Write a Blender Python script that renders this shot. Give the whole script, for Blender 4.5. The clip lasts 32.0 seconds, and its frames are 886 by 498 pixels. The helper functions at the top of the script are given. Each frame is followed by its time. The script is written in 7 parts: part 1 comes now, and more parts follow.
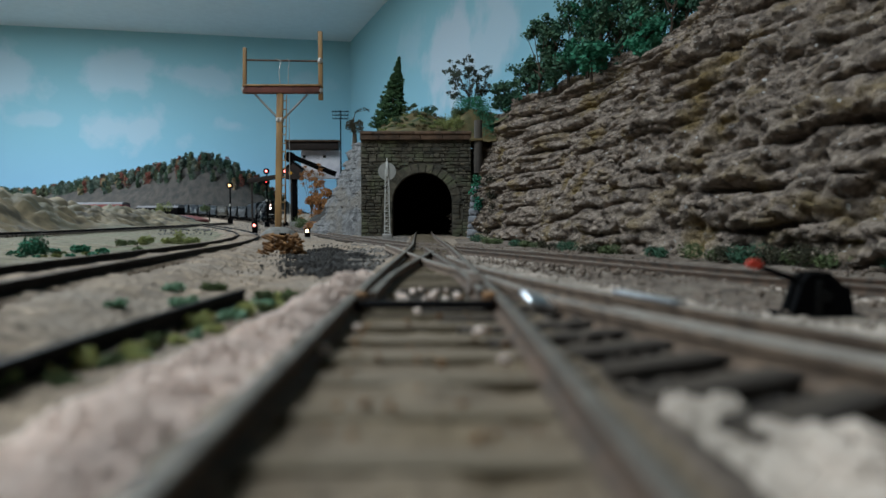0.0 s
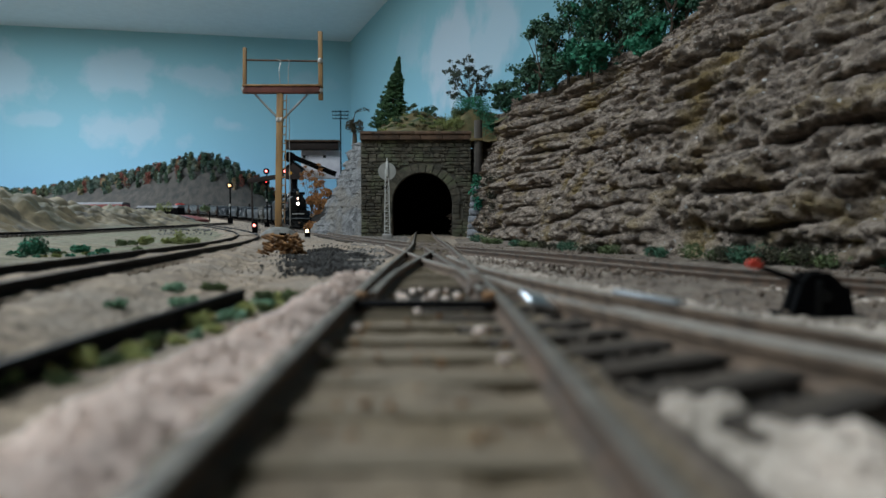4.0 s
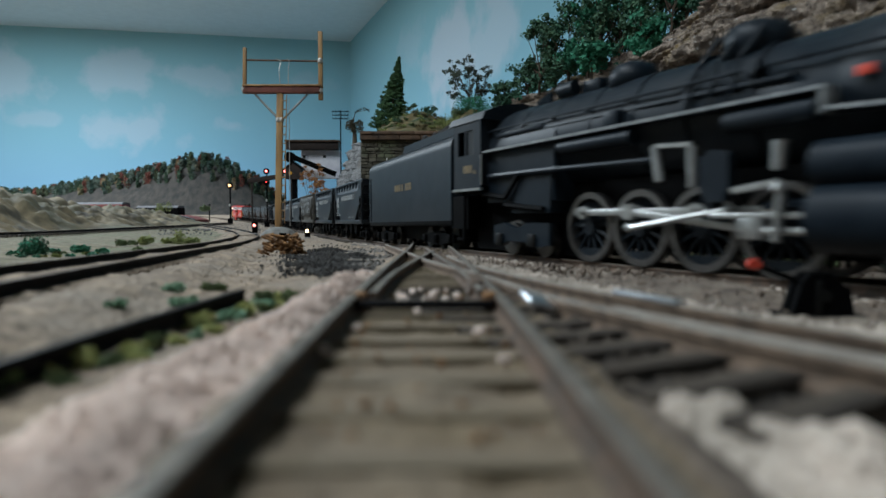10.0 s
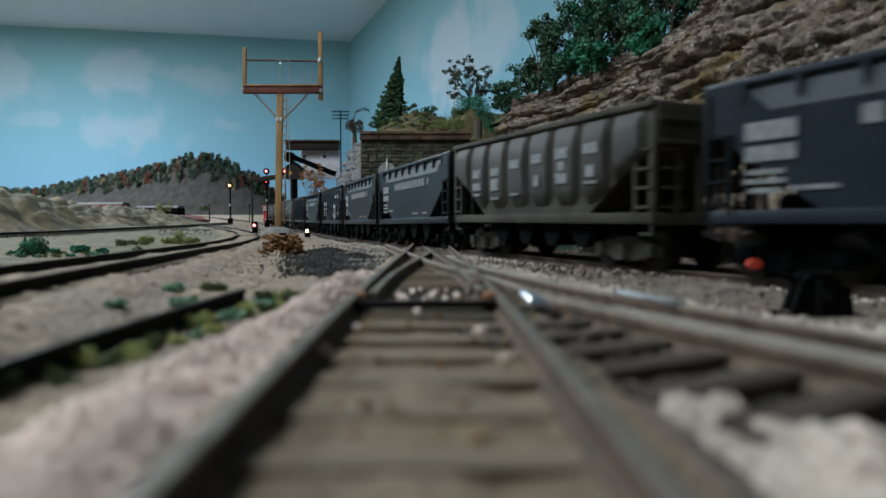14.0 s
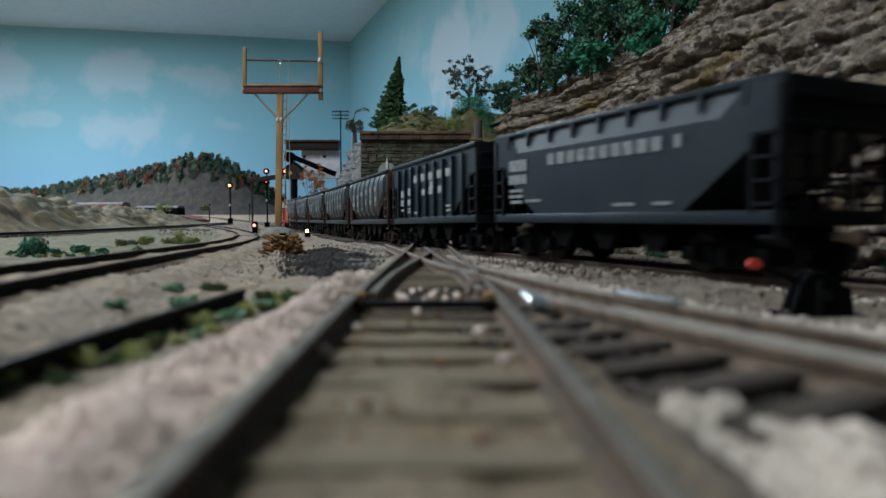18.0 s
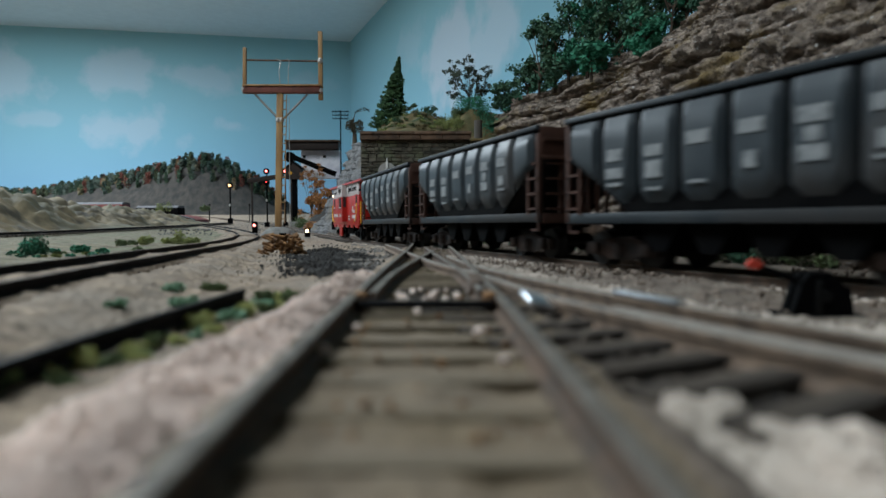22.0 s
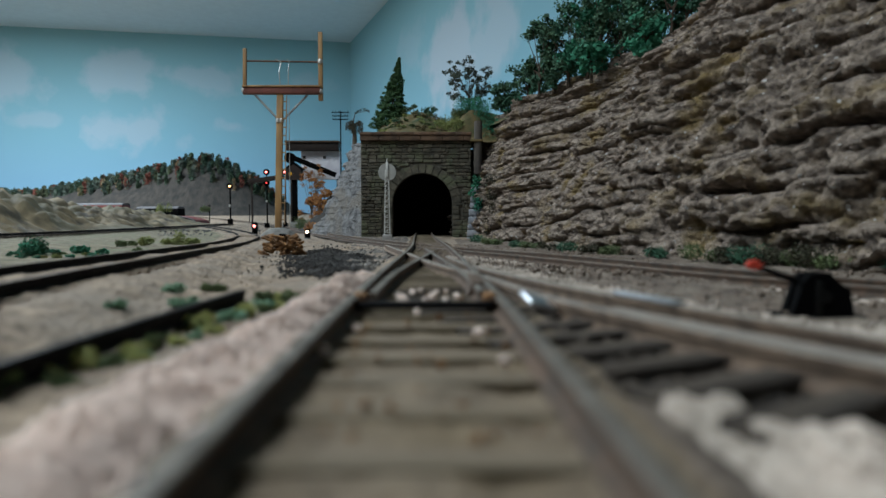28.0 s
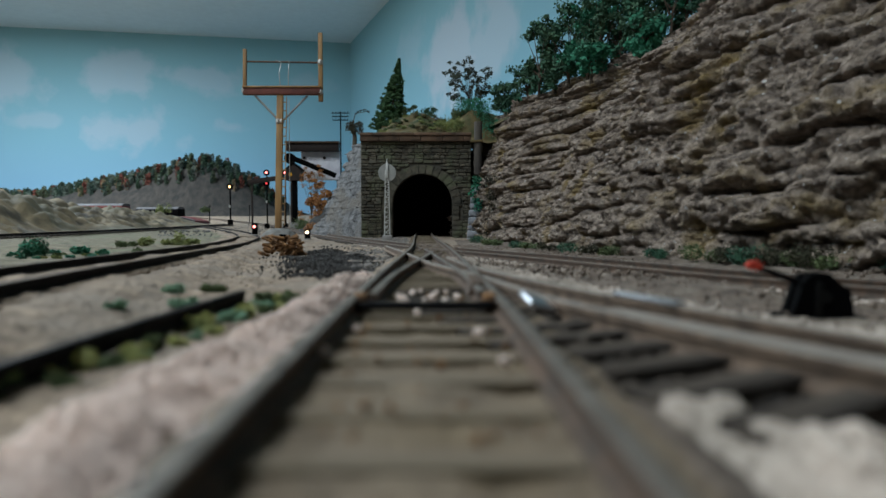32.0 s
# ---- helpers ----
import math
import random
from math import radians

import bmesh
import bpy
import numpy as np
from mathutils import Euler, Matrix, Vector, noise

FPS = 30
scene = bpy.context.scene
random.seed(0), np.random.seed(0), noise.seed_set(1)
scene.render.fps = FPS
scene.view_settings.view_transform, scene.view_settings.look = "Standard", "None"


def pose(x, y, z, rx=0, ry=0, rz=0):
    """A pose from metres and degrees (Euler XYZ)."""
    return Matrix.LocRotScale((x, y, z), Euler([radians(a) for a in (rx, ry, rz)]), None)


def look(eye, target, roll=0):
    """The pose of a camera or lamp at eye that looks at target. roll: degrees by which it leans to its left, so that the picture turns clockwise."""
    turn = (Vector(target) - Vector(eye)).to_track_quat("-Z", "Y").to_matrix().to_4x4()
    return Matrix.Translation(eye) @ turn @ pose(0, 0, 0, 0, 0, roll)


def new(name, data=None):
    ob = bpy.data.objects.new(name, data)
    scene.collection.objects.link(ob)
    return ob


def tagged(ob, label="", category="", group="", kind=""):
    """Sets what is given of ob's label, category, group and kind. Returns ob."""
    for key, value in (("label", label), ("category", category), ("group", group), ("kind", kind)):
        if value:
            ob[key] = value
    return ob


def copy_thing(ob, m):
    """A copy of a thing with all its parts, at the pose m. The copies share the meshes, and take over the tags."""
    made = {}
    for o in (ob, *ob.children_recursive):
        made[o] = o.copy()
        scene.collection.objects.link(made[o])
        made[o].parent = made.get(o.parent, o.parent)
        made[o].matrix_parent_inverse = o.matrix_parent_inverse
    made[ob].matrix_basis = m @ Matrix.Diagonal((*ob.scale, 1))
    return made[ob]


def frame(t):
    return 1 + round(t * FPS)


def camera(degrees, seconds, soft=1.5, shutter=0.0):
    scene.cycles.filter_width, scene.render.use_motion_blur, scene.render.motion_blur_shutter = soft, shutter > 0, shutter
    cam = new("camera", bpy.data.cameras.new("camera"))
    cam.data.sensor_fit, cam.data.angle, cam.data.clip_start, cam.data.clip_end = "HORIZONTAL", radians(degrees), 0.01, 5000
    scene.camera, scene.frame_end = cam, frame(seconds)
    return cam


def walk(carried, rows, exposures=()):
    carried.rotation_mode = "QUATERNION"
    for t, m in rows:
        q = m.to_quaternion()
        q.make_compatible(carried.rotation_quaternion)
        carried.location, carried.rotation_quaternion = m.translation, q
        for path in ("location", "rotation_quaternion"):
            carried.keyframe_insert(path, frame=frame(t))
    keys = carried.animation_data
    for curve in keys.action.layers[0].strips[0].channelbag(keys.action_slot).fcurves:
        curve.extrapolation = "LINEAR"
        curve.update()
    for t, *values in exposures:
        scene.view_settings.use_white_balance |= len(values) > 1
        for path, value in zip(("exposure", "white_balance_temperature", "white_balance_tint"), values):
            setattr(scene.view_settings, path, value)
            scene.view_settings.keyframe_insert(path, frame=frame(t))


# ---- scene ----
cam = camera(70, 32.0, shutter=0.5)
cam.data.dof.use_dof = True
cam.data.dof.focus_distance = 0.62
cam.data.dof.aperture_fstop = 25.0
EYE = (0.0, 0.0, 0.009)


def view(down):
    return look(EYE, (0.0, 1.0, 0.009 - math.tan(radians(down))))


walk(cam, [(0.0, view(3.12)), (25.5, view(3.12)), (27.5, view(3.05)), (31.2, view(3.06)), (31.5, view(2.98)), (32.0, view(3.0))], exposures=[(0.0, 0.0), (30.0, 0.0), (31.0, -0.07), (32.0, -0.09)])

# ---- light ----
world = bpy.data.worlds.new("room_air")
scene.world = world
world.use_nodes = True
world.node_tree.nodes["Background"].inputs[0].default_value = (0.5, 0.6, 0.65, 1)
world.node_tree.nodes["Background"].inputs[1].default_value = 0.004
scene.view_settings.exposure = 0.0


def ceiling_lamp(name, x, y, z, sx, sy, watts, colour):
    data = bpy.data.lights.new(name, "AREA")
    data.shape, data.size, data.size_y, data.energy, data.color = "RECTANGLE", sx, sy, watts, colour
    ob = new(name, data)
    ob.location = (x, y, z)
    return ob


ceiling_lamp("ceiling_light", -0.60, -0.05, 1.02, 0.40, 1.2, 19.5, (0.875, 1.0, 1.09))
ceiling_lamp("ceiling_light", -1.8, 1.9, 1.02, 0.40, 1.2, 71.5, (0.86, 1.0, 1.11))

# ---- materials ----


def mat(name, c1, c2, scale, rough=0.8, bump=0.0, metal=0.0, c3=None, scale3=None, stretch=(1, 1, 1), spec=0.4, lo=0.35, hi=0.65, lo3=0.5, hi3=0.62):
    """Two-colour noise at one size, a third colour in larger patches, and a fine bump."""
    m = bpy.data.materials.new(name)
    m.use_nodes = True
    nt = m.node_tree
    b = nt.nodes["Principled BSDF"]
    b.inputs["Roughness"].default_value, b.inputs["Metallic"].default_value = rough, metal
    b.inputs["Specular IOR Level"].default_value = spec
    tc = nt.nodes.new("ShaderNodeTexCoord")
    mp = nt.nodes.new("ShaderNodeMapping")
    mp.inputs["Scale"].default_value = stretch
    nt.links.new(tc.outputs["Object"], mp.inputs["Vector"])

    def noisy(sc, a, z, detail):
        n = nt.nodes.new("ShaderNodeTexNoise")
        n.inputs["Scale"].default_value, n.inputs["Detail"].default_value = sc, detail
        nt.links.new(mp.outputs["Vector"], n.inputs["Vector"])
        r = nt.nodes.new("ShaderNodeMapRange")
        r.inputs["From Min"].default_value, r.inputs["From Max"].default_value = a, z
        nt.links.new(n.outputs["Fac"], r.inputs["Value"])
        return n, r

    n, r = noisy(scale, lo, hi, 6)
    mix = nt.nodes.new("ShaderNodeMix")
    mix.data_type = "RGBA"
    mix.inputs[6].default_value, mix.inputs[7].default_value = (*c1, 1), (*c2, 1)
    nt.links.new(r.outputs[0], mix.inputs[0])
    out = mix.outputs[2]
    if c3:
        n3, r3 = noisy(scale3 or scale / 5, lo3, hi3, 4)
        mix3 = nt.nodes.new("ShaderNodeMix")
        mix3.data_type = "RGBA"
        nt.links.new(out, mix3.inputs[6])
        mix3.inputs[7].default_value = (*c3, 1)
        nt.links.new(r3.outputs[0], mix3.inputs[0])
        out = mix3.outputs[2]
    nt.links.new(out, b.inputs["Base Color"])
    if bump:
        bn = nt.nodes.new("ShaderNodeBump")
        bn.inputs["Strength"].default_value, bn.inputs["Distance"].default_value = 1.0, bump
        fine = nt.nodes.new("ShaderNodeTexNoise")
        fine.inputs["Scale"].default_value, fine.inputs["Detail"].default_value = scale * 2.2, 8
        nt.links.new(mp.outputs["Vector"], fine.inputs["Vector"])
        nt.links.new(fine.outputs["Fac"], bn.inputs["Height"])
        nt.links.new(bn.outputs["Normal"], b.inputs["Normal"])
    return m


def glow(name, colour, strength):
    m = bpy.data.materials.new(name)
    m.use_nodes = True
    b = m.node_tree.nodes["Principled BSDF"]
    b.inputs["Base Color"].default_value = (*colour, 1)
    b.inputs["Emission Color"].default_value, b.inputs["Emission Strength"].default_value = (*colour, 1), strength
    return m


def varied(m, low, high):
    """Lets each piece that wears the material be a little lighter or darker than the next."""
    nt = m.node_tree
    b = nt.nodes["Principled BSDF"]
    link = b.inputs["Base Color"].links[0]
    info = nt.nodes.new("ShaderNodeObjectInfo")
    r = nt.nodes.new("ShaderNodeMapRange")
    r.inputs["To Min"].default_value, r.inputs["To Max"].default_value = low, high
    nt.links.new(info.outputs["Random"], r.inputs["Value"])
    mul = nt.nodes.new("ShaderNodeVectorMath")
    mul.operation = "SCALE"
    nt.links.new(link.from_socket, mul.inputs[0])
    nt.links.new(r.outputs[0], mul.inputs["Scale"])
    nt.links.new(mul.outputs[0], b.inputs["Base Color"])
    return m


def speckled(m, scale, cut, colour, bump_scale, bump):
    """Sparkle of glue and grit put into the colour as pale specks, and a second, finer bump."""
    nt = m.node_tree
    b = nt.nodes["Principled BSDF"]
    tc = nt.nodes.new("ShaderNodeTexCoord")
    n = nt.nodes.new("ShaderNodeTexNoise")
    n.inputs["Scale"].default_value, n.inputs["Detail"].default_value = scale, 1.0
    nt.links.new(tc.outputs["Object"], n.inputs["Vector"])
    r = nt.nodes.new("ShaderNodeMapRange")
    r.inputs["From Min"].default_value, r.inputs["From Max"].default_value = cut, cut + 0.04
    nt.links.new(n.outputs["Fac"], r.inputs["Value"])
    mix = nt.nodes.new("ShaderNodeMix")
    mix.data_type = "RGBA"
    nt.links.new(r.outputs[0], mix.inputs[0])
    nt.links.new(b.inputs["Base Color"].links[0].from_socket, mix.inputs[6])
    mix.inputs[7].default_value = (*colour, 1)
    nt.links.new(mix.outputs[2], b.inputs["Base Color"])
    f = nt.nodes.new("ShaderNodeTexNoise")
    f.inputs["Scale"].default_value, f.inputs["Detail"].default_value, f.inputs["Roughness"].default_value = bump_scale, 5, 0.65
    nt.links.new(tc.outputs["Object"], f.inputs["Vector"])
    bn = nt.nodes.new("ShaderNodeBump")
    bn.inputs["Distance"].default_value = bump
    nt.links.new(f.outputs["Fac"], bn.inputs["Height"])
    nt.links.new(b.inputs["Normal"].links[0].from_socket, bn.inputs["Normal"])
    nt.links.new(bn.outputs["Normal"], b.inputs["Normal"])
    return m


def sky_paint():
    """Hand-painted sky on the walls: paler to the bottom, soft white clouds."""
    m = bpy.data.materials.new("sky_paint")
    m.use_nodes = True
    nt = m.node_tree
    b = nt.nodes["Principled BSDF"]
    b.inputs["Roughness"].default_value, b.inputs["Specular IOR Level"].default_value = 0.75, 0.2
    tc = nt.nodes.new("ShaderNodeTexCoord")
    sep = nt.nodes.new("ShaderNodeSeparateXYZ")
    nt.links.new(tc.outputs["Object"], sep.inputs[0])
    ramp = nt.nodes.new("ShaderNodeValToRGB")
    el = ramp.color_ramp.elements
    el[0].position, el[0].color = 0.0, (0.25, 0.455, 0.65, 1)
    el[1].position, el[1].color = 0.95, (0.25, 0.47, 0.53, 1)
    mid = el.new(0.45)
    mid.color = (0.24, 0.47, 0.58, 1)
    nt.links.new(sep.outputs["Z"], ramp.inputs[0])
    warp = nt.nodes.new("ShaderNodeTexNoise")
    warp.inputs["Scale"].default_value, warp.inputs["Detail"].default_value = 6.5, 9
    nt.links.new(tc.outputs["Object"], warp.inputs["Vector"])
    total = None
    # each cloud: middle, half width, half height, strength
    for cx, cy, cz, w, h, k in CLOUDS:
        mp = nt.nodes.new("ShaderNodeMapping")
        mp.inputs["Location"].default_value = (-cx / w, -cy / (w * 3), -cz / h)
        mp.inputs["Scale"].default_value = (1 / w, 1 / (w * 3), 1 / h)
        nt.links.new(tc.outputs["Object"], mp.inputs["Vector"])
        d = nt.nodes.new("ShaderNodeVectorMath")
        d.operation = "LENGTH"
        nt.links.new(mp.outputs["Vector"], d.inputs[0])
        ragged = nt.nodes.new("ShaderNodeMath")
        ragged.operation = "MULTIPLY_ADD"
        nt.links.new(warp.outputs["Fac"], ragged.inputs[0])
        ragged.inputs[1].default_value = 2.6
        nt.links.new(d.outputs["Value"], ragged.inputs[2])
        soft = nt.nodes.new("ShaderNodeMapRange")
        soft.inputs["From Min"].default_value, soft.inputs["From Max"].default_value = 2.30, 1.80
        soft.inputs["To Max"].default_value = k
        nt.links.new(ragged.outputs[0], soft.inputs["Value"])
        if total is None:
            total = soft.outputs[0]
        else:
            top = nt.nodes.new("ShaderNodeMath")
            top.operation = "MAXIMUM"
            nt.links.new(total, top.inputs[0])
            nt.links.new(soft.outputs[0], top.inputs[1])
            total = top.outputs[0]
    mix = nt.nodes.new("ShaderNodeMix")
    mix.data_type = "RGBA"
    nt.links.new(ramp.outputs[0], mix.inputs[6])
    mix.inputs[7].default_value = (0.50, 0.565, 0.645, 1)
    nt.links.new(total, mix.inputs[0])
    nt.links.new(mix.outputs[2], b.inputs["Base Color"])
    return m


CLOUDS = [(-1.83, 3.65, 0.83, 0.22, 0.17, 0.55), (-1.36, 3.735, 0.79, 0.20, 0.11, 0.45), (-1.79, 3.657, 0.50, 0.25, 0.13, 0.5), (-2.42, 3.55, 0.77, 0.18, 0.20, 0.5), (-1.24, 3.754, 0.53, 0.13, 0.05, 0.4), (-2.28, 3.57, 0.54, 0.15, 0.05, 0.35), (-0.80, 3.84, 0.80, 0.16, 0.06, 0.25), (0.013, 2.42, 0.60, 0.15, 0.20, 0.75), (0.15, 2.06, 0.60, 0.12, 0.20, 0.6), (-0.15, 2.83, 0.75, 0.10, 0.12, 0.25)]
SKY = sky_paint()
CEIL = mat("ceiling_paint", (0.62, 0.73, 0.78), (0.66, 0.77, 0.82), 30, 0.9, 0.001)
DRYWALL = mat("plain_wall_paint", (0.5, 0.5, 0.48), (0.55, 0.55, 0.53), 8, 0.9)
CARPET = mat("carpet", (0.10, 0.10, 0.11), (0.14, 0.14, 0.15), 60, 0.95, 0.002)
DIRT = mat("sandy_dirt", (0.35, 0.265, 0.19), (0.15, 0.112, 0.080), 300, 0.95, 0.0018, c3=(0.25, 0.20, 0.155), scale3=38, lo3=0.46, hi3=0.6)
BED = mat("brown_trodden_dirt", (0.188, 0.142, 0.095), (0.108, 0.080, 0.053), 240, 0.95, 0.0012, c3=(0.14, 0.10, 0.055), scale3=55, lo3=0.52, hi3=0.66)
TRACKSIDE = mat("brown_cinder_ground", (0.17, 0.13, 0.10), (0.075, 0.057, 0.045), 260, 0.95, 0.0016, c3=(0.20, 0.165, 0.13), scale3=60)
TURFGROUND = mat("thin_turf_on_sand", (0.20, 0.17, 0.11), (0.085, 0.075, 0.050), 140, 0.95, 0.0018, c3=(0.13, 0.135, 0.08), scale3=22, lo3=0.52, hi3=0.64)
COALDIRT = mat("dark_ballast", (0.022, 0.021, 0.020), (0.065, 0.060, 0.056), 500, 0.9, 0.001)
ROCK = speckled(mat("cast_rock", (0.465, 0.370, 0.295), (0.172, 0.134, 0.108), 240, 0.92, 0.0022, lo=0.36, hi=0.62, c3=(0.30, 0.21, 0.085), scale3=48, lo3=0.53, hi3=0.70), 330, 0.71, (0.60, 0.58, 0.55), 560, 0.0048)
PLASTER = mat("grey_plaster_rock", (0.150, 0.148, 0.148), (0.048, 0.047, 0.048), 110, 0.85, 0.0022, c3=(0.105, 0.092, 0.078), scale3=26)
RIDGE = mat("tan_plaster", (0.21, 0.165, 0.100), (0.050, 0.042, 0.029), 30, 0.9, 0.0014, c3=(0.095, 0.085, 0.055), scale3=9)
STONE = varied(mat("weathered_stone", (0.115, 0.100, 0.072), (0.055, 0.052, 0.039), 130, 0.9, 0.0009, c3=(0.095, 0.10, 0.06), scale3=40), 0.62, 1.12)
MORTAR = mat("dark_mortar", (0.066, 0.060, 0.047), (0.085, 0.077, 0.060), 200, 0.95, 0.0005)
COPING = varied(mat("brown_coping", (0.150, 0.088, 0.054), (0.070, 0.045, 0.031), 90, 0.85, 0.0007), 0.75, 1.1)
# darkness of the tunnel, put into the colour
BLACKVOID = mat("bore_dark", (0.004, 0.004, 0.004), (0.006, 0.006, 0.006), 20, 1.0, spec=0.0)
RAILTOP = mat("worn_rail_steel", (0.22, 0.195, 0.165), (0.11, 0.095, 0.08), 300, 0.55, 0.0, 0.5)
DUSTYTOP = mat("dusty_rail_top", (0.24, 0.215, 0.185), (0.15, 0.13, 0.11), 300, 0.6)
DUSTYWEB = mat("dusty_brown_rail", (0.19, 0.13, 0.09), (0.10, 0.07, 0.05), 400, 0.8)
RAILRUST = mat("rusty_rail", (0.12, 0.075, 0.05), (0.06, 0.045, 0.035), 400, 0.7, 0.0, 0.2)
RAILBLACK = mat("blackened_rail", (0.005, 0.005, 0.006), (0.011, 0.010, 0.010), 300, 0.6, spec=0.06)
TIE = varied(mat("weathered_tie", (0.178, 0.134, 0.090), (0.098, 0.073, 0.049), 260, 0.85, 0.0004, stretch=(0.15, 1, 1), c3=(0.14, 0.11, 0.07), scale3=90), 0.88, 1.08)
TIEDARK = mat("creosoted_tie", (0.080, 0.064, 0.050), (0.030, 0.025, 0.022), 350, 0.85, 0.0004, stretch=(0.15, 1, 1))
BALLAST = mat("pink_ballast", (0.77, 0.62, 0.535), (0.53, 0.425, 0.37), 120, 0.9, 0.0004)
CREAMBALLAST = mat("dull_cream_ballast", (0.50, 0.42, 0.355), (0.31, 0.265, 0.22), 120, 0.9, 0.0004)
# car wheel steel with the underbody shade put into its colour
CARWHEEL = mat("shaded_wheel_steel", (0.030, 0.027, 0.025), (0.012, 0.011, 0.0105), 200, 0.5, 0.0, 0.4)
ORANGEWOOD = mat("orange_stained_wood", (0.40, 0.235, 0.095), (0.22, 0.125, 0.052), 160, 0.7, 0.0003, stretch=(1, 1, 0.2))
REDDECK = mat("red_brown_beam", (0.19, 0.058, 0.042), (0.10, 0.038, 0.028), 120, 0.7)
SOLDER = mat("solder_joint", (0.55, 0.53, 0.50), (0.4, 0.38, 0.36), 200, 0.45, 0.0, 0.5)
CONCRETE = mat("grey_concrete", (0.34, 0.33, 0.31), (0.24, 0.23, 0.22), 160, 0.9, 0.0005)
WOODPILE = mat("brown_firewood", (0.28, 0.135, 0.048), (0.10, 0.05, 0.02), 260, 0.85, 0.0005)
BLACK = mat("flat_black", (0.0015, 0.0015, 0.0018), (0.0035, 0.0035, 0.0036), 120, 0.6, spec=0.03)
DARKBROWN = mat("dark_brown_timber", (0.028, 0.015, 0.011), (0.014, 0.009, 0.007), 120, 0.7)
FOIL = mat("crumpled_film", (0.88, 0.85, 0.90), (0.72, 0.69, 0.76), 40, 0.35, 0.004)
PALEMETAL = mat("pale_grey_paint", (0.55, 0.55, 0.52), (0.45, 0.45, 0.43), 150, 0.6)
MAROON = mat("maroon_paint", (0.16, 0.03, 0.025), (0.11, 0.025, 0.022), 20, 0.5)
GREYROOF = mat("grey_roof", (0.085, 0.082, 0.088), (0.055, 0.052, 0.056), 20, 0.7)
LOCO = mat("engine_black", (0.0040, 0.0078, 0.0125), (0.0085, 0.0135, 0.0190), 160, 0.44, c3=(0.013, 0.0170, 0.0215), scale3=30, spec=0.14)
LOCOGREY = mat("smokebox_graphite", (0.005, 0.005, 0.005), (0.010, 0.0095, 0.009), 200, 0.5, spec=0.12)
STEEL = mat("bright_rod_steel", (0.50, 0.50, 0.49), (0.35, 0.35, 0.34), 200, 0.35, 0.0, 0.8)
TYRE = mat("wheel_tyre_steel", (0.20, 0.19, 0.185), (0.12, 0.115, 0.11), 200, 0.35, 0.0, 0.9)
HOPBLACK = mat("black_car_paint", (0.0060, 0.0120, 0.0195), (0.0120, 0.0195, 0.0275), 60, 0.40, c3=(0.017, 0.024, 0.030), scale3=20, spec=0.26)
# black car paint lightened: the sky's sheen is put into the colour
SHEENBLACK = mat("sheen_lightened_car_paint", (0.020, 0.028, 0.037), (0.032, 0.041, 0.050), 60, 0.55, c3=(0.038, 0.045, 0.052), scale3=20, spec=0.40)
# darker copy of the car paint: shade between cars put into the colour
HOPEND = mat("shaded_black_end_paint", (0.0035, 0.0045, 0.006), (0.008, 0.009, 0.010), 120, 0.6, spec=0.08)
HOPGREY = mat("dusty_black_car_paint", (0.011, 0.0155, 0.0190), (0.019, 0.0245, 0.0280), 90, 0.48, c3=(0.026, 0.026, 0.026), scale3=24, spec=0.22)
HOPBROWN = mat("rusty_brown_car_paint", (0.060, 0.026, 0.017), (0.030, 0.015, 0.011), 110, 0.7, spec=0.2)
HOPTAN = mat("mud_weathered_car_paint", (0.060, 0.054, 0.042), (0.034, 0.031, 0.026), 90, 0.75, spec=0.2)
LETTER = mat("faded_white_lettering", (0.22, 0.23, 0.23), (0.13, 0.14, 0.145), 500, 0.7)
LETTERW = mat("white_lettering", (0.36, 0.375, 0.375), (0.26, 0.27, 0.275), 500, 0.6)
GOLDLET = mat("dull_gold_lettering", (0.16, 0.11, 0.045), (0.09, 0.065, 0.035), 400, 0.6)
CABRED = mat("caboose_red", (0.41, 0.017, 0.011), (0.33, 0.013, 0.009), 60, 0.42)
CABWHITE = mat("caboose_white_band", (0.50, 0.455, 0.44), (0.42, 0.385, 0.375), 80, 0.5)
YELLOW = mat("yellow_handrail_paint", (0.75, 0.38, 0.02), (0.65, 0.32, 0.02), 200, 0.5)
BRIGHTRED = mat("red_target_paint", (0.50, 0.045, 0.02), (0.40, 0.035, 0.018), 200, 0.55)
WINDOWGLASS = mat("dark_window_glass", (0.02, 0.022, 0.025), (0.03, 0.03, 0.033), 50, 0.12, spec=0.6)
LEAFDARK = mat("dark_green_foam_leaf", (0.034, 0.100, 0.064), (0.060, 0.118, 0.062), 90, 0.9, c3=(0.018, 0.16, 0.10), scale3=14)
LEAFTEAL = mat("bright_green_foam_leaf", (0.030, 0.20, 0.115), (0.036, 0.135, 0.078), 90, 0.9)
LEAFOLIVE = mat("olive_foam_leaf", (0.10, 0.13, 0.05), (0.055, 0.085, 0.035), 120, 0.9)
LEAFYELLOW = mat("yellow_green_turf", (0.26, 0.27, 0.09), (0.15, 0.19, 0.07), 150, 0.9)
WEEDTEAL = mat("pale_bluish_green_turf", (0.22, 0.36, 0.24), (0.13, 0.25, 0.15), 150, 0.9)
WEEDYELLOW = mat("pale_yellow_green_turf", (0.42, 0.42, 0.16), (0.26, 0.29, 0.11), 150, 0.9)
LEAFORANGE = mat("orange_autumn_leaf", (0.42, 0.20, 0.07), (0.30, 0.13, 0.05), 120, 0.9)
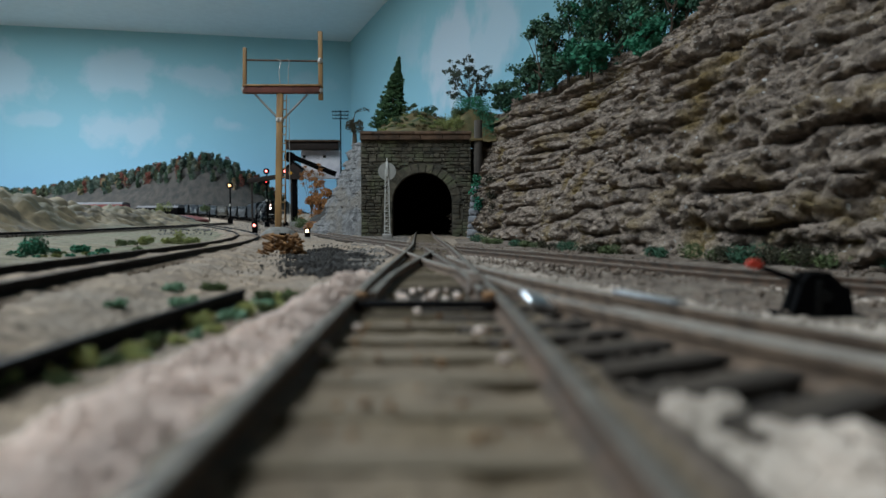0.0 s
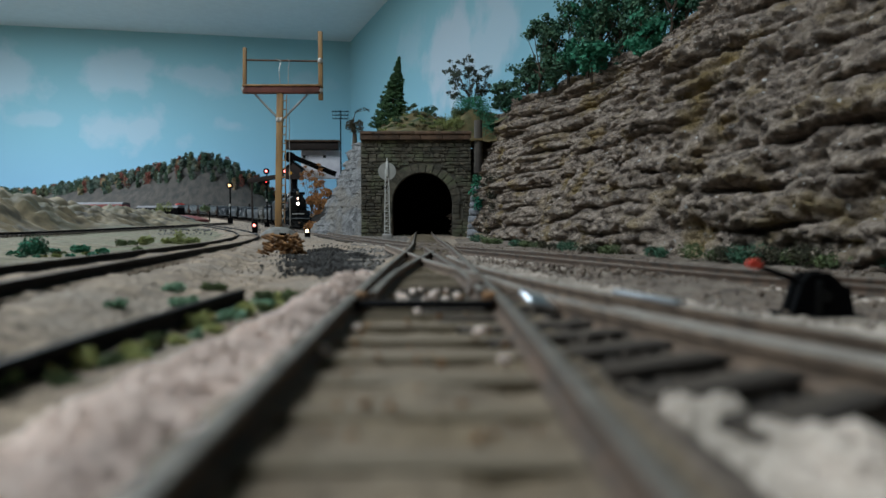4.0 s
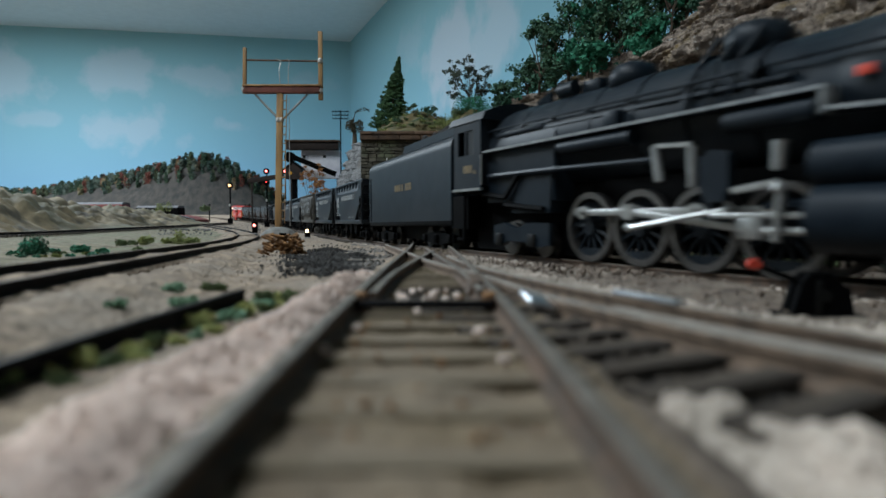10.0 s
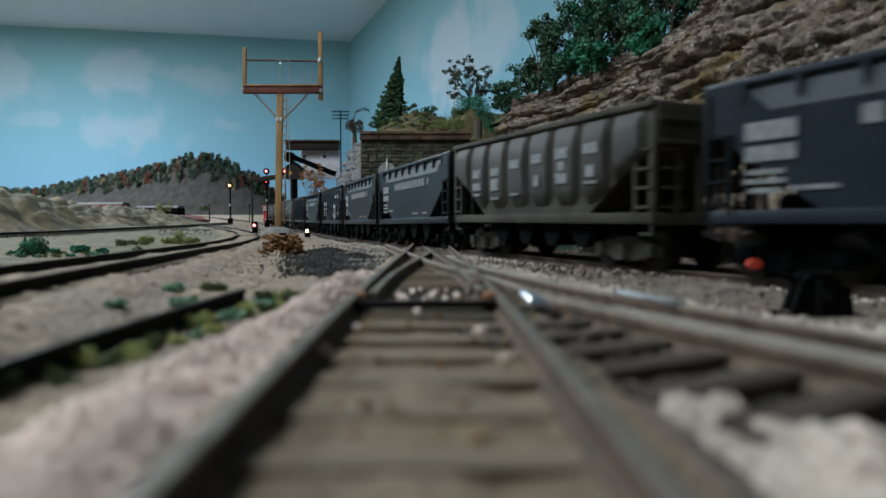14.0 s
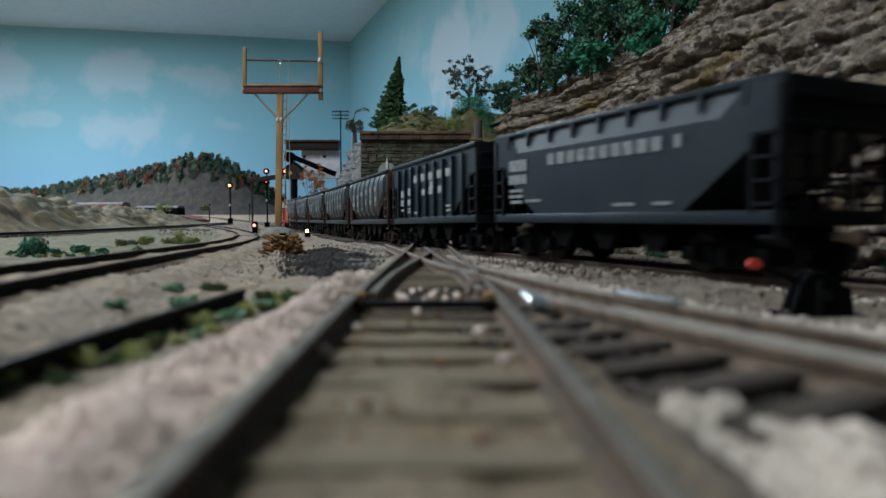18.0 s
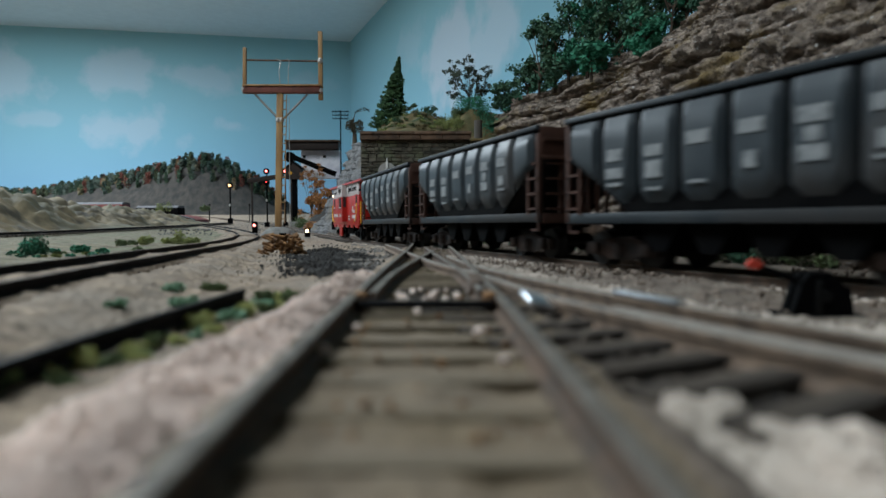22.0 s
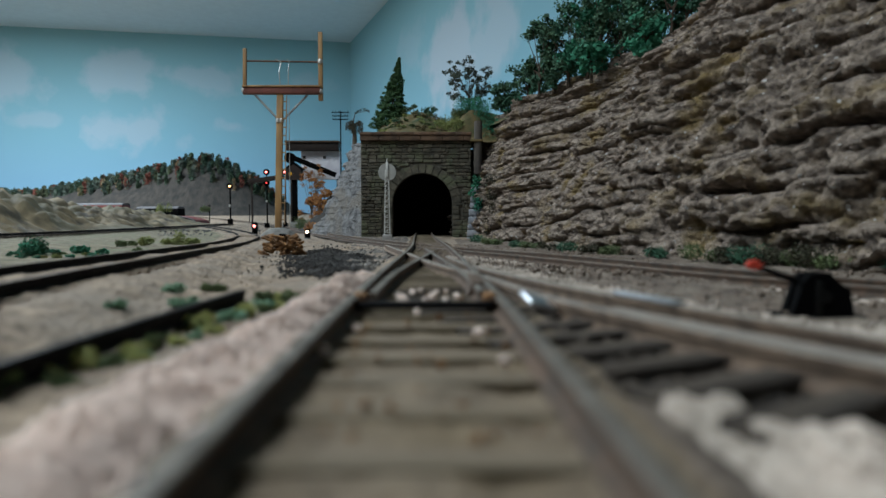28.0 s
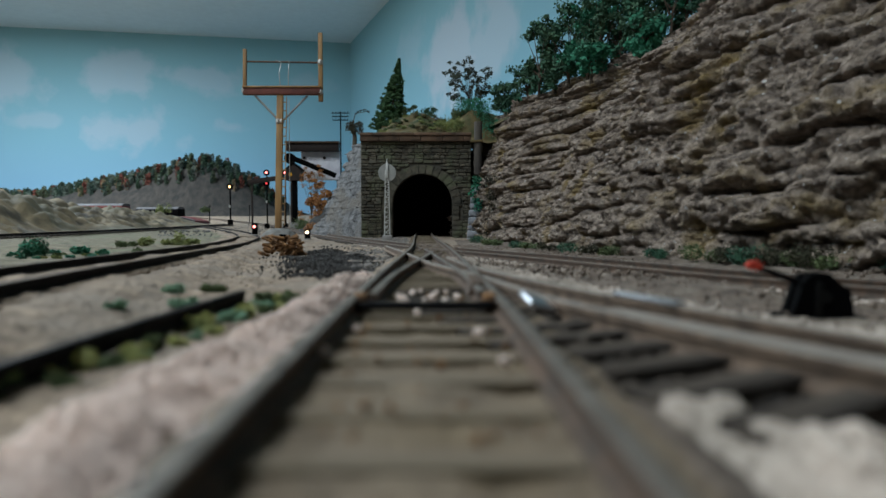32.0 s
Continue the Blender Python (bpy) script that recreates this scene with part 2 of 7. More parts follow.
LEAFSPRUCE = mat("spruce_green", (0.035, 0.085, 0.035), (0.06, 0.12, 0.045), 140, 0.9)
LEAFRUST = mat("rust_autumn_leaf", (0.17, 0.05, 0.03), (0.11, 0.04, 0.025), 40, 0.9)
BARK = mat("brown_bark", (0.10, 0.075, 0.05), (0.055, 0.04, 0.03), 200, 0.9, 0.0004)
TAN = mat("tan_turf", (0.15, 0.105, 0.045), (0.055, 0.055, 0.022), 60, 0.95, 0.0016, c3=(0.03, 0.05, 0.02), scale3=24)
HILLMAT = mat("bare_wooded_hill", (0.038, 0.032, 0.027), (0.016, 0.0155, 0.014), 14, 0.95, 0.003, stretch=(3, 3, 0.6))
SILVER = mat("bright_tinned_metal", (0.70, 0.72, 0.75), (0.5, 0.52, 0.56), 300, 0.38, 0.0, 1.0)
HEADDIM = glow("dim_headlight_lens", (1.0, 0.62, 0.52), 2.2)
HEADLIGHT = glow("headlight_lens", (1.0, 0.86, 0.80), 7)
REDLAMP = glow("red_signal_lens", (1.0, 0.06, 0.06), 2)
REDCORE = glow("signal_bulb", (1.0, 0.22, 0.20), 4.5)
WARMLAMP = glow("warm_signal_lens", (1.0, 0.50, 0.20), 4.5)
WHITELAMP = glow("white_signal_lens", (1.0, 0.70, 0.42), 6)

# ---- mesh helpers, in millimetres ----


def box(bm, cx, cy, cz, sx, sy, sz, turn=None, bevel=0.0):
    r = bmesh.ops.create_cube(bm, size=1.0)
    m = Matrix.Translation((cx, cy, cz)) @ (turn or Matrix()) @ Matrix.Diagonal((sx, sy, sz, 1))
    bmesh.ops.transform(bm, matrix=m, verts=r["verts"])
    if bevel:
        edges = list({e for v in r["verts"] for e in v.link_edges})
        bmesh.ops.bevel(bm, geom=edges, offset=bevel, segments=2, affect="EDGES", profile=0.5)
    return bm


def rod(bm, a, b, r1, r2=None, seg=8, caps=True):
    a, b = Vector(a), Vector(b)
    d = b - a
    m = Matrix.Translation((a + b) / 2) @ d.to_track_quat("Z", "Y").to_matrix().to_4x4()
    bmesh.ops.create_cone(bm, cap_ends=caps, segments=seg, radius1=r1, radius2=r1 if r2 is None else r2, depth=d.length, matrix=m)
    return bm


def prism(bm, outline, y0, y1):
    """A side outline (x, z), drawn across from y0 to y1."""
    a = [bm.verts.new((x, y0, z)) for x, z in outline]
    b = [bm.verts.new((x, y1, z)) for x, z in outline]
    n = len(outline)
    bm.faces.new(a)
    bm.faces.new(b[::-1])
    for i in range(n):
        j = (i + 1) % n
        bm.faces.new((a[j], a[i], b[i], b[j]))
    return bm


def prism_along(outline, x0, x1):
    """A cross-section (y, z), drawn along x."""
    bm = prism(shape(), outline, -x1, -x0)
    bmesh.ops.rotate(bm, cent=(0, 0, 0), matrix=Matrix.Rotation(math.pi / 2, 3, "Z"), verts=bm.verts)
    return bm


def lathe(bm, profile, axis_y=0.0, axis_z=0.0, seg=24):
    """A round body along x: (x, radius) from one end to the other."""
    rings = []
    for x, r in profile:
        rings.append([bm.verts.new((x, axis_y + r * math.cos(k * math.tau / seg), axis_z + r * math.sin(k * math.tau / seg))) for k in range(seg)])
    for p, q in zip(rings, rings[1:]):
        for k in range(seg):
            bm.faces.new((p[k], p[(k + 1) % seg], q[(k + 1) % seg], q[k]))
    bm.faces.new(rings[0][::-1])
    bm.faces.new(rings[-1])
    return bm


def ball(bm, cx, cy, cz, r, sub=2, sz=1.0):
    bmesh.ops.create_icosphere(bm, subdivisions=sub, radius=r, matrix=Matrix.Translation((cx, cy, cz)) @ Matrix.Diagonal((1, 1, sz, 1)))
    return bm


def shape():
    return bmesh.new()


def part(name, bm, material, parent=None, label="", smooth=False, mm=True):
    """Links a bmesh as one mesh object under a thing or a part."""
    if mm:
        bmesh.ops.scale(bm, vec=(0.001, 0.001, 0.001), verts=bm.verts)
    bmesh.ops.recalc_face_normals(bm, faces=bm.faces)
    me = bpy.data.meshes.new(name)
    bm.to_mesh(me)
    bm.free()
    me.materials.append(material)
    for p in me.polygons:
        p.use_smooth = True
    if not smooth:
        me.set_sharp_from_angle(angle=radians(38))
    ob = new(name, me)
    if parent:
        ob.parent = parent
    if label:
        ob["label"] = label
    return ob


def again(ob, m, parent=None):
    """One more object on the same mesh, at the pose m."""
    o = ob.copy()
    scene.collection.objects.link(o)
    o.parent = parent or ob.parent
    o.matrix_basis = m
    return o


def thing(name, label, category, x=0.0, y=0.0, z=0.0, turn=0.0, group=""):
    ob = new(name)
    ob.empty_display_size = 0.01
    ob.matrix_basis = pose(x, y, z, 0, 0, turn)
    return tagged(ob, label, category, group)


def sheet(name, verts, faces, material, smooth=True):
    me = bpy.data.meshes.new(name)
    me.from_pydata(verts, [], faces)
    me.materials.append(material)
    if smooth:
        for p in me.polygons:
            p.use_smooth = True
    return new(name, me)


def grid_faces(nu, nv):
    return [(i * nv + j, (i + 1) * nv + j, (i + 1) * nv + j + 1, i * nv + j + 1) for i in range(nu - 1) for j in range(nv - 1)]


def ease(t):
    t = min(1.0, max(0.0, t))
    return t * t * (3 - 2 * t)


def clumps(name, spots, leaf, material, parent=None, rng=None, per=60, flat=1.0, kind_label="", shell=0.5):
    """A crown of small leaf flakes, scattered in uneven clumps (x, y, z, radius), in millimetres."""
    rng = rng or random.Random(3)
    verts, faces = [], []
    for cx, cy, cz, r in spots:
        for _ in range(per):
            d = Vector((rng.gauss(0, 1), rng.gauss(0, 1), rng.gauss(0, 1))).normalized() * r * (shell + (1 - shell) * rng.random()) * (0.75 + 0.45 * rng.random())
            p = Vector((cx + d.x, cy + d.y, cz + d.z * flat))
            a = Vector((rng.gauss(0, 1), rng.gauss(0, 1), rng.gauss(0, 1))).normalized() * leaf * (0.5 + rng.random())
            b = a.cross(Vector((rng.gauss(0, 1), rng.gauss(0, 1), rng.gauss(0, 1))).normalized())
            i = len(verts)
            verts += [(p - a) * 0.001, (p + b) * 0.001, (p + a) * 0.001, (p - b) * 0.001]
            faces.append((i, i + 1, i + 2, i + 3))
    me = bpy.data.meshes.new(name)
    me.from_pydata([tuple(v) for v in verts], [], faces)
    me.materials.append(material)
    ob = new(name, me)
    if parent:
        ob.parent = parent
    if kind_label:
        ob["label"] = kind_label
    return ob


def smooth_path(points, step):
    """Evenly spaced points on a Catmull-Rom curve through the given plan points (metres)."""
    pts = [Vector(p) for p in points]
    pts = [pts[0] * 2 - pts[1]] + pts + [pts[-1] * 2 - pts[-2]]
    fine = []
    for i in range(1, len(pts) - 2):
        p0, p1, p2, p3 = pts[i - 1:i + 3]
        for k in range(40):
            t = k / 40
            fine.append(0.5 * (2 * p1 + (p2 - p0) * t + (2 * p0 - 5 * p1 + 4 * p2 - p3) * t * t + (3 * p1 - p0 - 3 * p2 + p3) * t ** 3))
    fine.append(pts[-2])
    out, need = [fine[0].copy()], step
    for a, b in zip(fine, fine[1:]):
        seg = (b - a).length
        while need <= seg:
            out.append(a.lerp(b, need / seg))
            need += step
        need -= seg
    return out


# ---- lie of the land ----


def rail_top(y):
    """The line drops gently away from the crossing and climbs again far off."""
    return -0.013 * y * y / (y * y + 0.1225) * (1 if y > 0 else 0) + 0.030 * ease((y - 1.6) / 1.6)


def main_top(y):
    return rail_top(y) - 0.0015 - 0.0016 * ease((0.26 - y) / 0.12)


def near_x(y):
    """Middle of the near track."""
    return -0.0008 - 0.016 * y - 0.016 * max(0.0, y - 0.25)


LEFT = [(-0.050, -0.02), (-0.0725, 0.104), (-0.096, 0.225), (-0.131, 0.40), (-0.185, 0.60), (-0.262, 0.80), (-0.36, 1.02), (-0.47, 1.25)]


def left_x(y):
    """Middle of the yard track."""
    for (x0, y0), (x1, y1) in zip(LEFT, LEFT[1:]):
        if y <= y1:
            return x0 + (x1 - x0) * (y - y0) / (y1 - y0)
    return LEFT[-1][0]


def ground_z(x, y):
    bed = max(0.0, 1 - abs(x - near_x(y)) / 0.0165)
    left_bed = 0.0030 * ease(2.4 * (1 - abs(x - left_x(y)) / 0.030)) if -0.5 < x < 0 and 0 < y < 1.2 else 0.0
    return rail_top(y) - 0.0046 + (0.00192 + 0.00050 * noise.noise((x * 130, y * 160, 6))) * ease(bed * 4) * (1 if y < 0.66 else 0) + left_bed - 0.0016 * ease((0.26 - y) / 0.12) * ease((x - 0.053) / 0.020)


MAIN = [(-1.30, 3.30), (-1.23, 2.95), (-1.06, 2.62), (-0.83, 2.30), (-0.60, 1.95), (-0.431, 1.579), (-0.277, 1.132), (-0.123, 0.685), (-0.0168, 0.3728), (0.013, 0.2946), (0.0331, 0.2411), (0.0900, 0.1228), (0.1385, 0.0440), (0.1945, -0.0515), (0.26, -0.14), (0.34, -0.23), (0.50, -0.42), (0.60, -0.66), (0.62, -0.95), (0.54, -1.25), (0.34, -1.50), (0.0, -1.68), (-0.5, -1.78), (-1.1, -1.80), (-1.9, -1.75), (-2.8, -1.6)]
PATH = smooth_path(MAIN, 0.005)


def on_line(s):
    """Place and heading at s metres along the main line."""
    k = min(max(s / 0.005, 0.0), len(PATH) - 1.001)
    i = int(k)
    p = PATH[i].lerp(PATH[i + 1], k - i)
    return p, PATH[i + 1] - PATH[i]


def car_pose(s, half):
    """Pose of a car whose middle is at s and whose trucks stand half metres ahead and behind."""
    a, _ = on_line(s + half)
    b, _ = on_line(s - half)
    d = a - b
    za, zb = main_top(a.y), main_top(b.y)
    mid = (a + b) / 2
    turn = Matrix.Rotation(math.atan2(d.y, d.x), 4, "Z") @ Matrix.Rotation(-math.atan2(za - zb, d.length), 4, "Y")
    return Matrix.Translation((mid.x, mid.y, (za + zb) / 2)) @ turn


# ---- room ----


def slab(name, corners, thick, material):
    """A wall between two plan points, from floor to ceiling."""
    (x0, y0), (x1, y1) = corners
    d = Vector((x1 - x0, y1 - y0)).normalized()
    n = Vector((-d.y, d.x)) * thick
    pts = [(x0, y0), (x1, y1), (x1 + n.x, y1 + n.y), (x0 + n.x, y0 + n.y)]
    verts = [(x, y, z) for z in (-0.95, 1.05) for x, y in pts]
    faces = [(0, 1, 5, 4), (1, 2, 6, 5), (2, 3, 7, 6), (3, 0, 4, 7), (3, 2, 1, 0), (4, 5, 6, 7)]
    ob = sheet(name, verts, faces, material, False)
    return tagged(ob, kind="structure")


CORNER, FARLEFT, NEARRIGHT = (-0.56, 3.88), (-3.6, 3.33), (1.75, -2.0)
tagged(slab("wall_back", (CORNER, FARLEFT), -0.1, SKY), "wall painted as blue sky with soft white clouds", "wall")
tagged(slab("wall_side", (NEARRIGHT, CORNER), -0.1, SKY), "side wall painted as pale blue sky", "wall")
tagged(slab("wall_left", (FARLEFT, (-3.6, -2.4)), -0.1, DRYWALL), "plain painted room wall", "wall")
tagged(slab("wall_rear", ((-3.6, -2.4), NEARRIGHT), -0.1, DRYWALL), "plain painted room wall", "wall")
ceiling_bm = box(shape(), -0.9, 0.7, 1.10, 6.2, 7.0, 0.1)
tagged(part("ceiling", ceiling_bm, CEIL, mm=False), "plain grey-white room ceiling", "ceiling", kind="structure")
tagged(part("floor", box(shape(), -0.9, 0.7, -1.0, 6.2, 7.0, 0.1), CARPET, mm=False), "dark carpeted room floor", "floor", kind="structure")


def land():
    xs = np.unique(np.concatenate([np.linspace(-3.55, -0.6, 60), np.linspace(-0.6, -0.22, 50), np.linspace(-0.22, 0.2, 190), np.linspace(0.2, 1.2, 40)]))
    ys = np.unique(np.concatenate([np.linspace(-2.1, 0.0, 24), np.linspace(0.0, 0.45, 200), np.linspace(0.45, 1.2, 70), np.linspace(1.2, 3.8, 60)]))
    verts = []
    for x in xs:
        for y in ys:
            b = (noise.fractal((x * 40, y * 40, 0.3), 1.0, 2.0, 4) * 0.0007 + noise.noise((x * 9, y * 9, 4)) * 0.001) * (1 if abs(x - near_x(y)) > 0.013 or y > 0.66 else 0.35)
            fine = noise.noise((x * 420, y * 420, 1.7)) * 0.0006 + abs(noise.noise((x * 130, y * 130, 5.1))) * 0.0009 * (1 if abs(x - near_x(y)) > 0.012 else 0)
            verts.append((x, y, ground_z(x, y) + b + fine))
    ob = sheet("ground", verts, grid_faces(len(xs), len(ys)), DIRT)
    ob.data.materials.append(BED)
    ob.data.materials.append(TRACKSIDE)
    ob.data.materials.append(TURFGROUND)
    for f in ob.data.polygons:
        c = f.center
        if abs(c.x - near_x(c.y)) < 0.0125 and c.y < 0.30:
            f.material_index = 1
        elif c.x > 0.012 and c.y < 0.6:
            f.material_index = 2
        elif 0.2 < c.y < 1.3 and c.x < left_x(c.y) - 0.022:
            f.material_index = 3
    tagged(ob, "sandy tan and grey layout ground", "ground", kind="structure")


land()

# ---- tracks ----
RAIL_PROFILE = [(-0.95, -2.1), (0.95, -2.1), (0.9, -1.8), (0.28, -1.6), (0.28, -0.75), (0.55, -0.6), (0.55, -0.08), (0.42, 0.0), (-0.42, 0.0), (-0.55, -0.08), (-0.55, -0.6), (-0.28, -0.75), (-0.28, -1.6), (-0.9, -1.8)]


def rail(points, top, material, parent, off=0.0, step=0.006, size=1.0, head=None):
    """One rail swept along a plan line, off metres to its right."""
    line = smooth_path(points, step)
    verts, n = [], len(RAIL_PROFILE)
    for i, p in enumerate(line):
        d = (line[min(i + 1, len(line) - 1)] - line[max(i - 1, 0)]).normalized()
        r = Vector((d.y, -d.x))
        for u, w in RAIL_PROFILE:
            q = p + r * (off + u * 0.001 * size)
            verts.append((q.x, q.y, top(q.y) + w * 0.001 * size))
    faces = [(i * n + k, i * n + (k + 1) % n, (i + 1) * n + (k + 1) % n, (i + 1) * n + k) for i in range(len(line) - 1) for k in range(n)]
    faces += [tuple(range(n))[::-1], tuple((len(line) - 1) * n + k for k in range(n))]
    me = bpy.data.meshes.new("rail")
    me.from_pydata(verts, [], faces)
    me.materials.append(material)
    me.materials.append(head or material)
    for f in me.polygons:
        if f.index < (len(line) - 1) * n and f.index % n in (6, 7, 8):
            f.material_index = 1
    ob = new("rail", me)
    ob.parent = parent
    return ob


def tie_mesh(length, width, height, material, seed):
    rng = random.Random(seed)
    bm = box(shape(), 0, 0, -height / 2, length, width, height, bevel=0.25)
    for v in bm.verts:
        v.co += Vector((rng.uniform(-.3, .3), rng.uniform(-.15, .15), rng.uniform(-.12, .12)))
    ob = part("tie", bm, material)
    me = ob.data
    bpy.data.objects.remove(ob)
    return me


TIES = [tie_mesh(24, 2.9, 2.0, TIE, k) for k in range(4)]
SANDTIES = [tie_mesh(26, 2.6, 2.0, DIRT, 20 + k) for k in range(3)]
SOOTTIE = mat("sooty_tie", (0.085, 0.068, 0.053), (0.024, 0.020, 0.017), 300, 0.9, 0.0004, stretch=(0.15, 1, 1), spec=0.15)
SOOTTIES = [tie_mesh(26, 3.0, 2.0, SOOTTIE, 30 + k) for k in range(4)]
DARKTIES = [tie_mesh(30, 2.6, 2.0, TIEDARK, 10 + k) for k in range(4)]


def ties(points, top, parent, meshes, spacing, y_from=-9.0, y_to=9.0, stretch=1.0, drop=0.0021, seed=1, off=0.0):
    rng = random.Random(seed)
    line = smooth_path(points, spacing)
    for a, b in zip(line, line[1:]):
        if not y_from < a.y < y_to:
            continue
        d = b - a
        r = Vector((d.y, -d.x)).normalized() * off
        ob = new("tie", meshes[rng.randrange(len(meshes))])
        ob.parent = parent
        slope = math.atan2(top(b.y) - top(a.y), d.length)
        ob.matrix_basis = Matrix.Translation((a.x + r.x + rng.uniform(-.0004, .0004), a.y + r.y, top(a.y) - drop)) @ Matrix.Rotation(math.atan2(d.y, d.x) - math.pi / 2 + rng.uniform(-.02, .02), 4, "Z") @ Matrix.Rotation(slope, 4, "X") @ Matrix.Diagonal((stretch, 1, 1, 1))


def track(name, label, points, top, rail_material, meshes, y_from=-9, y_to=9, head=None, seed=1):
    t = tagged(new(name), label, "railway track", kind="structure")
    rail(points, top, rail_material, t, -0.00875, head=head)
    rail(points, top, rail_material, t, 0.00875, head=head)
    ties(points, top, t, meshes, 0.0074, y_from, y_to, seed=seed)
    return t


NEAR = [(0.0005, -0.06), (-0.0008, 0.0), (-0.0024, 0.10), (-0.0062, 0.30), (-0.014, 0.50), (-0.0217, 0.72), (-0.0217, 0.86)]
near_track = track("track_near", "worn steel rails on dusty grey-brown wooden ties", NEAR, rail_top, RAILRUST, TIES, -0.03, 0.70, RAILTOP)
main_line = MAIN
main_track = track("track_main", "brown rusted rails on dark ties beside the rock cut", main_line, main_top, RAILRUST, DARKTIES, -0.25, 2.2, RAILTOP, seed=2)
left_track = track("track_left", "dark rails on sandy ground curving to the yard", LEFT, lambda y: rail_top(y) + 0.0006, RAILBLACK, SANDTIES, 0.02, 1.2, RAILRUST, seed=3)
OUTER = [(-0.42, 0.30), (-0.435, 0.60), (-0.465, 0.90), (-0.50, 1.25), (-0.54, 1.60)]
outer_track = track("track_outer", "dark rails at the foot of the plaster bank", OUTER, lambda y: rail_top(y) + 0.001, RAILBLACK, DARKTIES, 0.2, 1.6, RAILRUST, seed=4)
# the siding that leaves the near track over the frog
siding = tagged(new("track_siding"), "worn brown siding rails leaving the switch", "railway track", kind="structure")
SIDE_L = [(0.0410, 0.012), (0.0325, 0.031), (0.0280, 0.0400), (0.0251, 0.0457), (0.0207, 0.0557), (0.0146, 0.0715), (0.0118, 0.082), (0.0060, 0.115), (-0.0030, 0.155), (-0.0125, 0.22), (-0.030, 0.33)]
SIDE_R = [(0.047, 0.022), (0.0345, 0.0487), (0.0270, 0.066), (0.0205, 0.082), (0.0120, 0.112), (0.0050, 0.150), (0.0010, 0.19)]
rail(SIDE_L, lambda y: rail_top(y) - 0.0003, DUSTYWEB, siding, head=DUSTYTOP, size=1.25)
rail(SIDE_L[:6], lambda y: rail_top(y) - 0.0004, DUSTYWEB, siding, off=0.0022, head=DUSTYTOP, size=1.15)
rail(SIDE_R, lambda y: rail_top(y) - 0.0003, DUSTYWEB, siding, head=DUSTYTOP, size=1.1)
SIDE_C = [(a[0] * 0.5 + b[0] * 0.5, a[1] * 0.5 + b[1] * 0.5) for a, b in zip([(0.0325, 0.031), (0.0265, 0.043), (0.0207, 0.0557), (0.0134, 0.075), (0.0060, 0.115), (-0.0030, 0.155), (-0.0125, 0.22)], SIDE_R)]
ties([(0.0262, 0.0392)] + [(a - 0.0065, b - 0.003) for a, b in SIDE_C[1:5]], rail_top, siding, SOOTTIES, 0.0062, seed=5, drop=0.0020, stretch=0.95)
# closure rails, frog and throw bar of the switch
tie_bar = part("throw_bar", box(shape(), 0, 0, 0, 16.5, 1.6, 0.9, bevel=0.2), RAILBLACK, near_track, "black switch throw bar")
tie_bar.location = (-0.0022, 0.0745, -0.0016)
for sx in (-1, 1):
    p = part("point_hinge", box(shape(), 0, 0, 0, 1.7, 2.6, 2.0, bevel=0.4), WOODPILE, near_track, "rust-orange point hinge")
    p.location = (-0.0022 + sx * 0.0079, 0.0765, -0.0014)
rail([(-0.0090, 0.080), (-0.0088, 0.12), (-0.0060, 0.18), (-0.0035, 0.24)], lambda y: rail_top(y) - 0.0002, RAILRUST, near_track, head=RAILTOP)
rail([(0.0052, 0.083), (0.0035, 0.12), (-0.0010, 0.18), (-0.0075, 0.27)], lambda y: rail_top(y) - 0.0002, RAILRUST, near_track, head=RAILTOP)
frog = part("frog", prism(shape(), [(-1.6, -2.0), (1.6, -2.0), (1.0, 0.1), (-1.0, 0.1)], -6, 6), RAILRUST, near_track)
frog.location = (0.0052, 0.098, -0.0009)
plate = part("solder_plate", box(shape(), 0, 0, 0, 3.4, 4.2, 0.7, bevel=0.25), SILVER, near_track, "bright bare metal plate")
plate.matrix_basis = pose(0.0112, 0.0745, -0.0012, 12, 18, 15)
strip = part("bare_metal_strip", box(shape(), 0, 0, 0, 1.6, 11, 0.5, bevel=0.15), SILVER, siding, "bright bare metal strip on the rail")
strip.matrix_basis = pose(0.0238, 0.0735, -0.0006, 0, 0, 22)
# stub of old black rail, sunk in weeds
stub = tagged(new("track_stub"), "short length of black rail left in the weeds", "rail", kind="structure")
rail([(-0.0362, -0.02), (-0.0340, 0.03), (-0.0328, 0.06), (-0.0296, 0.0965)], lambda y: -0.0021, RAILBLACK, stub, size=0.95)

# ---- ballast and rubble ----


def stones(name, spots, material, label, category, seed, kind="stuff"):
    """Loose stones (x, y, z, size) in millimetres, each its own uneven lump, in one mesh."""
    rng = random.Random(seed)
    base = bmesh.new()
    bmesh.ops.create_icosphere(base, subdivisions=1, radius=1.0)
    ico = [v.co.copy() for v in base.verts]
    tri = [tuple(v.index for v in f.verts) for f in base.faces]
    base.free()
    verts, faces = [], []
    for x, y, z, r in spots:
        i = len(verts)
        sx, sy, sz = (rng.uniform(0.6, 1.25) for _ in range(3))
        rot = Euler((rng.uniform(0, 6), rng.uniform(0, 6), rng.uniform(0, 6))).to_matrix()
        for c in ico:
            q = rot @ (Vector((c.x * sx, c.y * sy, c.z * sz)) * rng.uniform(0.78, 1.15)) * r
            verts.append(((x + q.x) * 0.001, (y + q.y) * 0.001, (z + q.z) * 0.001))
        faces += [tuple(i + k for k in t) for t in tri]
    return tagged(sheet(name, verts, faces, material, False), label, category, kind=kind)


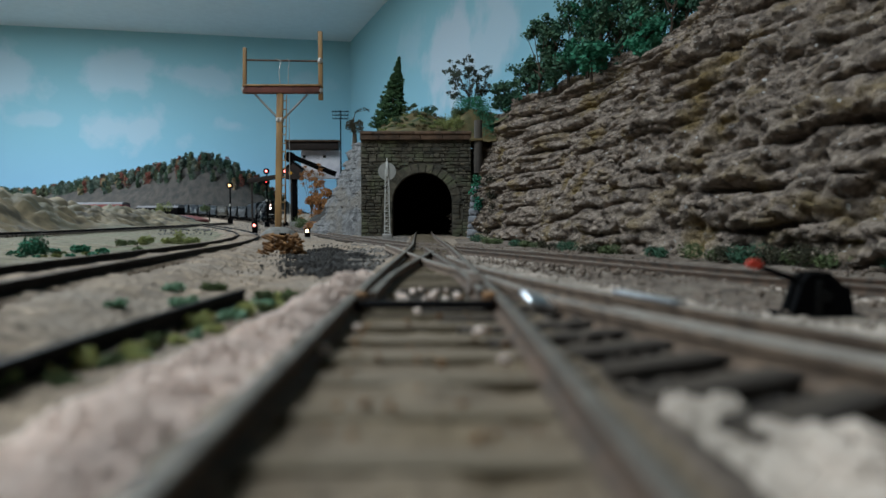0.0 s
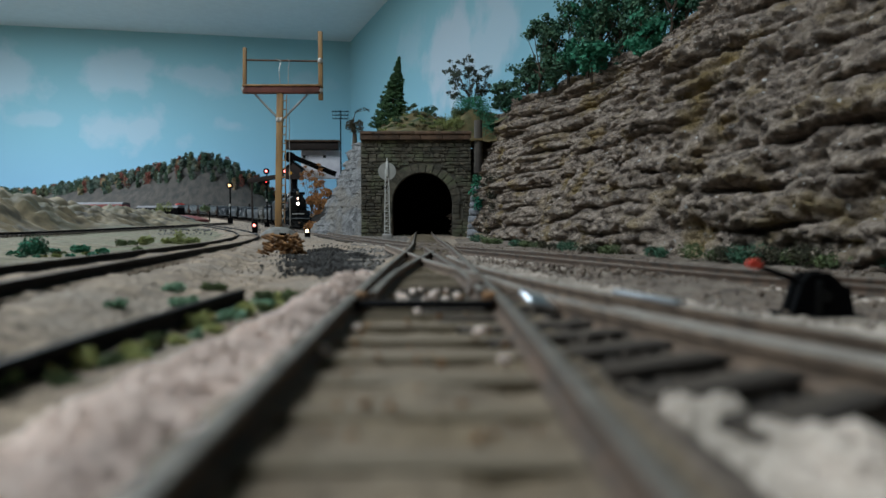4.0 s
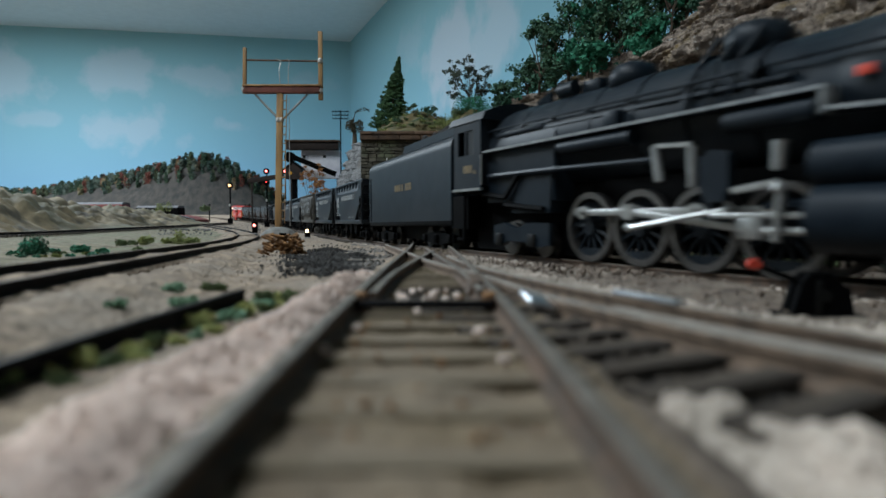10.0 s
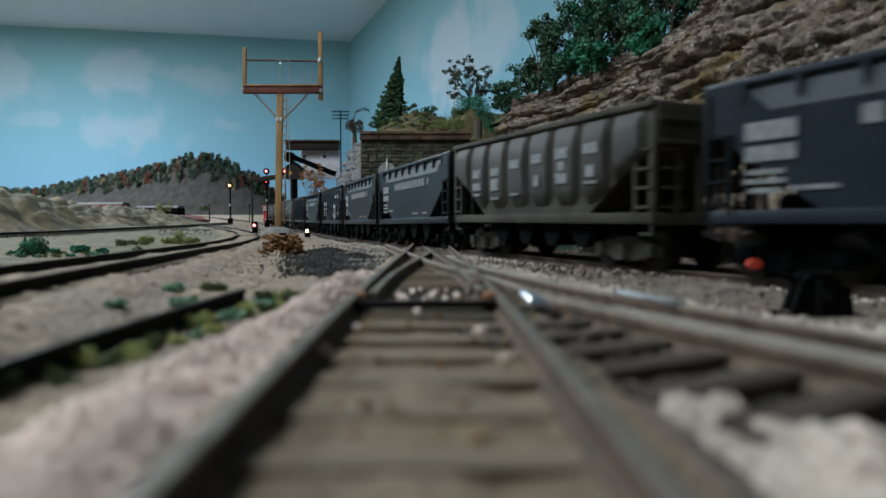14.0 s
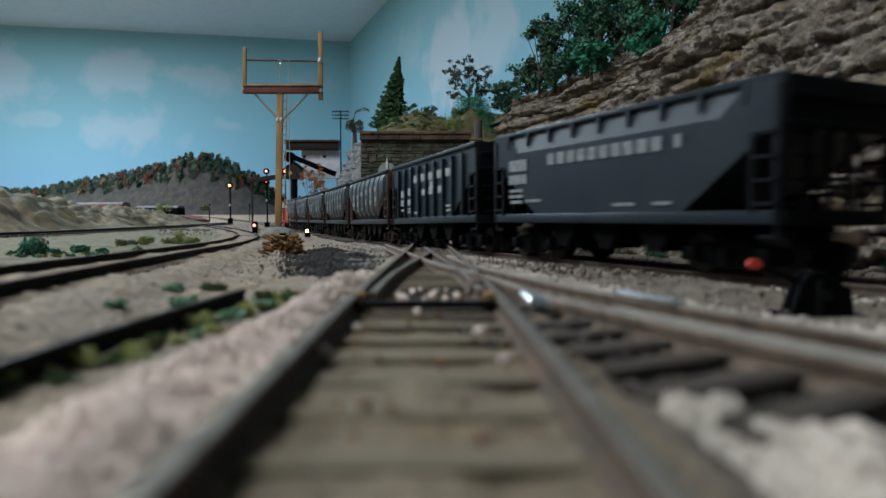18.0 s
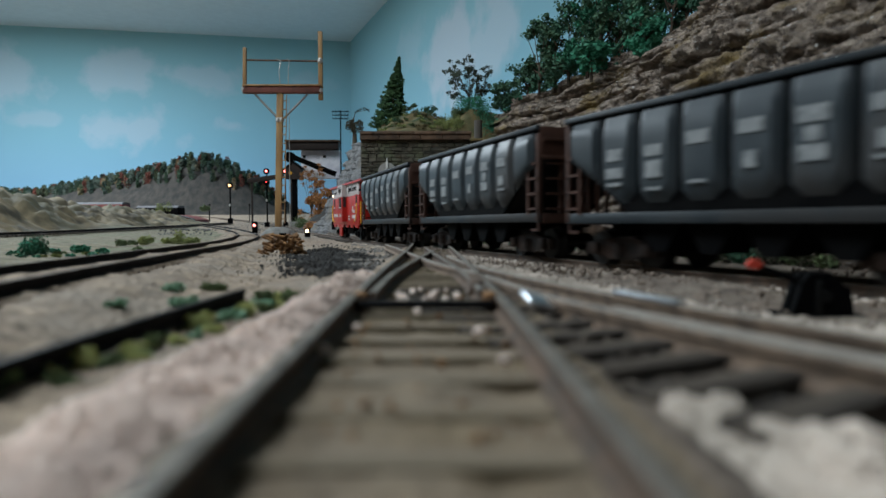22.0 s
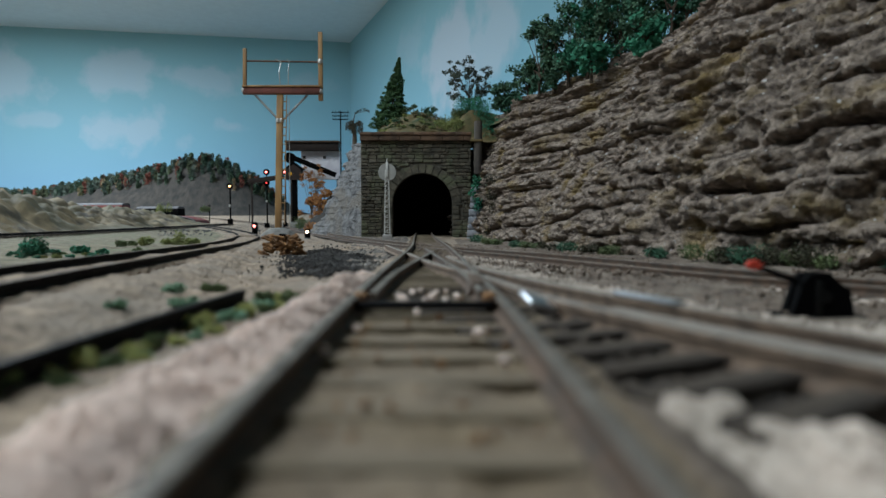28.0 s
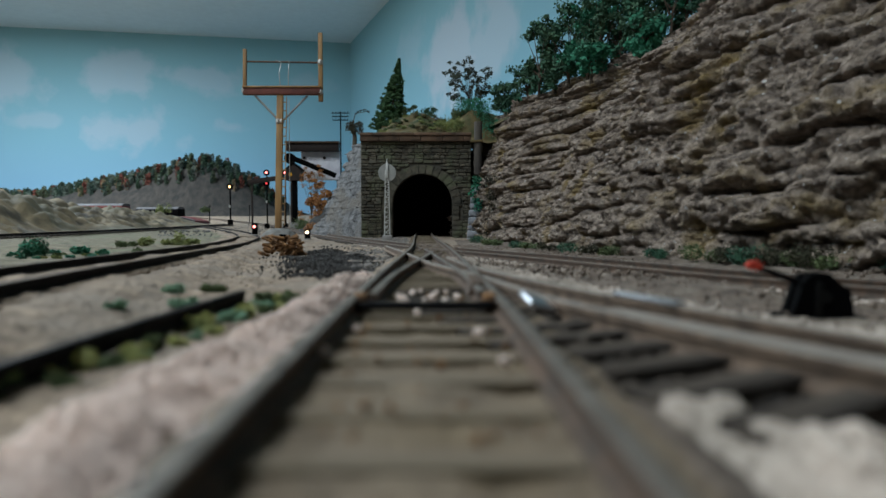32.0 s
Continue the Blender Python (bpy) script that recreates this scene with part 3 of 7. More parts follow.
rng = random.Random(11)
heap = []
for _ in range(17000):
    y = rng.uniform(8, 136) if rng.random() < 0.75 else rng.uniform(8, 60)
    left = -26.5 + 0.062 * y + (max(0, y - 100) * 0.06)
    right = -10.3 - 0.015 * y
    u = rng.random()
    x = left + (right - left) * u
    crest = (3.2 + 1.9 * ease((y - 60) / 40)) * math.sin(math.pi * min(1, max(0, u * 0.72 + 0.18))) * (1 - ease((y - 124) / 14)) * (0.75 + 0.5 * noise.noise((x * .16, y * .16, 2)))
    z = -4.4 + rng.random() ** 0.4 * crest + 1000 * rail_top(y / 1000)
    heap.append((x, y, z, rng.uniform(0.17, 0.38)))
stones("ballast_shoulder", heap, BALLAST, "pale pink ballast heaped along the near track", "ballast", 21)
heap = []
for _ in range(5200):
    y = rng.uniform(14, 40.0)
    lo, hi = 12.6 + (40 - y) * 0.16, min(15.0 + (40.5 - y) * 0.75, 40 - 0.36 * y - 3)
    u = rng.random()
    x = lo + (hi - lo) * u
    lump = max(0.70, noise.noise((x * .42, y * .34, 7)) * 0.85 + 0.85) * ease((41 - y) / 3) * math.sin(math.pi * (0.12 + 0.7 * u))
    heap.append((x, y, -4.6 + rng.random() ** 0.4 * 2.6 * min(lump, 1.2), rng.uniform(0.30, 0.70)))
# duller colour than the ballast along the near track
stones("ballast_between_tracks", heap, CREAMBALLAST, "duller pale ballast lumps between near track and siding", "ballast", 22)
heap = []
for _ in range(2600):
    s = rng.uniform(0, 1)
    y = 55 + 420 * s * s
    i = min(range(len(PATH)), key=lambda k: abs(PATH[k].y * 1000 - y))
    side = rng.choice((-1, -1, -1, 0, 1))
    off = (-15.5 + rng.gauss(0, 1.8)) if side < 0 else (rng.uniform(-6, 6) if side == 0 else 16 + rng.gauss(0, 2))
    d = (PATH[i + 1] - PATH[i]).normalized()
    x = PATH[i].x * 1000 - d.y * off * 1.0
    yy = y + d.x * off
    heap.append((x, yy, 1000 * main_top(yy / 1000) - 3.0 + rng.random() * 1.0 - (0.8 if side == 0 else 0), rng.uniform(0.35, 0.8)))
stones("ballast_main_line", heap, CREAMBALLAST, "pale loose ballast beside the main line", "ballast", 23)
heap = []
for _ in range(9000):
    y = rng.gauss(255, 50)
    x = rng.gauss(-y * 0.178, 3 + y * 0.019)
    if y < 150 or x > -16:
        continue
    lump = max(0.0, noise.noise((x * .06, y * .04, 3)) + 0.3)
    heap.append((x, y, 1000 * ground_z(-0.3, y / 1000) + rng.random() * 3.5 * lump, rng.uniform(0.25, 0.62)))
stones("cinder_bed", heap, COALDIRT, "dark cinder gravel beside the near track", "gravel", 24)
heap = []
for _ in range(1600):
    y = rng.uniform(39, 90)
    x = rng.uniform(9.9, 22 + (90 - y) * 0.12)
    heap.append((x, y, -4.7 + rng.random() * 1.3, rng.uniform(0.4, 0.9)))
stones("cinders_by_siding", heap, mat("near_black_cinder", (0.010, 0.010, 0.010), (0.032, 0.028, 0.025), 500, 0.95, spec=0.1), "dark cinder gravel by the siding", "gravel", 25)
heap = []
for _ in range(3000):
    y = 30 + 600 * rng.random() ** 1.6
    x = rng.uniform(-40 - y * 0.62, -34 - 0.02 * y)
    heap.append((x, y, 1000 * ground_z(-0.3, y / 1000) + rng.random() * 0.25, rng.uniform(0.12, 0.4)))
stones("loose_grit", heap, DIRT, "tan grit scattered on sandy ground", "gravel", 26)
heap = []
for _ in range(3800):
    y = 100 + 600 * rng.random()
    x = rng.uniform(-6 - y * 0.13, 22 - y * 0.09)
    heap.append((x, y, 1000 * ground_z(-0.3, y / 1000) + rng.random() * 0.6, rng.uniform(0.35, 0.9)))
stones("cinders_round_switch", heap, mat("grey_brown_cinder", (0.13, 0.12, 0.11), (0.24, 0.22, 0.20), 500, 0.9), "grey-brown cinders round the switch", "gravel", 27)

heap = []
for _ in range(5200):
    y = 30 + 420 * rng.random() ** 1.5
    lo, hi = 21 + 0.02 * y, 60 + 75 * math.exp(-y / 170)
    x = rng.uniform(lo - 0.16 * max(0, y - 60), hi) + (45 - 0.0 * y) * (1 if rng.random() < 0.3 and y < 200 else 0)
    heap.append((x, y, 1000 * ground_z(x / 1000, y / 1000) + rng.random() * 0.8, rng.uniform(0.35, 1.0)))
stones("cinders_by_main_line", heap, mat("brown_cinder", (0.10, 0.075, 0.06), (0.20, 0.155, 0.12), 500, 0.9), "brown cinder gravel beside the main line", "gravel", 28)

heap = []
for _ in range(260):
    y = rng.uniform(41, 82)
    x = rng.uniform(11.0, 13.5 + (82 - y) * 0.24)
    heap.append((x, y, -4.4 + rng.random() * 1.5, rng.uniform(0.45, 1.0)))
stones("clinker_by_siding", heap, SOOTTIE, "dark brown clinker lumps between the siding ties", "gravel", 31)
heap = []
for _ in range(60):
    y = 30 + 70 * rng.random() ** 1.3
    heap.append((rng.uniform(-8, 6), y, 1000 * rail_top(y / 1000) - 2.3 + rng.random() * 0.5, rng.uniform(0.15, 0.4)))
stones("rust_flakes", heap, WOODPILE, "small rust-brown flakes lying on the ties", "debris", 32)

heap = []
for _ in range(3600):
    y = 62 + 150 * rng.random() ** 1.3
    x = 35 - (y - 62) * 0.22 + rng.gauss(4, 3.0) + 0.5 * max(0.0, 80 - y)
    heap.append((x, y, 1000 * ground_z(x / 1000, y / 1000) + 0.3 + rng.random() * 1.2, rng.uniform(0.22, 0.55)))
stones("ballast_beside_siding", heap, CREAMBALLAST, "pale loose ballast between siding and main line", "ballast", 30)

heap = []
for x, y in [(-8.5, 62.0), (-9.6, 50.5), (-3.0, 73.0), (-5.5, 86.0), (-1.5, 88.0), (2.0, 88.5), (-6.5, 91.0), (0.5, 96.0), (-3.5, 98.0), (3.5, 60.0), (-5.0, 84.0), (-2.2, 84.5), (0.4, 85.0), (-1.0, 94.5), (-4.6, 95.0), (4.6, 47.0)]:
    heap.append((x, y, 1000 * rail_top(y / 1000) - 1.7, rng.uniform(0.4, 0.75)))
stones("stray_ballast", heap, BALLAST, "few stray pale stones lying between the rails", "gravel", 29)

# ---- weeds ----


def tuft(name, x, y, r, material, label, z=None, per=110, leaf=0.7, flat=0.7, group="weeds", n=4):
    leaf, per = leaf * 0.62, int(per * 2.2)
    t = thing(name, label, "plant", x, y, (ground_z(x, y) if z is None else z), group=group)
    rg = random.Random(int(abs(x * 7919 + y * 104729) * 1000))
    spots = [(rg.uniform(-r, r) * 0.6, rg.uniform(-r, r) * 0.6, r * 0.45 * rg.uniform(0.6, 1.2), r * rg.uniform(0.4, 0.65)) for _ in range(n)]
    clumps("foliage", spots, leaf, material, t, rg, per, flat)
    return t


for x, y, r, m in [(-0.0300, 0.078, 2.6, WEEDYELLOW), (-0.0268, 0.088, 2.6, WEEDYELLOW), (-0.0235, 0.101, 2.8, LEAFOLIVE), (-0.0222, 0.113, 2.6, LEAFOLIVE), (-0.0310, 0.064, 2.0, LEAFOLIVE), (-0.0325, 0.055, 2.2, WEEDYELLOW), (-0.0280, 0.083, 1.9, WEEDTEAL), (-0.0480, 0.112, 2.4, WEEDTEAL), (-0.0440, 0.120, 2.4, LEAFOLIVE), (-0.0410, 0.100, 1.8, WEEDTEAL), (-0.0345, 0.047, 2.0, LEAFOLIVE), (-0.0450, 0.086, 1.6, WEEDTEAL), (-0.0300, 0.108, 2.2, LEAFOLIVE)]:
    tuft("weed_tuft", x, y, r, m, {"pale_yellow_green_turf": "yellow-green ground-foam weed tuft", "olive_foam_leaf": "olive ground-foam weed tuft", "dark_green_foam_leaf": "dark green ground-foam weed tuft", "pale_bluish_green_turf": "bluish green ground-foam weed tuft"}[m.name], leaf=0.35)
rg = random.Random(41)
for k in range(34):
    y = 0.040 + 0.085 * rg.random()
    side = -1 if rg.random() < 0.3 else 1
    edge = -0.0362 + 0.068 * y
    x = edge + side * rg.uniform(0.0014, 0.0042) + (0.003 if y > 0.10 else 0)
    m = rg.choice((WEEDYELLOW, WEEDYELLOW, LEAFOLIVE, WEEDTEAL, LEAFOLIVE))
    tuft("weed_tuft", x, y, rg.uniform(0.9, 1.9), m, {"pale_yellow_green_turf": "small yellow-green weed tuft by the black rail", "olive_foam_leaf": "small olive weed tuft by the black rail", "pale_bluish_green_turf": "small bluish green weed tuft by the black rail"}[m.name], leaf=0.3, per=60)
for k in range(26):
    y = 0.26 + 0.07 * rg.random()
    x = -0.70 * y + rg.uniform(0.0, 0.045)
    tuft("sand_weed", x, y, rg.uniform(1.2, 3.0), rg.choice((LEAFTEAL, LEAFOLIVE, LEAFDARK, LEAFYELLOW)), "low green foam weed on the sand", leaf=0.5, per=60)
for x, y, r, m in [(-0.178, 0.31, 5, LEAFTEAL), (-0.162, 0.30, 4, LEAFTEAL), (-0.150, 0.31, 4, LEAFOLIVE)]:
    tuft("low_bush", x, y, r, m, "dark green foam bush on the sand", leaf=0.8)
for k, m in enumerate((LEAFDARK, LEAFTEAL)):
    tuft("round_bush", -0.1855 + k * 0.0015, 0.288 - k * 0.002, 7.5 - k * 1.5, m, "round bluish green foam bush on the sand", leaf=0.7, flat=1.5, per=200)
for x, y, r, m in [(-0.205, 0.44, 8, LEAFYELLOW), (-0.196, 0.455, 6, LEAFYELLOW), (-0.187, 0.47, 6, LEAFYELLOW), (-0.215, 0.43, 6, LEAFOLIVE)]:
    tuft("low_bush", x, y, r, m, "yellow-green foam bush between tracks", leaf=0.8)
tuft("upright_weed", -0.190, 0.455, 7, LEAFYELLOW, "upright yellow-green foam weed", leaf=0.9, flat=2.2, n=3)
BRUSH = mat("dark_brown_brush", (0.060, 0.055, 0.030), (0.025, 0.030, 0.018), 150, 0.95)
for x, y, r, m in [(0.065, 0.335, 7, LEAFDARK), (0.078, 0.30, 6, LEAFOLIVE), (0.100, 0.240, 7, LEAFTEAL), (0.107, 0.225, 8, LEAFDARK), (0.116, 0.212, 7, LEAFOLIVE), (0.123, 0.200, 6, LEAFTEAL), (0.133, 0.183, 6, LEAFDARK), (0.142, 0.17, 6, LEAFDARK), (0.047, 0.40, 6, LEAFDARK), (0.052, 0.375, 6, LEAFOLIVE), (0.028, 0.50, 7, LEAFDARK), (0.034, 0.47, 6, LEAFTEAL), (0.125, 0.145, 5, LEAFYELLOW), (0.090, 0.262, 5, LEAFDARK), (0.112, 0.218, 7, BRUSH), (0.120, 0.206, 8, BRUSH), (0.104, 0.232, 7, BRUSH), (0.137, 0.178, 7, BRUSH), (0.148, 0.160, 7, BRUSH), (0.072, 0.315, 6, BRUSH), (0.058, 0.355, 6, BRUSH), (0.036, 0.44, 6, LEAFOLIVE)]:
    tuft("cliff_foot_bush", x, y, r * 1.15, LEAFOLIVE if m is LEAFTEAL else m, "green foam bush at the foot of the rock", leaf=0.6)

# ---- rock cut ----
CLIFF_BASE = [(0.012, 0.735), (0.0315, 0.694), (0.0420, 0.648), (0.053, 0.57), (0.062, 0.47), (0.079, 0.345), (0.103, 0.262), (0.140, 0.185), (0.185, 0.105), (0.245, 0.01), (0.35, -0.12), (0.50, -0.28)]


def cliff_high(y):
    return min(0.32, 0.135 + 0.12 * (0.62 - y) + 0.50 * max(0.0, 0.42 - y)) if y < 0.62 else 0.135


def cliff_back(y):
    """How far the top of the cutting stands back from its foot."""
    return 0.028 + 0.42 * max(0.0, min(0.62 - y, 0.40))


def rock_cut():
    line = smooth_path(CLIFF_BASE, 0.0013)
    nv, verts = 230, []
    for i, p in enumerate(line):
        d = (line[min(i + 4, len(line) - 1)] - line[max(i - 4, 0)]).normalized()
        out = Vector((-d.y, d.x))
        s = i * 0.0013
        high = cliff_high(p.y) + 0.010 * noise.noise((s * 14, 0, 5))
        for j in range(nv):
            v = j / (nv - 1)
            z = v * high
            lean = cliff_back(p.y) * (0.30 * v + 0.70 * v ** 1.9) - 0.012 * noise.noise((s * 7, z * 6, 1.5)) - 0.010 * noise.noise((s * 17, z * 14, 9))
            w = z + 0.0095 * noise.noise((s * 7, z * 8, 3)) + 0.0042 * noise.noise((s * 34, z * 22, 6)) - 0.06 * s
            depth = 0.0
            bold = 0.62 + 0.95 * max(0.0, 0.30 + noise.noise((s * 6.5, z * 13, 21.0)))
            for thick, gain, seed in ((0.0150, 0.0195, 0.0), (0.0068, 0.0076, 7.7)):
                f = w / thick
                k = math.floor(f)
                f -= k
                a = 0.42 + 1.45 * noise.noise((s * 23 + k * 3.7 + seed, k * 1.31, seed))
                a = max(0.0, min(1.45, a))
                depth += gain * bold * a * (ease(f / 0.20) * 0.84 + 0.25 * math.sin(math.pi * f) - 0.68)
            rough = 0.0042 * noise.fractal((s * 130, z * 180, 2.2), 0.5, 2.0, 4) + 0.0040 * noise.fractal((s * 34, z * 74, 8.1), 0.8, 2.0, 4)
            crack = 0.0042 * max(0.0, 1 - abs(noise.noise((s * 30, z * 85, 12.5))) / 0.16) * max(0.0, 0.4 + noise.noise((s * 12, z * 12, 3.3)))
            q = p - out * (depth + rough - crack) + out * lean
            base_z = ground_z(p.x, p.y) - 0.001
            verts.append((q.x, q.y, base_z + z + 0.0008 * noise.noise((s * 160, z * 160, 4))))
    ob = sheet("rock_cut", verts, grid_faces(len(line), nv), ROCK)
    return tagged(ob, "brown-grey layered rock cutting with dark ledges and ochre moss", "rock face", kind="structure")


rock_cut()


def cliff_top():
    """Sloping ground on top of the cutting, back to the wall."""
    line = smooth_path(CLIFF_BASE, 0.02)
    verts = []
    for i, p in enumerate(line):
        d = (line[min(i + 1, len(line) - 1)] - line[max(i - 1, 0)]).normalized()
        out = Vector((-d.y, d.x))
        high = cliff_high(p.y)
        for j in range(14):
            r = j * 0.02
            q = p + out * (cliff_back(p.y) - 0.004 + r)
            verts.append((q.x, q.y, ground_z(-0.3, p.y) + high - 0.004 + 0.35 * r * (1 - j / 30) + 0.006 * noise.noise((q.x * 30, q.y * 30, 1)) if j else ground_z(-0.3, p.y) + high - 0.012))
    ob = sheet("hilltop", verts, grid_faces(len(line), 14), TAN)
    tagged(ob, "grassy brown slope above the rock cutting", "hillside", kind="structure")


cliff_top()

# ---- tunnel portal ----
PY, PZ = 0.68, -0.019


def arch_z(x):
    """Height of the bore above its sill, in millimetres."""
    return 73.0 if abs(x) >= 32 else 41.0 + math.sqrt(max(0.0, 32.0 ** 2 - x * x)) * 1.0


def rubble(bm, rg):
    """Knocks the corners of a stone about."""
    for v in bm.verts:
        v.co += Vector((rg.uniform(-.35, .35), rg.uniform(-.3, .3), rg.uniform(-.25, .25)))
    return bm


def portal():
    t = thing("tunnel_portal", "dark stone tunnel portal with brown coping and black bore", "tunnel portal", -0.0222, PY, PZ)
    tagged(t, kind="structure")
    left, right, high = -65.5, 52.0, 116.0
    arc = [(32 * math.cos(a), 41 + 32 * math.sin(a)) for a in [math.pi * k / 20 for k in range(21)]]
    bm = shape()
    outline = [(right, -4), (right, high - 8), (left, high - 8), (left, -4), (-32, -4)] + arc[::-1] + [(32, -4)]
    prism(bm, outline, 0, 14)
    part("wall", bm, MORTAR, t)
    # black sheet closes the bore and stands in for its deep shade
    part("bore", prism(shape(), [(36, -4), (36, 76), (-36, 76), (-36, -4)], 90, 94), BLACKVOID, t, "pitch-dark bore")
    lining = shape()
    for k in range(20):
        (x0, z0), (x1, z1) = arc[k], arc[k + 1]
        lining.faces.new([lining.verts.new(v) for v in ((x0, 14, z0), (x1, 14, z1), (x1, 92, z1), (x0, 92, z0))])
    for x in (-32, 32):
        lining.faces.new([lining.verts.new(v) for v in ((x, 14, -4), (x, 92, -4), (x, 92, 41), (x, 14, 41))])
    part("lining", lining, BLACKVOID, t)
    rg = random.Random(5)
    for k, (z0, z1, over) in enumerate([(high - 9, high - 3.2, 3.0), (high - 3.2, high, 4.4)]):
        x = left - 0.5
        while x < right:
            w = rg.uniform(15, 24)
            w = min(w, right + 0.5 - x)
            part("coping_stone", box(shape(), x + w / 2, 5 - over / 2, (z0 + z1) / 2, w - 0.4, 16 + over, z1 - z0 - 0.25, bevel=0.35), COPING, t)
            x += w
    # voussoirs round the bore
    for k in range(15):
        a0, a1 = math.pi * k / 15, math.pi * (k + 1) / 15
        bm = shape()
        pts = [(32.2 * math.cos(a), 41 + 32.2 * math.sin(a)) for a in (a0 + .012, a1 - .012)] + [(41.5 * math.cos(a), 41 + 41.5 * math.sin(a)) for a in (a1 - .010, a0 + .010)]
        prism(bm, pts, -1.9 - rg.random() * 0.6, 6)
        part("arch_stone", bm, STONE, t)
    for sx in (-1, 1):
        z = -3.0
        while z < 40.5:
            h = min(rg.uniform(4.6, 6.0), 41 - z)
            w = rg.choice((7.5, 10.5))
            part("jamb_stone", box(shape(), sx * (32.2 + w / 2), 2.0, z + h / 2, w, 8.0, h - 0.4, bevel=0.4), STONE, t)
            z += h
    # rubble courses
    z = -3.0
    while z < high - 10:
        h = rg.uniform(2.4, 4.6)
        h = min(h, high - 9.2 - z)
        if h < 1.5:
            break
        x = left
        while x < right:
            w = min(rg.uniform(3.5, 11), right - x)
            c, zc = x + w / 2, z + h / 2
            inside = abs(c) < 44 and (zc < 41 or c * c + (zc - 41) ** 2 < 44.0 ** 2) and w > 0
            edge = abs(abs(c) - 44) < w / 2 and zc < 41
            if not inside and not edge:
                part("stone", rubble(box(shape(), c, 2.6 + rg.uniform(-.5, .5), zc + rg.uniform(-.25, .25), w - 0.5, 8 + rg.random() * 1.6, h - rg.uniform(0.3, 0.9), turn=Matrix.Rotation(rg.uniform(-.05, .05), 4, "Y"), bevel=0.55), rg), STONE, t)
            elif edge:
                x0, x1 = (x, min(x + w, -43)) if c < 0 else (max(x, 43), x + w)
                if x1 - x0 > 1:
                    part("stone", box(shape(), (x0 + x1) / 2, 2.6, zc, x1 - x0 - 0.4, 8.4, h - 0.45, bevel=0.4), STONE, t)
            x += w
        z += h
    return t


portal()


def relay_mast():
    """Lattice post with a round disc before the portal."""
    t = thing("disc_signal", "white lattice post with a round grey disc on a small base", "signal", -0.0528, 0.60, ground_z(-0.3, 0.60))
    part("base", box(shape(), 0, 0, 2.4, 9, 9, 5.2, bevel=0.4), CONCRETE, t, "tan concrete base")
    for sx in (-1, 1):
        part("leg", rod(shape(), (sx * 2.6, 0, 4), (sx * 1.5, 0, 66), 0.45, seg=6), PALEMETAL, t)
    for k in range(12):
        z, w = 7 + k * 4.8, 2.5 - k * 0.09
        part("lattice_bar", rod(shape(), (-w, 0, z), (w, 0, z + 3.6), 0.26, seg=5), PALEMETAL, t)
        part("rung", rod(shape(), (-w, 0, z), (w, 0, z), 0.26, seg=5), PALEMETAL, t)
    disc = shape()
    bmesh.ops.create_cone(disc, cap_ends=True, segments=28, radius1=8.4, radius2=8.4, depth=1.4, matrix=Matrix.Translation((0, 0.8, 64)) @ Matrix.Rotation(math.pi / 2, 4, "X"))
    part("disc", disc, mat("grey_disc_paint", (0.34, 0.34, 0.315), (0.25, 0.25, 0.235), 100, 0.7), t, "round grey target disc")
    part("finial", rod(shape(), (0, 0, 64), (0, 0, 77), 1.5, 0.3, 8), PALEMETAL, t)
    part("mast_head", box(shape(), 0, -0.6, 66, 2.4, 1.2, 14, bevel=0.3), PALEMETAL, t)


relay_mast()

# ---- rocks each side of the portal and the hill over it ----


def mound(name, label, category, x0, x1, y0, y1, height, material, step=0.004, seed=1.0, rough=0.006, kind="structure", base=0.0):
    xs, ys = np.arange(x0, x1 + step, step), np.arange(y0, y1 + step, step)
    verts = []
    for x in xs:
        for y in ys:
            h = height(x, y)
            n = noise.fractal((x * 60, y * 60, seed), 0.9, 2.0, 5) * rough
            ridge = abs(noise.noise((x * 45, y * 45, seed + 3))) * rough
            verts.append((x + noise.noise((x * 50, y * 50, seed + 9)) * rough * 0.5, y + noise.noise((x * 50, y * 50, seed + 5)) * rough * 0.5, base + h + (n - ridge) * min(1, max(0, h) * 40)))
    return tagged(sheet(name, verts, grid_faces(len(xs), len(ys)), material), label, category, kind=kind)


def grey_outcrop():
    """Rock shoulder left of the portal: a steep face that falls away to the line."""
    nu, nv, verts = 110, 130, []
    for i in range(nu):
        u = i / (nu - 1)
        for j in range(nv):
            v = j / (nv - 1)
            top = 0.004 + 0.112 * min(1.0, u / 0.60) ** 0.55
            foot_x, foot_y = -0.176 + 0.090 * u, 0.80 - 0.115 * u
            z = v * top
            wz = z + 0.0015 * noise.noise((u * 8, z * 60, 2))
            k = math.floor(wz / 0.0075)
            f = wz / 0.0075 - k
            ledge = 0.0060 * max(0, 0.5 + noise.noise((u * 9 + k * 2.3, k * 1.7, 4))) * (ease(f / 0.5) - 0.5)
            n = 0.0075 * noise.fractal((u * 10, z * 90, 7), 0.8, 2.0, 5) + ledge
            x = foot_x + 0.022 * v * (1 - u) + 0.003 * u + n
            y = foot_y + 0.060 * v ** 1.3 - n * 1.2
            verts.append((min(x, -0.0862 + 0.002 * v), y, -0.019 + z + 0.001 * noise.noise((u * 40, v * 40, 1))))
    ob = sheet("grey_outcrop", verts, grid_faces(nu, nv), PLASTER)
    tagged(ob, "pale grey carved plaster rock beside the portal", "rock", kind="structure")


grey_outcrop()


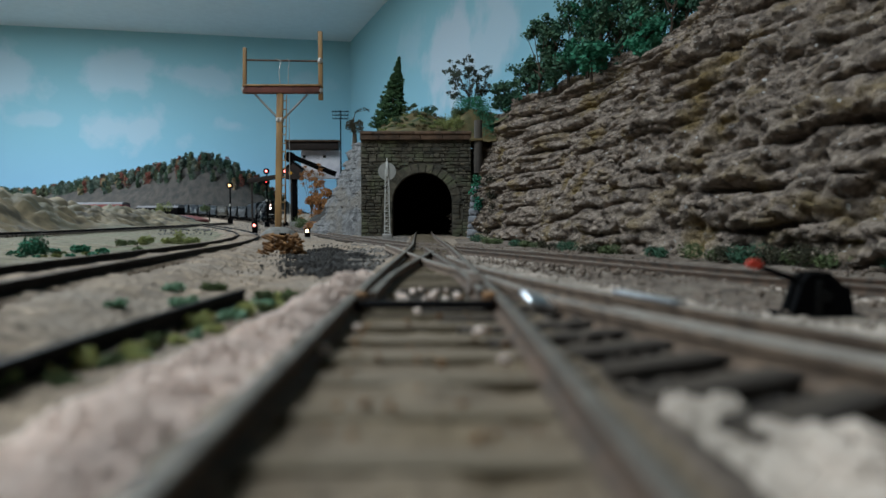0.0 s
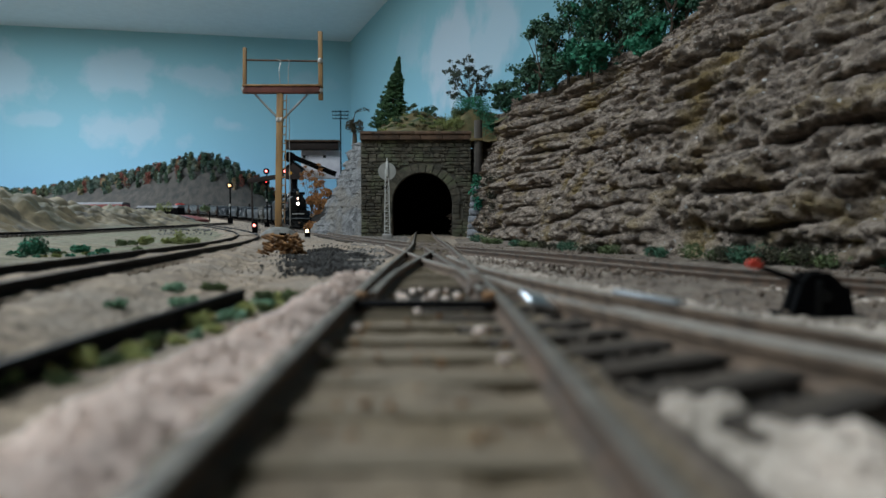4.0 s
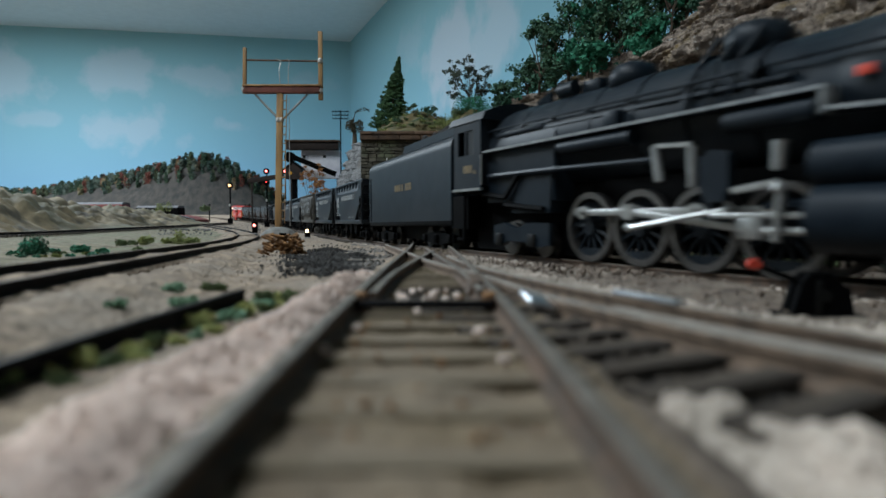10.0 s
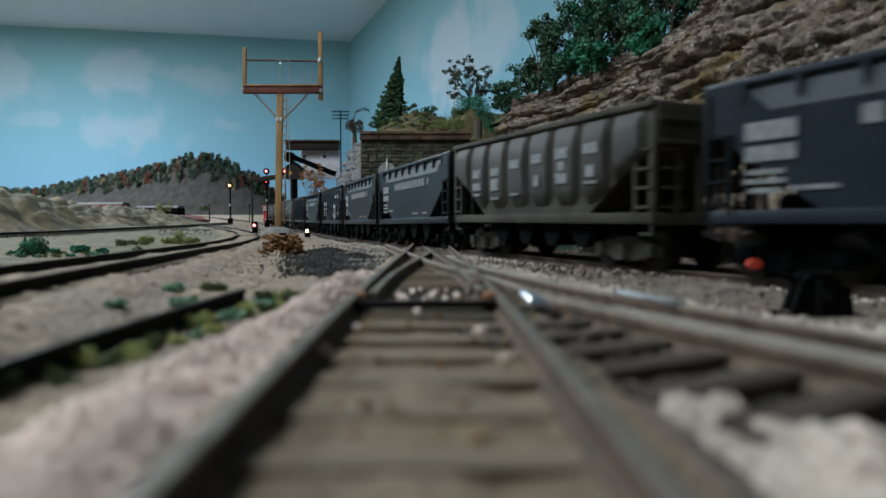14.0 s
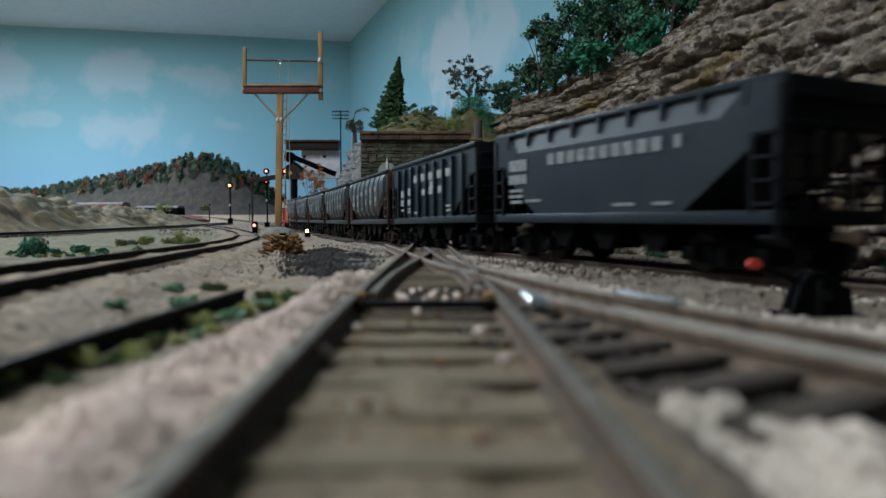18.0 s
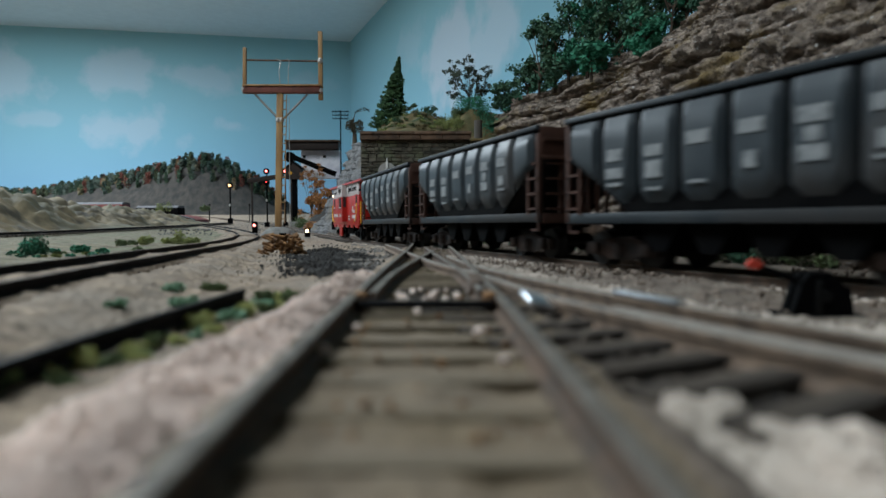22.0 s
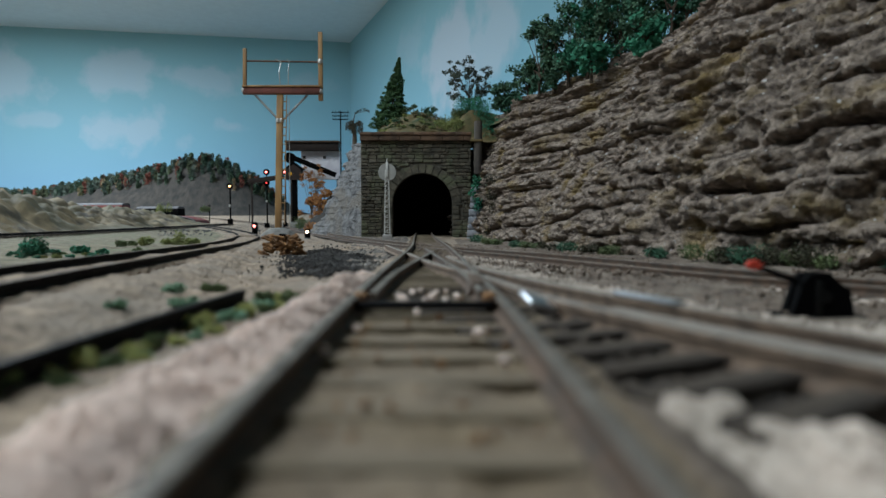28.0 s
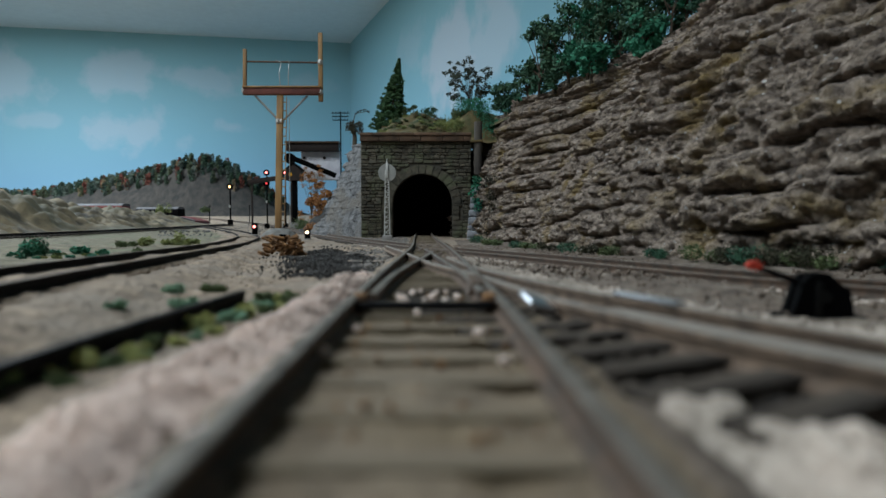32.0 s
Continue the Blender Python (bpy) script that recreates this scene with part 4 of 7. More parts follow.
def hill_height(x, y):
    a = math.exp(-((x + 0.030) / 0.060) ** 2 - ((y - 0.80) / 0.085) ** 2) * 0.048
    edge = ease((x + 0.088) / 0.012) * ease((0.12 - x) / 0.05)
    return (0.088 + 0.034 * ease((x - 0.0) / 0.035) * ease((y - 0.70) / 0.03)) * edge + a * edge


mound("portal_hill", "grassy tan mound above the tunnel portal", "hill", -0.087, 0.11, 0.694, 1.0, hill_height, TAN, 0.0035, 2.0, 0.003)


PALEROCK = mat("bluish_pale_rock", (0.33, 0.345, 0.37), (0.16, 0.17, 0.19), 110, 0.85, 0.0016)


def stone_buttress():
    t = thing("stone_buttress", "bluish grey stone buttress beside the portal", "buttress", 0.0345, 0.640, -0.019)
    rg = random.Random(8)
    z, k = 0.0, 0
    while z < 52:
        h = rg.uniform(5.5, 8)
        w = 22 - z * 0.2
        for c in range(2):
            m = shape()
            box(m, -w / 4 + c * w / 2, z * 0.12, z + h / 2, w / 2 - 0.5, 16 - z * 0.12, h - 0.5, bevel=1.6)
            part("boulder", rubble(m, rg), PALEROCK, t)
        z += h
    g = thing("ivy", "green ivy foam hanging over the buttress", "plant", 0.040, 0.635, 0.030)
    rg = random.Random(4)
    clumps("foliage", [(rg.uniform(-10, 14), rg.uniform(-6, 2), rg.uniform(-22, 16), 5) for _ in range(9)], 0.9, LEAFDARK, g, rg, 60)
    clumps("foliage", [(rg.uniform(-14, -4), rg.uniform(-6, 0), rg.uniform(-6, 16), 4.5) for _ in range(4)], 1.1, LEAFTEAL, g, rg, 60)
    p = thing("timber_post", "weathered round timber post beside the coping", "post", 0.0365, 0.66, 0.060)
    part("pole", rod(shape(), (0, 0, -8), (0, 0, 46), 4.4, 4.2, 12), mat("grey_weathered_timber", (0.085, 0.074, 0.062), (0.04, 0.034, 0.03), 120, 0.9, 0.0006, stretch=(1, 1, 0.2)), p)
    part("cap_board", box(shape(), -2, 0, 26, 13, 11, 2.2, bevel=0.3), TAN, p)
    d = thing("dark_vine", "dark tangled brush on the rock", "plant", 0.0510, 0.600, 0.0)
    clumps("foliage", [(rg.uniform(-9, 8), rg.uniform(-8, 2), rg.uniform(-16, 46), rg.uniform(4, 8)) for _ in range(22)], 0.7, mat("dead_brush", (0.050, 0.046, 0.028), (0.022, 0.026, 0.017), 90, 0.95), d, rg, 130)


stone_buttress()

# ---- trees ----


def conifer(x, y, z, high, wide, lean=0.0):
    t = thing("conifer", "tall dark green conifer above the portal", "tree", x, y, z)
    part("trunk", rod(shape(), (0, 0, -4), (lean * high * 0.9, 0, high * 0.9), 1.5, 0.3, 7), BARK, t)
    rg = random.Random(9)
    spots = []
    for k in range(560):
        v = rg.random() ** 1.25
        r = wide * (1 - v) * (0.82 + 0.3 * rg.random())
        a = rg.uniform(0, math.tau)
        spots.append((lean * high * v + r * math.cos(a) * rg.uniform(0.5, 1), r * math.sin(a) * rg.uniform(0.5, 1), 2 + v * (high - 3), 3.6 * (1 - v) + 1.4))
    clumps("crown", spots, 0.95, LEAFSPRUCE, t, rg, 60, 0.6, shell=0.2)


conifer(-0.0720, 0.85, 0.124, 94, 25, 0.15)


def open_tree(name, label, x, y, z, high, wide, material, seed, limbs=9, leaf=0.8, per=46, clump=4.2, airy=False):
    t = thing(name, label, "tree", x, y, z, group="hill trees")
    rg = random.Random(seed)
    bm = rod(shape(), (0, 0, -5), (rg.uniform(-2, 2), 0, high * 0.45), 1.3, 0.8, 7)
    spots = []
    for k in range(limbs):
        a = rg.uniform(0, math.tau)
        r = wide * rg.uniform(0.35, 1)
        z0, z1 = high * rg.uniform(0.12, 0.45), high * (rg.uniform(0.5, 1.0) if airy else rg.uniform(0.1, 1.0))
        tip = (r * math.cos(a), r * math.sin(a) * 0.7, z1)
        rod(bm, (0, 0, z0), tip, 0.6, 0.2, 5)
        for _ in range(4):
            spots.append((tip[0] + rg.gauss(0, wide * 0.16), tip[1] + rg.gauss(0, wide * 0.12), tip[2] + rg.gauss(0, high * 0.07), clump * rg.uniform(0.6, 1.15)))
    part("trunk", bm, BARK, t)
    clumps("crown", spots, leaf, material, t, rg, per, 0.75, shell=0.25)
    return t


OLIVEGREY = mat("grey_olive_leaf", (0.06, 0.075, 0.05), (0.035, 0.045, 0.035), 120, 0.9)
open_tree("open_tree", "thin grey-green tree with airy branches", 0.0330, 0.79, 0.122, 76, 34, OLIVEGREY, 31, 22, 1.1, 34, 5.0, True)
open_tree("round_tree", "round dark green shrub above the portal", -0.040, 0.84, 0.122, 30, 11, LEAFOLIVE, 32, 7, 0.9, 60, 4.5)
open_tree("round_tree", "round dark green shrub above the portal", -0.022, 0.86, 0.126, 24, 12, LEAFDARK, 33, 7, 0.9, 60, 4.5)
for x, y, z, h, w, m, s in [(0.066, 0.64, 0.113, 26, 13, LEAFDARK, 1), (0.080, 0.61, 0.118, 32, 15, LEAFDARK, 2), (0.084, 0.56, 0.118, 52, 19, LEAFDARK, 3), (0.098, 0.56, 0.120, 60, 21, LEAFDARK, 4), (0.104, 0.53, 0.120, 60, 22, LEAFDARK, 5), (0.117, 0.52, 0.122, 60, 22, LEAFTEAL, 6), (0.124, 0.50, 0.122, 58, 22, LEAFDARK, 7), (0.138, 0.50, 0.124, 60, 22, LEAFDARK, 8), (0.126, 0.56, 0.128, 66, 24, LEAFDARK, 9), (0.147, 0.54, 0.135, 60, 24, LEAFTEAL, 10), (0.150, 0.48, 0.130, 54, 20, LEAFDARK, 11), (0.166, 0.47, 0.138, 50, 20, LEAFDARK, 12), (0.178, 0.47, 0.146, 50, 20, LEAFTEAL, 13), (0.186, 0.45, 0.152, 44, 18, LEAFDARK, 14), (0.110, 0.475, 0.112, 26, 13, LEAFTEAL, 15), (0.140, 0.445, 0.120, 24, 12, LEAFTEAL, 16)]:
    open_tree("hill_tree", "dark green foam tree on the rock top" if m is LEAFDARK else "bright bluish green foam tree on the rock top", x, y, z, h, w, m, 50 + s, 15, 1.3, 40, 6.4)
for x, y, z, r, m in [(0.004, 0.73, 0.112, 11, LEAFYELLOW), (0.012, 0.72, 0.112, 13, LEAFYELLOW), (0.019, 0.735, 0.114, 11, LEAFOLIVE), (0.029, 0.735, 0.118, 14, LEAFTEAL), (0.040, 0.73, 0.118, 16, LEAFTEAL), (0.050, 0.72, 0.121, 18, LEAFTEAL), (0.060, 0.71, 0.124, 18, LEAFTEAL), (0.070, 0.70, 0.126, 18, LEAFDARK)]:
    tuft("hill_bush", x, y, r * 1.15, m, "bright green foam bush on the hill" if m is LEAFTEAL else "olive foam bush on the hill", PZ + 0.0185 + hill_height(x, y), 140, 1.1, 1.0)
rg = random.Random(12)
for k in range(60):
    x, y = rg.uniform(-0.078, 0.03), rg.uniform(0.702, 0.80)
    tuft("hill_weed", x, y, rg.uniform(2.5, 7.0), rg.choice((LEAFOLIVE, LEAFDARK, LEAFOLIVE, TAN, TAN, LEAFYELLOW)), "small scrub tuft on the portal hill", PZ + 0.0188 + hill_height(x, y) - 0.001, 50, 0.7, 0.7)
for k in range(13):
    x = -0.082 + k * 0.0088
    tuft("portal_moss", x, 0.700, 4.2, (LEAFDARK, LEAFOLIVE, LEAFDARK)[k % 3], "dark green moss tuft on the coping", 0.0945, 70, 0.6, 0.6)


LEAFBROWN = mat("brown_olive_leaf", (0.085, 0.068, 0.038), (0.045, 0.042, 0.024), 120, 0.9)


def palm_stump():
    t = thing("broken_tree", "broken trunk with a drooping wisp of foliage", "tree", -0.1245, 0.90, 0.097)
    bm = rod(shape(), (-1, 0, -20), (0, 0, 26), 4.0, 3.0, 8)
    rod(bm, (0, 0, 26), (-5, 0, 40), 3.0, 1.8, 8)
    part("trunk", bm, BARK, t)
    rg = random.Random(2)
    clumps("crown", [(rg.uniform(-11, 8), rg.uniform(-5, 5), rg.uniform(30, 44), 5) for _ in range(18)], 0.8, LEAFBROWN, t, rg, 90)
    clumps("wisp", [(2 + k * 2.6, 0, 56 + 5 * math.sin(k / 8 * 3.1), 1.8) for k in range(8)], 0.6, OLIVEGREY, t, rg, 26)
    part("twig", rod(rod(shape(), (-3, 0, 40), (1, 0, 56), 0.8, 0.5, 6), (1, 0, 56), (22, 0, 59), 0.5, 0.2, 5), BARK, t)


palm_stump()

# ---- bracket signal mast ----


def bracket_mast():
    x, y = -0.1415, 0.55
    gz = ground_z(x, y)
    b = thing("mast_footing", "rounded grey concrete footing of the signal mast", "footing", x - 0.001, y, gz)
    part("mound", lathe_z([(0, 17), (5, 16), (8, 13), (10.5, 9.5), (12.2, 4)]), mat("dusty_footing", (0.20, 0.195, 0.18), (0.12, 0.115, 0.105), 160, 0.9, 0.001), b, smooth=True)
    t = thing("bracket_signal_mast", "orange-stained wooden signal mast with a T-shaped empty platform", "signal mast", x, y, gz + 0.0130)
    part("post", box(shape(), 0, 0, 58, 5.0, 5.0, 118, turn=Matrix.Rotation(radians(1.6), 4, "Y"), bevel=0.4), ORANGEWOOD, t)
    part("platform_beam", box(shape(), 3.5, 0, 116.5, 66, 7, 5.5, bevel=0.4), REDDECK, t, "red-brown platform beam")
    part("platform_board", box(shape(), 3.5, 0, 120, 67, 9, 1.4, bevel=0.2), ORANGEWOOD, t)
    part("left_post", box(shape(), -28.5, 0, 133, 3.0, 3.0, 39, turn=Matrix.Rotation(radians(1.2), 4, "Y"), bevel=0.3), ORANGEWOOD, t)
    part("right_post", box(shape(), 36.5, 0, 137, 3.6, 3.6, 58, bevel=0.3), ORANGEWOOD, t)
    part("rail_bar", rod(shape(), (-28, 0, 142), (36, 0, 141), 0.8, seg=8), COPING, t)
    for a, bb in (((-20, 0, 113), (0, 0, 92)), ((25, 0, 113), (4, 0, 92))):
        part("brace", rod(shape(), a, bb, 0.9, seg=6), CONCRETE, t, "pale grey brace")
    for px, pz in ((-29, 117), (36.6, 116), (36.5, 141), (0, 91), (3, 91)):
        part("solder_blob", ball(shape(), px, -1.5, pz, 2.5, 1, 1.2), SOLDER, t)
    for k in range(2):
        w = shape()
        pts = [(2 + k * 7, -1, 121), (1 + k * 8, -1, 132), (3 + k * 7, -1, 141), (-2 + k * 10, -1, 143)]
        for p, q in zip(pts, pts[1:]):
            rod(w, p, q, 0.35, seg=5)
        part("wire", w, SOLDER, t)
    # ladder up the post
    for sx in (4.0, 7.6):
        part("ladder_rail", rod(shape(), (sx - 2.8, -3.4, 2), (sx + 0.4, -3.4, 112), 0.4, seg=5), ORANGEWOOD, t)
    for k in range(15):
        part("ladder_rung", rod(shape(), (1.2 + k * 0.2, -3.4, 6 + k * 7.2), (5.2 + k * 0.2, -3.4, 6 + k * 7.2), 0.5, seg=5), ORANGEWOOD, t)
    part("conduit", rod(shape(), (8.2, 2, 0), (8.6, 2, 110), 0.35, seg=5), SOLDER, t)


def lathe_z(profile, seg=20):
    bm = lathe(shape(), profile, 0, 0, seg)
    bmesh.ops.rotate(bm, cent=(0, 0, 0), matrix=Matrix.Rotation(-math.pi / 2, 3, "Y"), verts=bm.verts)
    return bm


bracket_mast()


def firewood():
    t = thing("firewood_pile", "small jumbled pile of brown split wood", "wood pile", -0.0755, 0.296, ground_z(-0.3, 0.305))
    rg = random.Random(6)
    for k in range(90):
        a = rg.uniform(0, 3.14)
        h = rg.random()
        c = Vector((rg.uniform(-9, 9) * (1.1 - h * 0.4), rg.uniform(-5, 5), 0.8 + h * 8.6))
        d = Vector((math.cos(a), math.sin(a) * 0.6, rg.uniform(-.4, .4))) * rg.uniform(1.6, 3.4)
        part("log", rod(shape(), c - d, c + d, rg.uniform(0.5, 0.9), seg=5), WOODPILE, t)
    c = thing("coal_bucket", "small black bucket on the wood pile", "bucket", -0.0745, 0.294, ground_z(-0.3, 0.296) + 0.0078)
    part("pail", lathe_z([(0, 1.2), (2.4, 1.6), (2.6, 1.7)], 12), BLACK, c)


firewood()

# ---- small signals ----


def lens(parent, x, y, z, r, core):
    bm = shape()
    ball(bm, x, y, z, r, 2)
    return part("lens", bm, core, parent, "lit signal lens")


def dwarf(x, y, z, material, high=11.0):
    t = thing("dwarf_signal", "black dwarf signal with one lit lens", "signal", x, y, z, group="dwarf signals")
    part("case", box(shape(), 0, 0, high / 2, 5.0, 4.0, high, bevel=0.8), BLACK, t)
    part("base", box(shape(), 0, 0, 0.4, 6.4, 5.4, 1.0, bevel=0.2), CONCRETE, t)
    part("hood", rod(shape(), (0, -1.9, high * 0.70), (0, -3.4, high * 0.70), 2.1, 2.1, 14, False), BLACK, t)
    lens(t, 0, -2.0, high * 0.70, 1.55, material)


dwarf(-0.1843, 0.62, ground_z(-0.3, 0.62) + 0.0045, REDCORE, 12)
dwarf(-0.1285, 0.60, ground_z(-0.3, 0.60) + 0.001, WHITELAMP, 9.5)


def mast_signal(name, label, x, y, z, high, material, heads=1, second=None, arm=0.0):
    t = thing(name, label, "signal", x, y, z, group="mast signals")
    part("mast", rod(shape(), (0, 0, 0), (0, 0, high), 1.1, 0.8, 8), BLACK, t)
    part("base_box", box(shape(), 0, 0, 5, 9, 8, 10, bevel=0.6), BLACK, t)
    zs = [high] if heads == 1 else [high, high - 22]
    for k, hz in enumerate(zs):
        bm = shape()
        bmesh.ops.create_cone(bm, cap_ends=True, segments=22, radius1=6.4, radius2=6.4, depth=2.0, matrix=Matrix.Translation((0, 0, hz)) @ Matrix.Rotation(math.pi / 2, 4, "X"))
        part("target", bm, BLACK, t, "round black signal target")
        lens(t, 0, -2.0, hz, 2.5 if k == 0 else 1.5, material if k == 0 else (second or material))
    part("number_plate", box(shape(), 0, -1.8, high * 0.48, 3.4, 0.6, 5, bevel=0.1), PALEMETAL, t)
    part("ladder", box(shape(), 0, 2.4, high * 0.5, 2.6, 0.5, high * 0.9), BLACK, t)
    return t


mast_signal("block_signal", "tall black mast signal with a warm lit lens", -0.4365, 1.30, ground_z(-0.3, 1.3) + 0.008, 77, WARMLAMP)
mast_signal("block_signal", "tall black mast signal showing red over a red marker", -0.361, 1.30, ground_z(-0.3, 1.30), 114, REDCORE, 2, REDLAMP)
mast_signal("block_signal", "tall black mast signal showing red", -0.323, 1.30, ground_z(-0.3, 1.30), 114, REDCORE)
for x, y, h in [(-0.70, 1.9, 38), (-0.58, 1.9, 38)]:
    t = thing("line_pole", "thin dark trackside pole", "pole", x, y, ground_z(-0.3, y), group="line poles")
    part("pole", rod(shape(), (0, 0, 0), (0, 0, h + 18), 1.4, 1.1, 6), BLACK, t)
    part("crossarm", box(shape(), 0, 0, h + 14, 9, 1, 1.4), BLACK, t)


def tower():
    t = thing("sand_tower", "black timber tower with a peaked cabin and round plate", "tower", -0.280, 1.20, ground_z(-0.3, 1.2))
    part("column", box(shape(), 0, 0, 52, 9, 9, 104, bevel=0.5), BLACK, t)
    part("footing", box(shape(), 0, 0, 6, 16, 14, 14, bevel=1), CONCRETE, t)
    part("cabin", prism(shape(), [(-14, 92), (14, 92), (14, 112), (0, 122), (-14, 112)], -12, 12), DARKBROWN, t)
    part("roof", prism(shape(), [(-17, 110), (0, 122.5), (17, 110), (17, 112), (0, 125), (-17, 112)], -14, 14), BLACK, t)
    bm = shape()
    bmesh.ops.create_cone(bm, cap_ends=True, segments=20, radius1=3.2, radius2=3.2, depth=1, matrix=Matrix.Translation((-5, -12.8, 103)) @ Matrix.Rotation(math.pi / 2, 4, "X"))
    part("round_plate", bm, YELLOW, t, "small round yellow plate")
    m = thing("trestle_conveyor", "dark timber conveyor beam on short posts", "conveyor", -0.345, 1.24, ground_z(-0.3, 1.24))
    part("beam", box(shape(), 0, 0, 96, 70, 6, 9, turn=Matrix.Rotation(radians(-8), 4, "Y"), bevel=0.4), DARKBROWN, m)
    for px in (-28, 26):
        part("post", box(shape(), px, 0, 46, 3, 3, 94), DARKBROWN, m)


tower()


def mine():
    """Tipple behind the rocks: a dark bridge, a slanting chute, film-glazed shed."""
    t = thing("mine_tipple", "dark brown timber mine tipple with a slanting chute", "tipple", -0.305, 1.50, ground_z(-0.3, 1.5))
    part("bridge", box(shape(), 0, -4, 187, 122, 26, 19, bevel=0.6), DARKBROWN, t, "red-brown bridge deck")
    part("cornice", box(shape(), 0, -1, 197, 126, 46, 4, bevel=0.5), COPING, t)
    part("chute", box(shape(), 2, -30, 141, 118, 12, 12, turn=Matrix.Rotation(radians(22), 4, "Y"), bevel=0.5), BLACK, t, "black slanting chute")
    part("wheel_guard", rod(shape(), (-48, -38, 158), (-48, -20, 158), 12, 12, 16), BLACK, t)
    part("shed", box(shape(), 14, 26, 145, 92, 30, 66, bevel=0.5), FOIL, t, "shed wall of crumpled silvery film")
    for px in (-56, 54):
        part("leg", box(shape(), px, 16, 84, 5, 5, 172), DARKBROWN, t)
    for px in (-24, 24):
        part("beam", box(shape(), px, 30, 163, 6, 46, 6), DARKBROWN, t)
    c = thing("lineside_pole", "dark telegraph pole with three crossarms", "telegraph pole", -0.1925, 1.20, ground_z(-0.3, 1.2) + 0.05)
    part("pole", rod(shape(), (0, 0, -50), (0, 0, 171), 1.5, 1.1, 8), BLACK, c)
    for k in range(3):
        part("crossarm", box(shape(), 0, -1.4, 168 - k * 6.5, 33 - k * 2, 1.2, 1.5), BLACK, c)
        for q in range(6):
            part("insulator", rod(shape(), (-14 + q * 5.6, -1.4, 168.6 - k * 6.5), (-14 + q * 5.6, -1.4, 171 - k * 6.5), 0.7, 0.5, 6), BLACK, c)


mine()
for x, y, z, h, w, s in [(-0.232, 1.12, -0.010, 105, 20, 1), (-0.208, 1.06, -0.012, 78, 16, 2), (-0.186, 1.0, -0.012, 60, 15, 3), (-0.214, 1.10, 0.01, 40, 18, 6)]:
    open_tree("autumn_tree", "orange autumn tree beside the rocks", x, y, z, h, w, LEAFORANGE, 70 + s, 13, 1.1, 44, 6)
for x, y, r, m in [(-0.262, 1.16, 20, LEAFOLIVE), (-0.245, 1.1, 16, LEAFOLIVE), (-0.215, 1.02, 14, LEAFOLIVE), (-0.195, 0.95, 12, LEAFORANGE), (-0.17, 0.90, 10, LEAFOLIVE)]:
    tuft("brush_clump", x, y, r, m, "olive brush clump beside the rocks" if m is LEAFOLIVE else "orange brush clump beside the rocks", None, 150, 1.2, 1.6)
mound("rear_slope", "dark scrub slope behind the grey rock", "slope", -0.26, -0.09, 0.95, 1.7, lambda x, y: 0.085 * ease((x + 0.235) / 0.10) * ease((y - 0.94) / 0.06), HILLMAT, 0.008, 5.0, 0.008, base=-0.016)

# ---- far land ----


def bank_height(x, y):
    c = -0.60 - 0.03 * (y - 0.9) + 0.015 * math.sin(y * 9)
    d = c - x
    f = 0.074 - 0.036 * ease((y - 0.85) / 0.7) - 0.010 * ease((y - 1.5) / 0.5)
    gully = 0.016 * noise.noise((x * 6, y * 26, 3)) + 0.010 * noise.noise((x * 14, y * 16, 7)) - 0.014 * max(0.0, 1 - abs(noise.noise((x * 4, y * 12, 9))) / 0.12)
    return (f * ease(d / 0.16 + 0.12) + gully) * ease((y - 0.35) / 0.2) * ease((1.80 - y) / 0.25) * ease((d + 0.06) / 0.08) * ease((x + 1.49) / 0.25)


mound("plaster_bank", "long tan plaster bank with eroded gullies", "bank", -1.5, -0.50, 0.35, 2.1, bank_height, RIDGE, 0.0062, 3.0, 0.009, base=-0.017)
LEAFMIX = [mat("far_dark_green", (0.026, 0.050, 0.036), (0.016, 0.034, 0.026), 20, 0.9), mat("far_olive_leaf", (0.05, 0.062, 0.03), (0.03, 0.042, 0.022), 20, 0.9), mat("far_rust_leaf", (0.15, 0.045, 0.03), (0.10, 0.03, 0.02), 20, 0.9), mat("far_spruce", (0.02, 0.045, 0.025), (0.03, 0.055, 0.03), 20, 0.9), mat("far_grey_green", (0.075, 0.095, 0.075), (0.05, 0.07, 0.055), 20, 0.9), mat("far_tan_leaf", (0.16, 0.11, 0.06), (0.11, 0.08, 0.045), 20, 0.9)]


def far_hill_height(x, y):
    g = 0.150 * math.exp(-((x + 1.12) / 0.26) ** 2) + 0.07 * math.exp(-((x + 1.50) / 0.35) ** 2) + 0.085
    low = 0.105 + 0.015 * math.sin(x * 7)
    h = max(low * ease((-1.3 - x) / 0.3), g * ease((x + 2.4) / 0.6)) * ease((-0.62 - x) / 0.30)
    return h * ease((y - 2.72) / 0.30)


mound("far_hill", "bare brown wooded hill in front of the painted sky", "hill", -3.4, -0.60, 2.7, 3.25, far_hill_height, HILLMAT, 0.03, 6.0, 0.012)


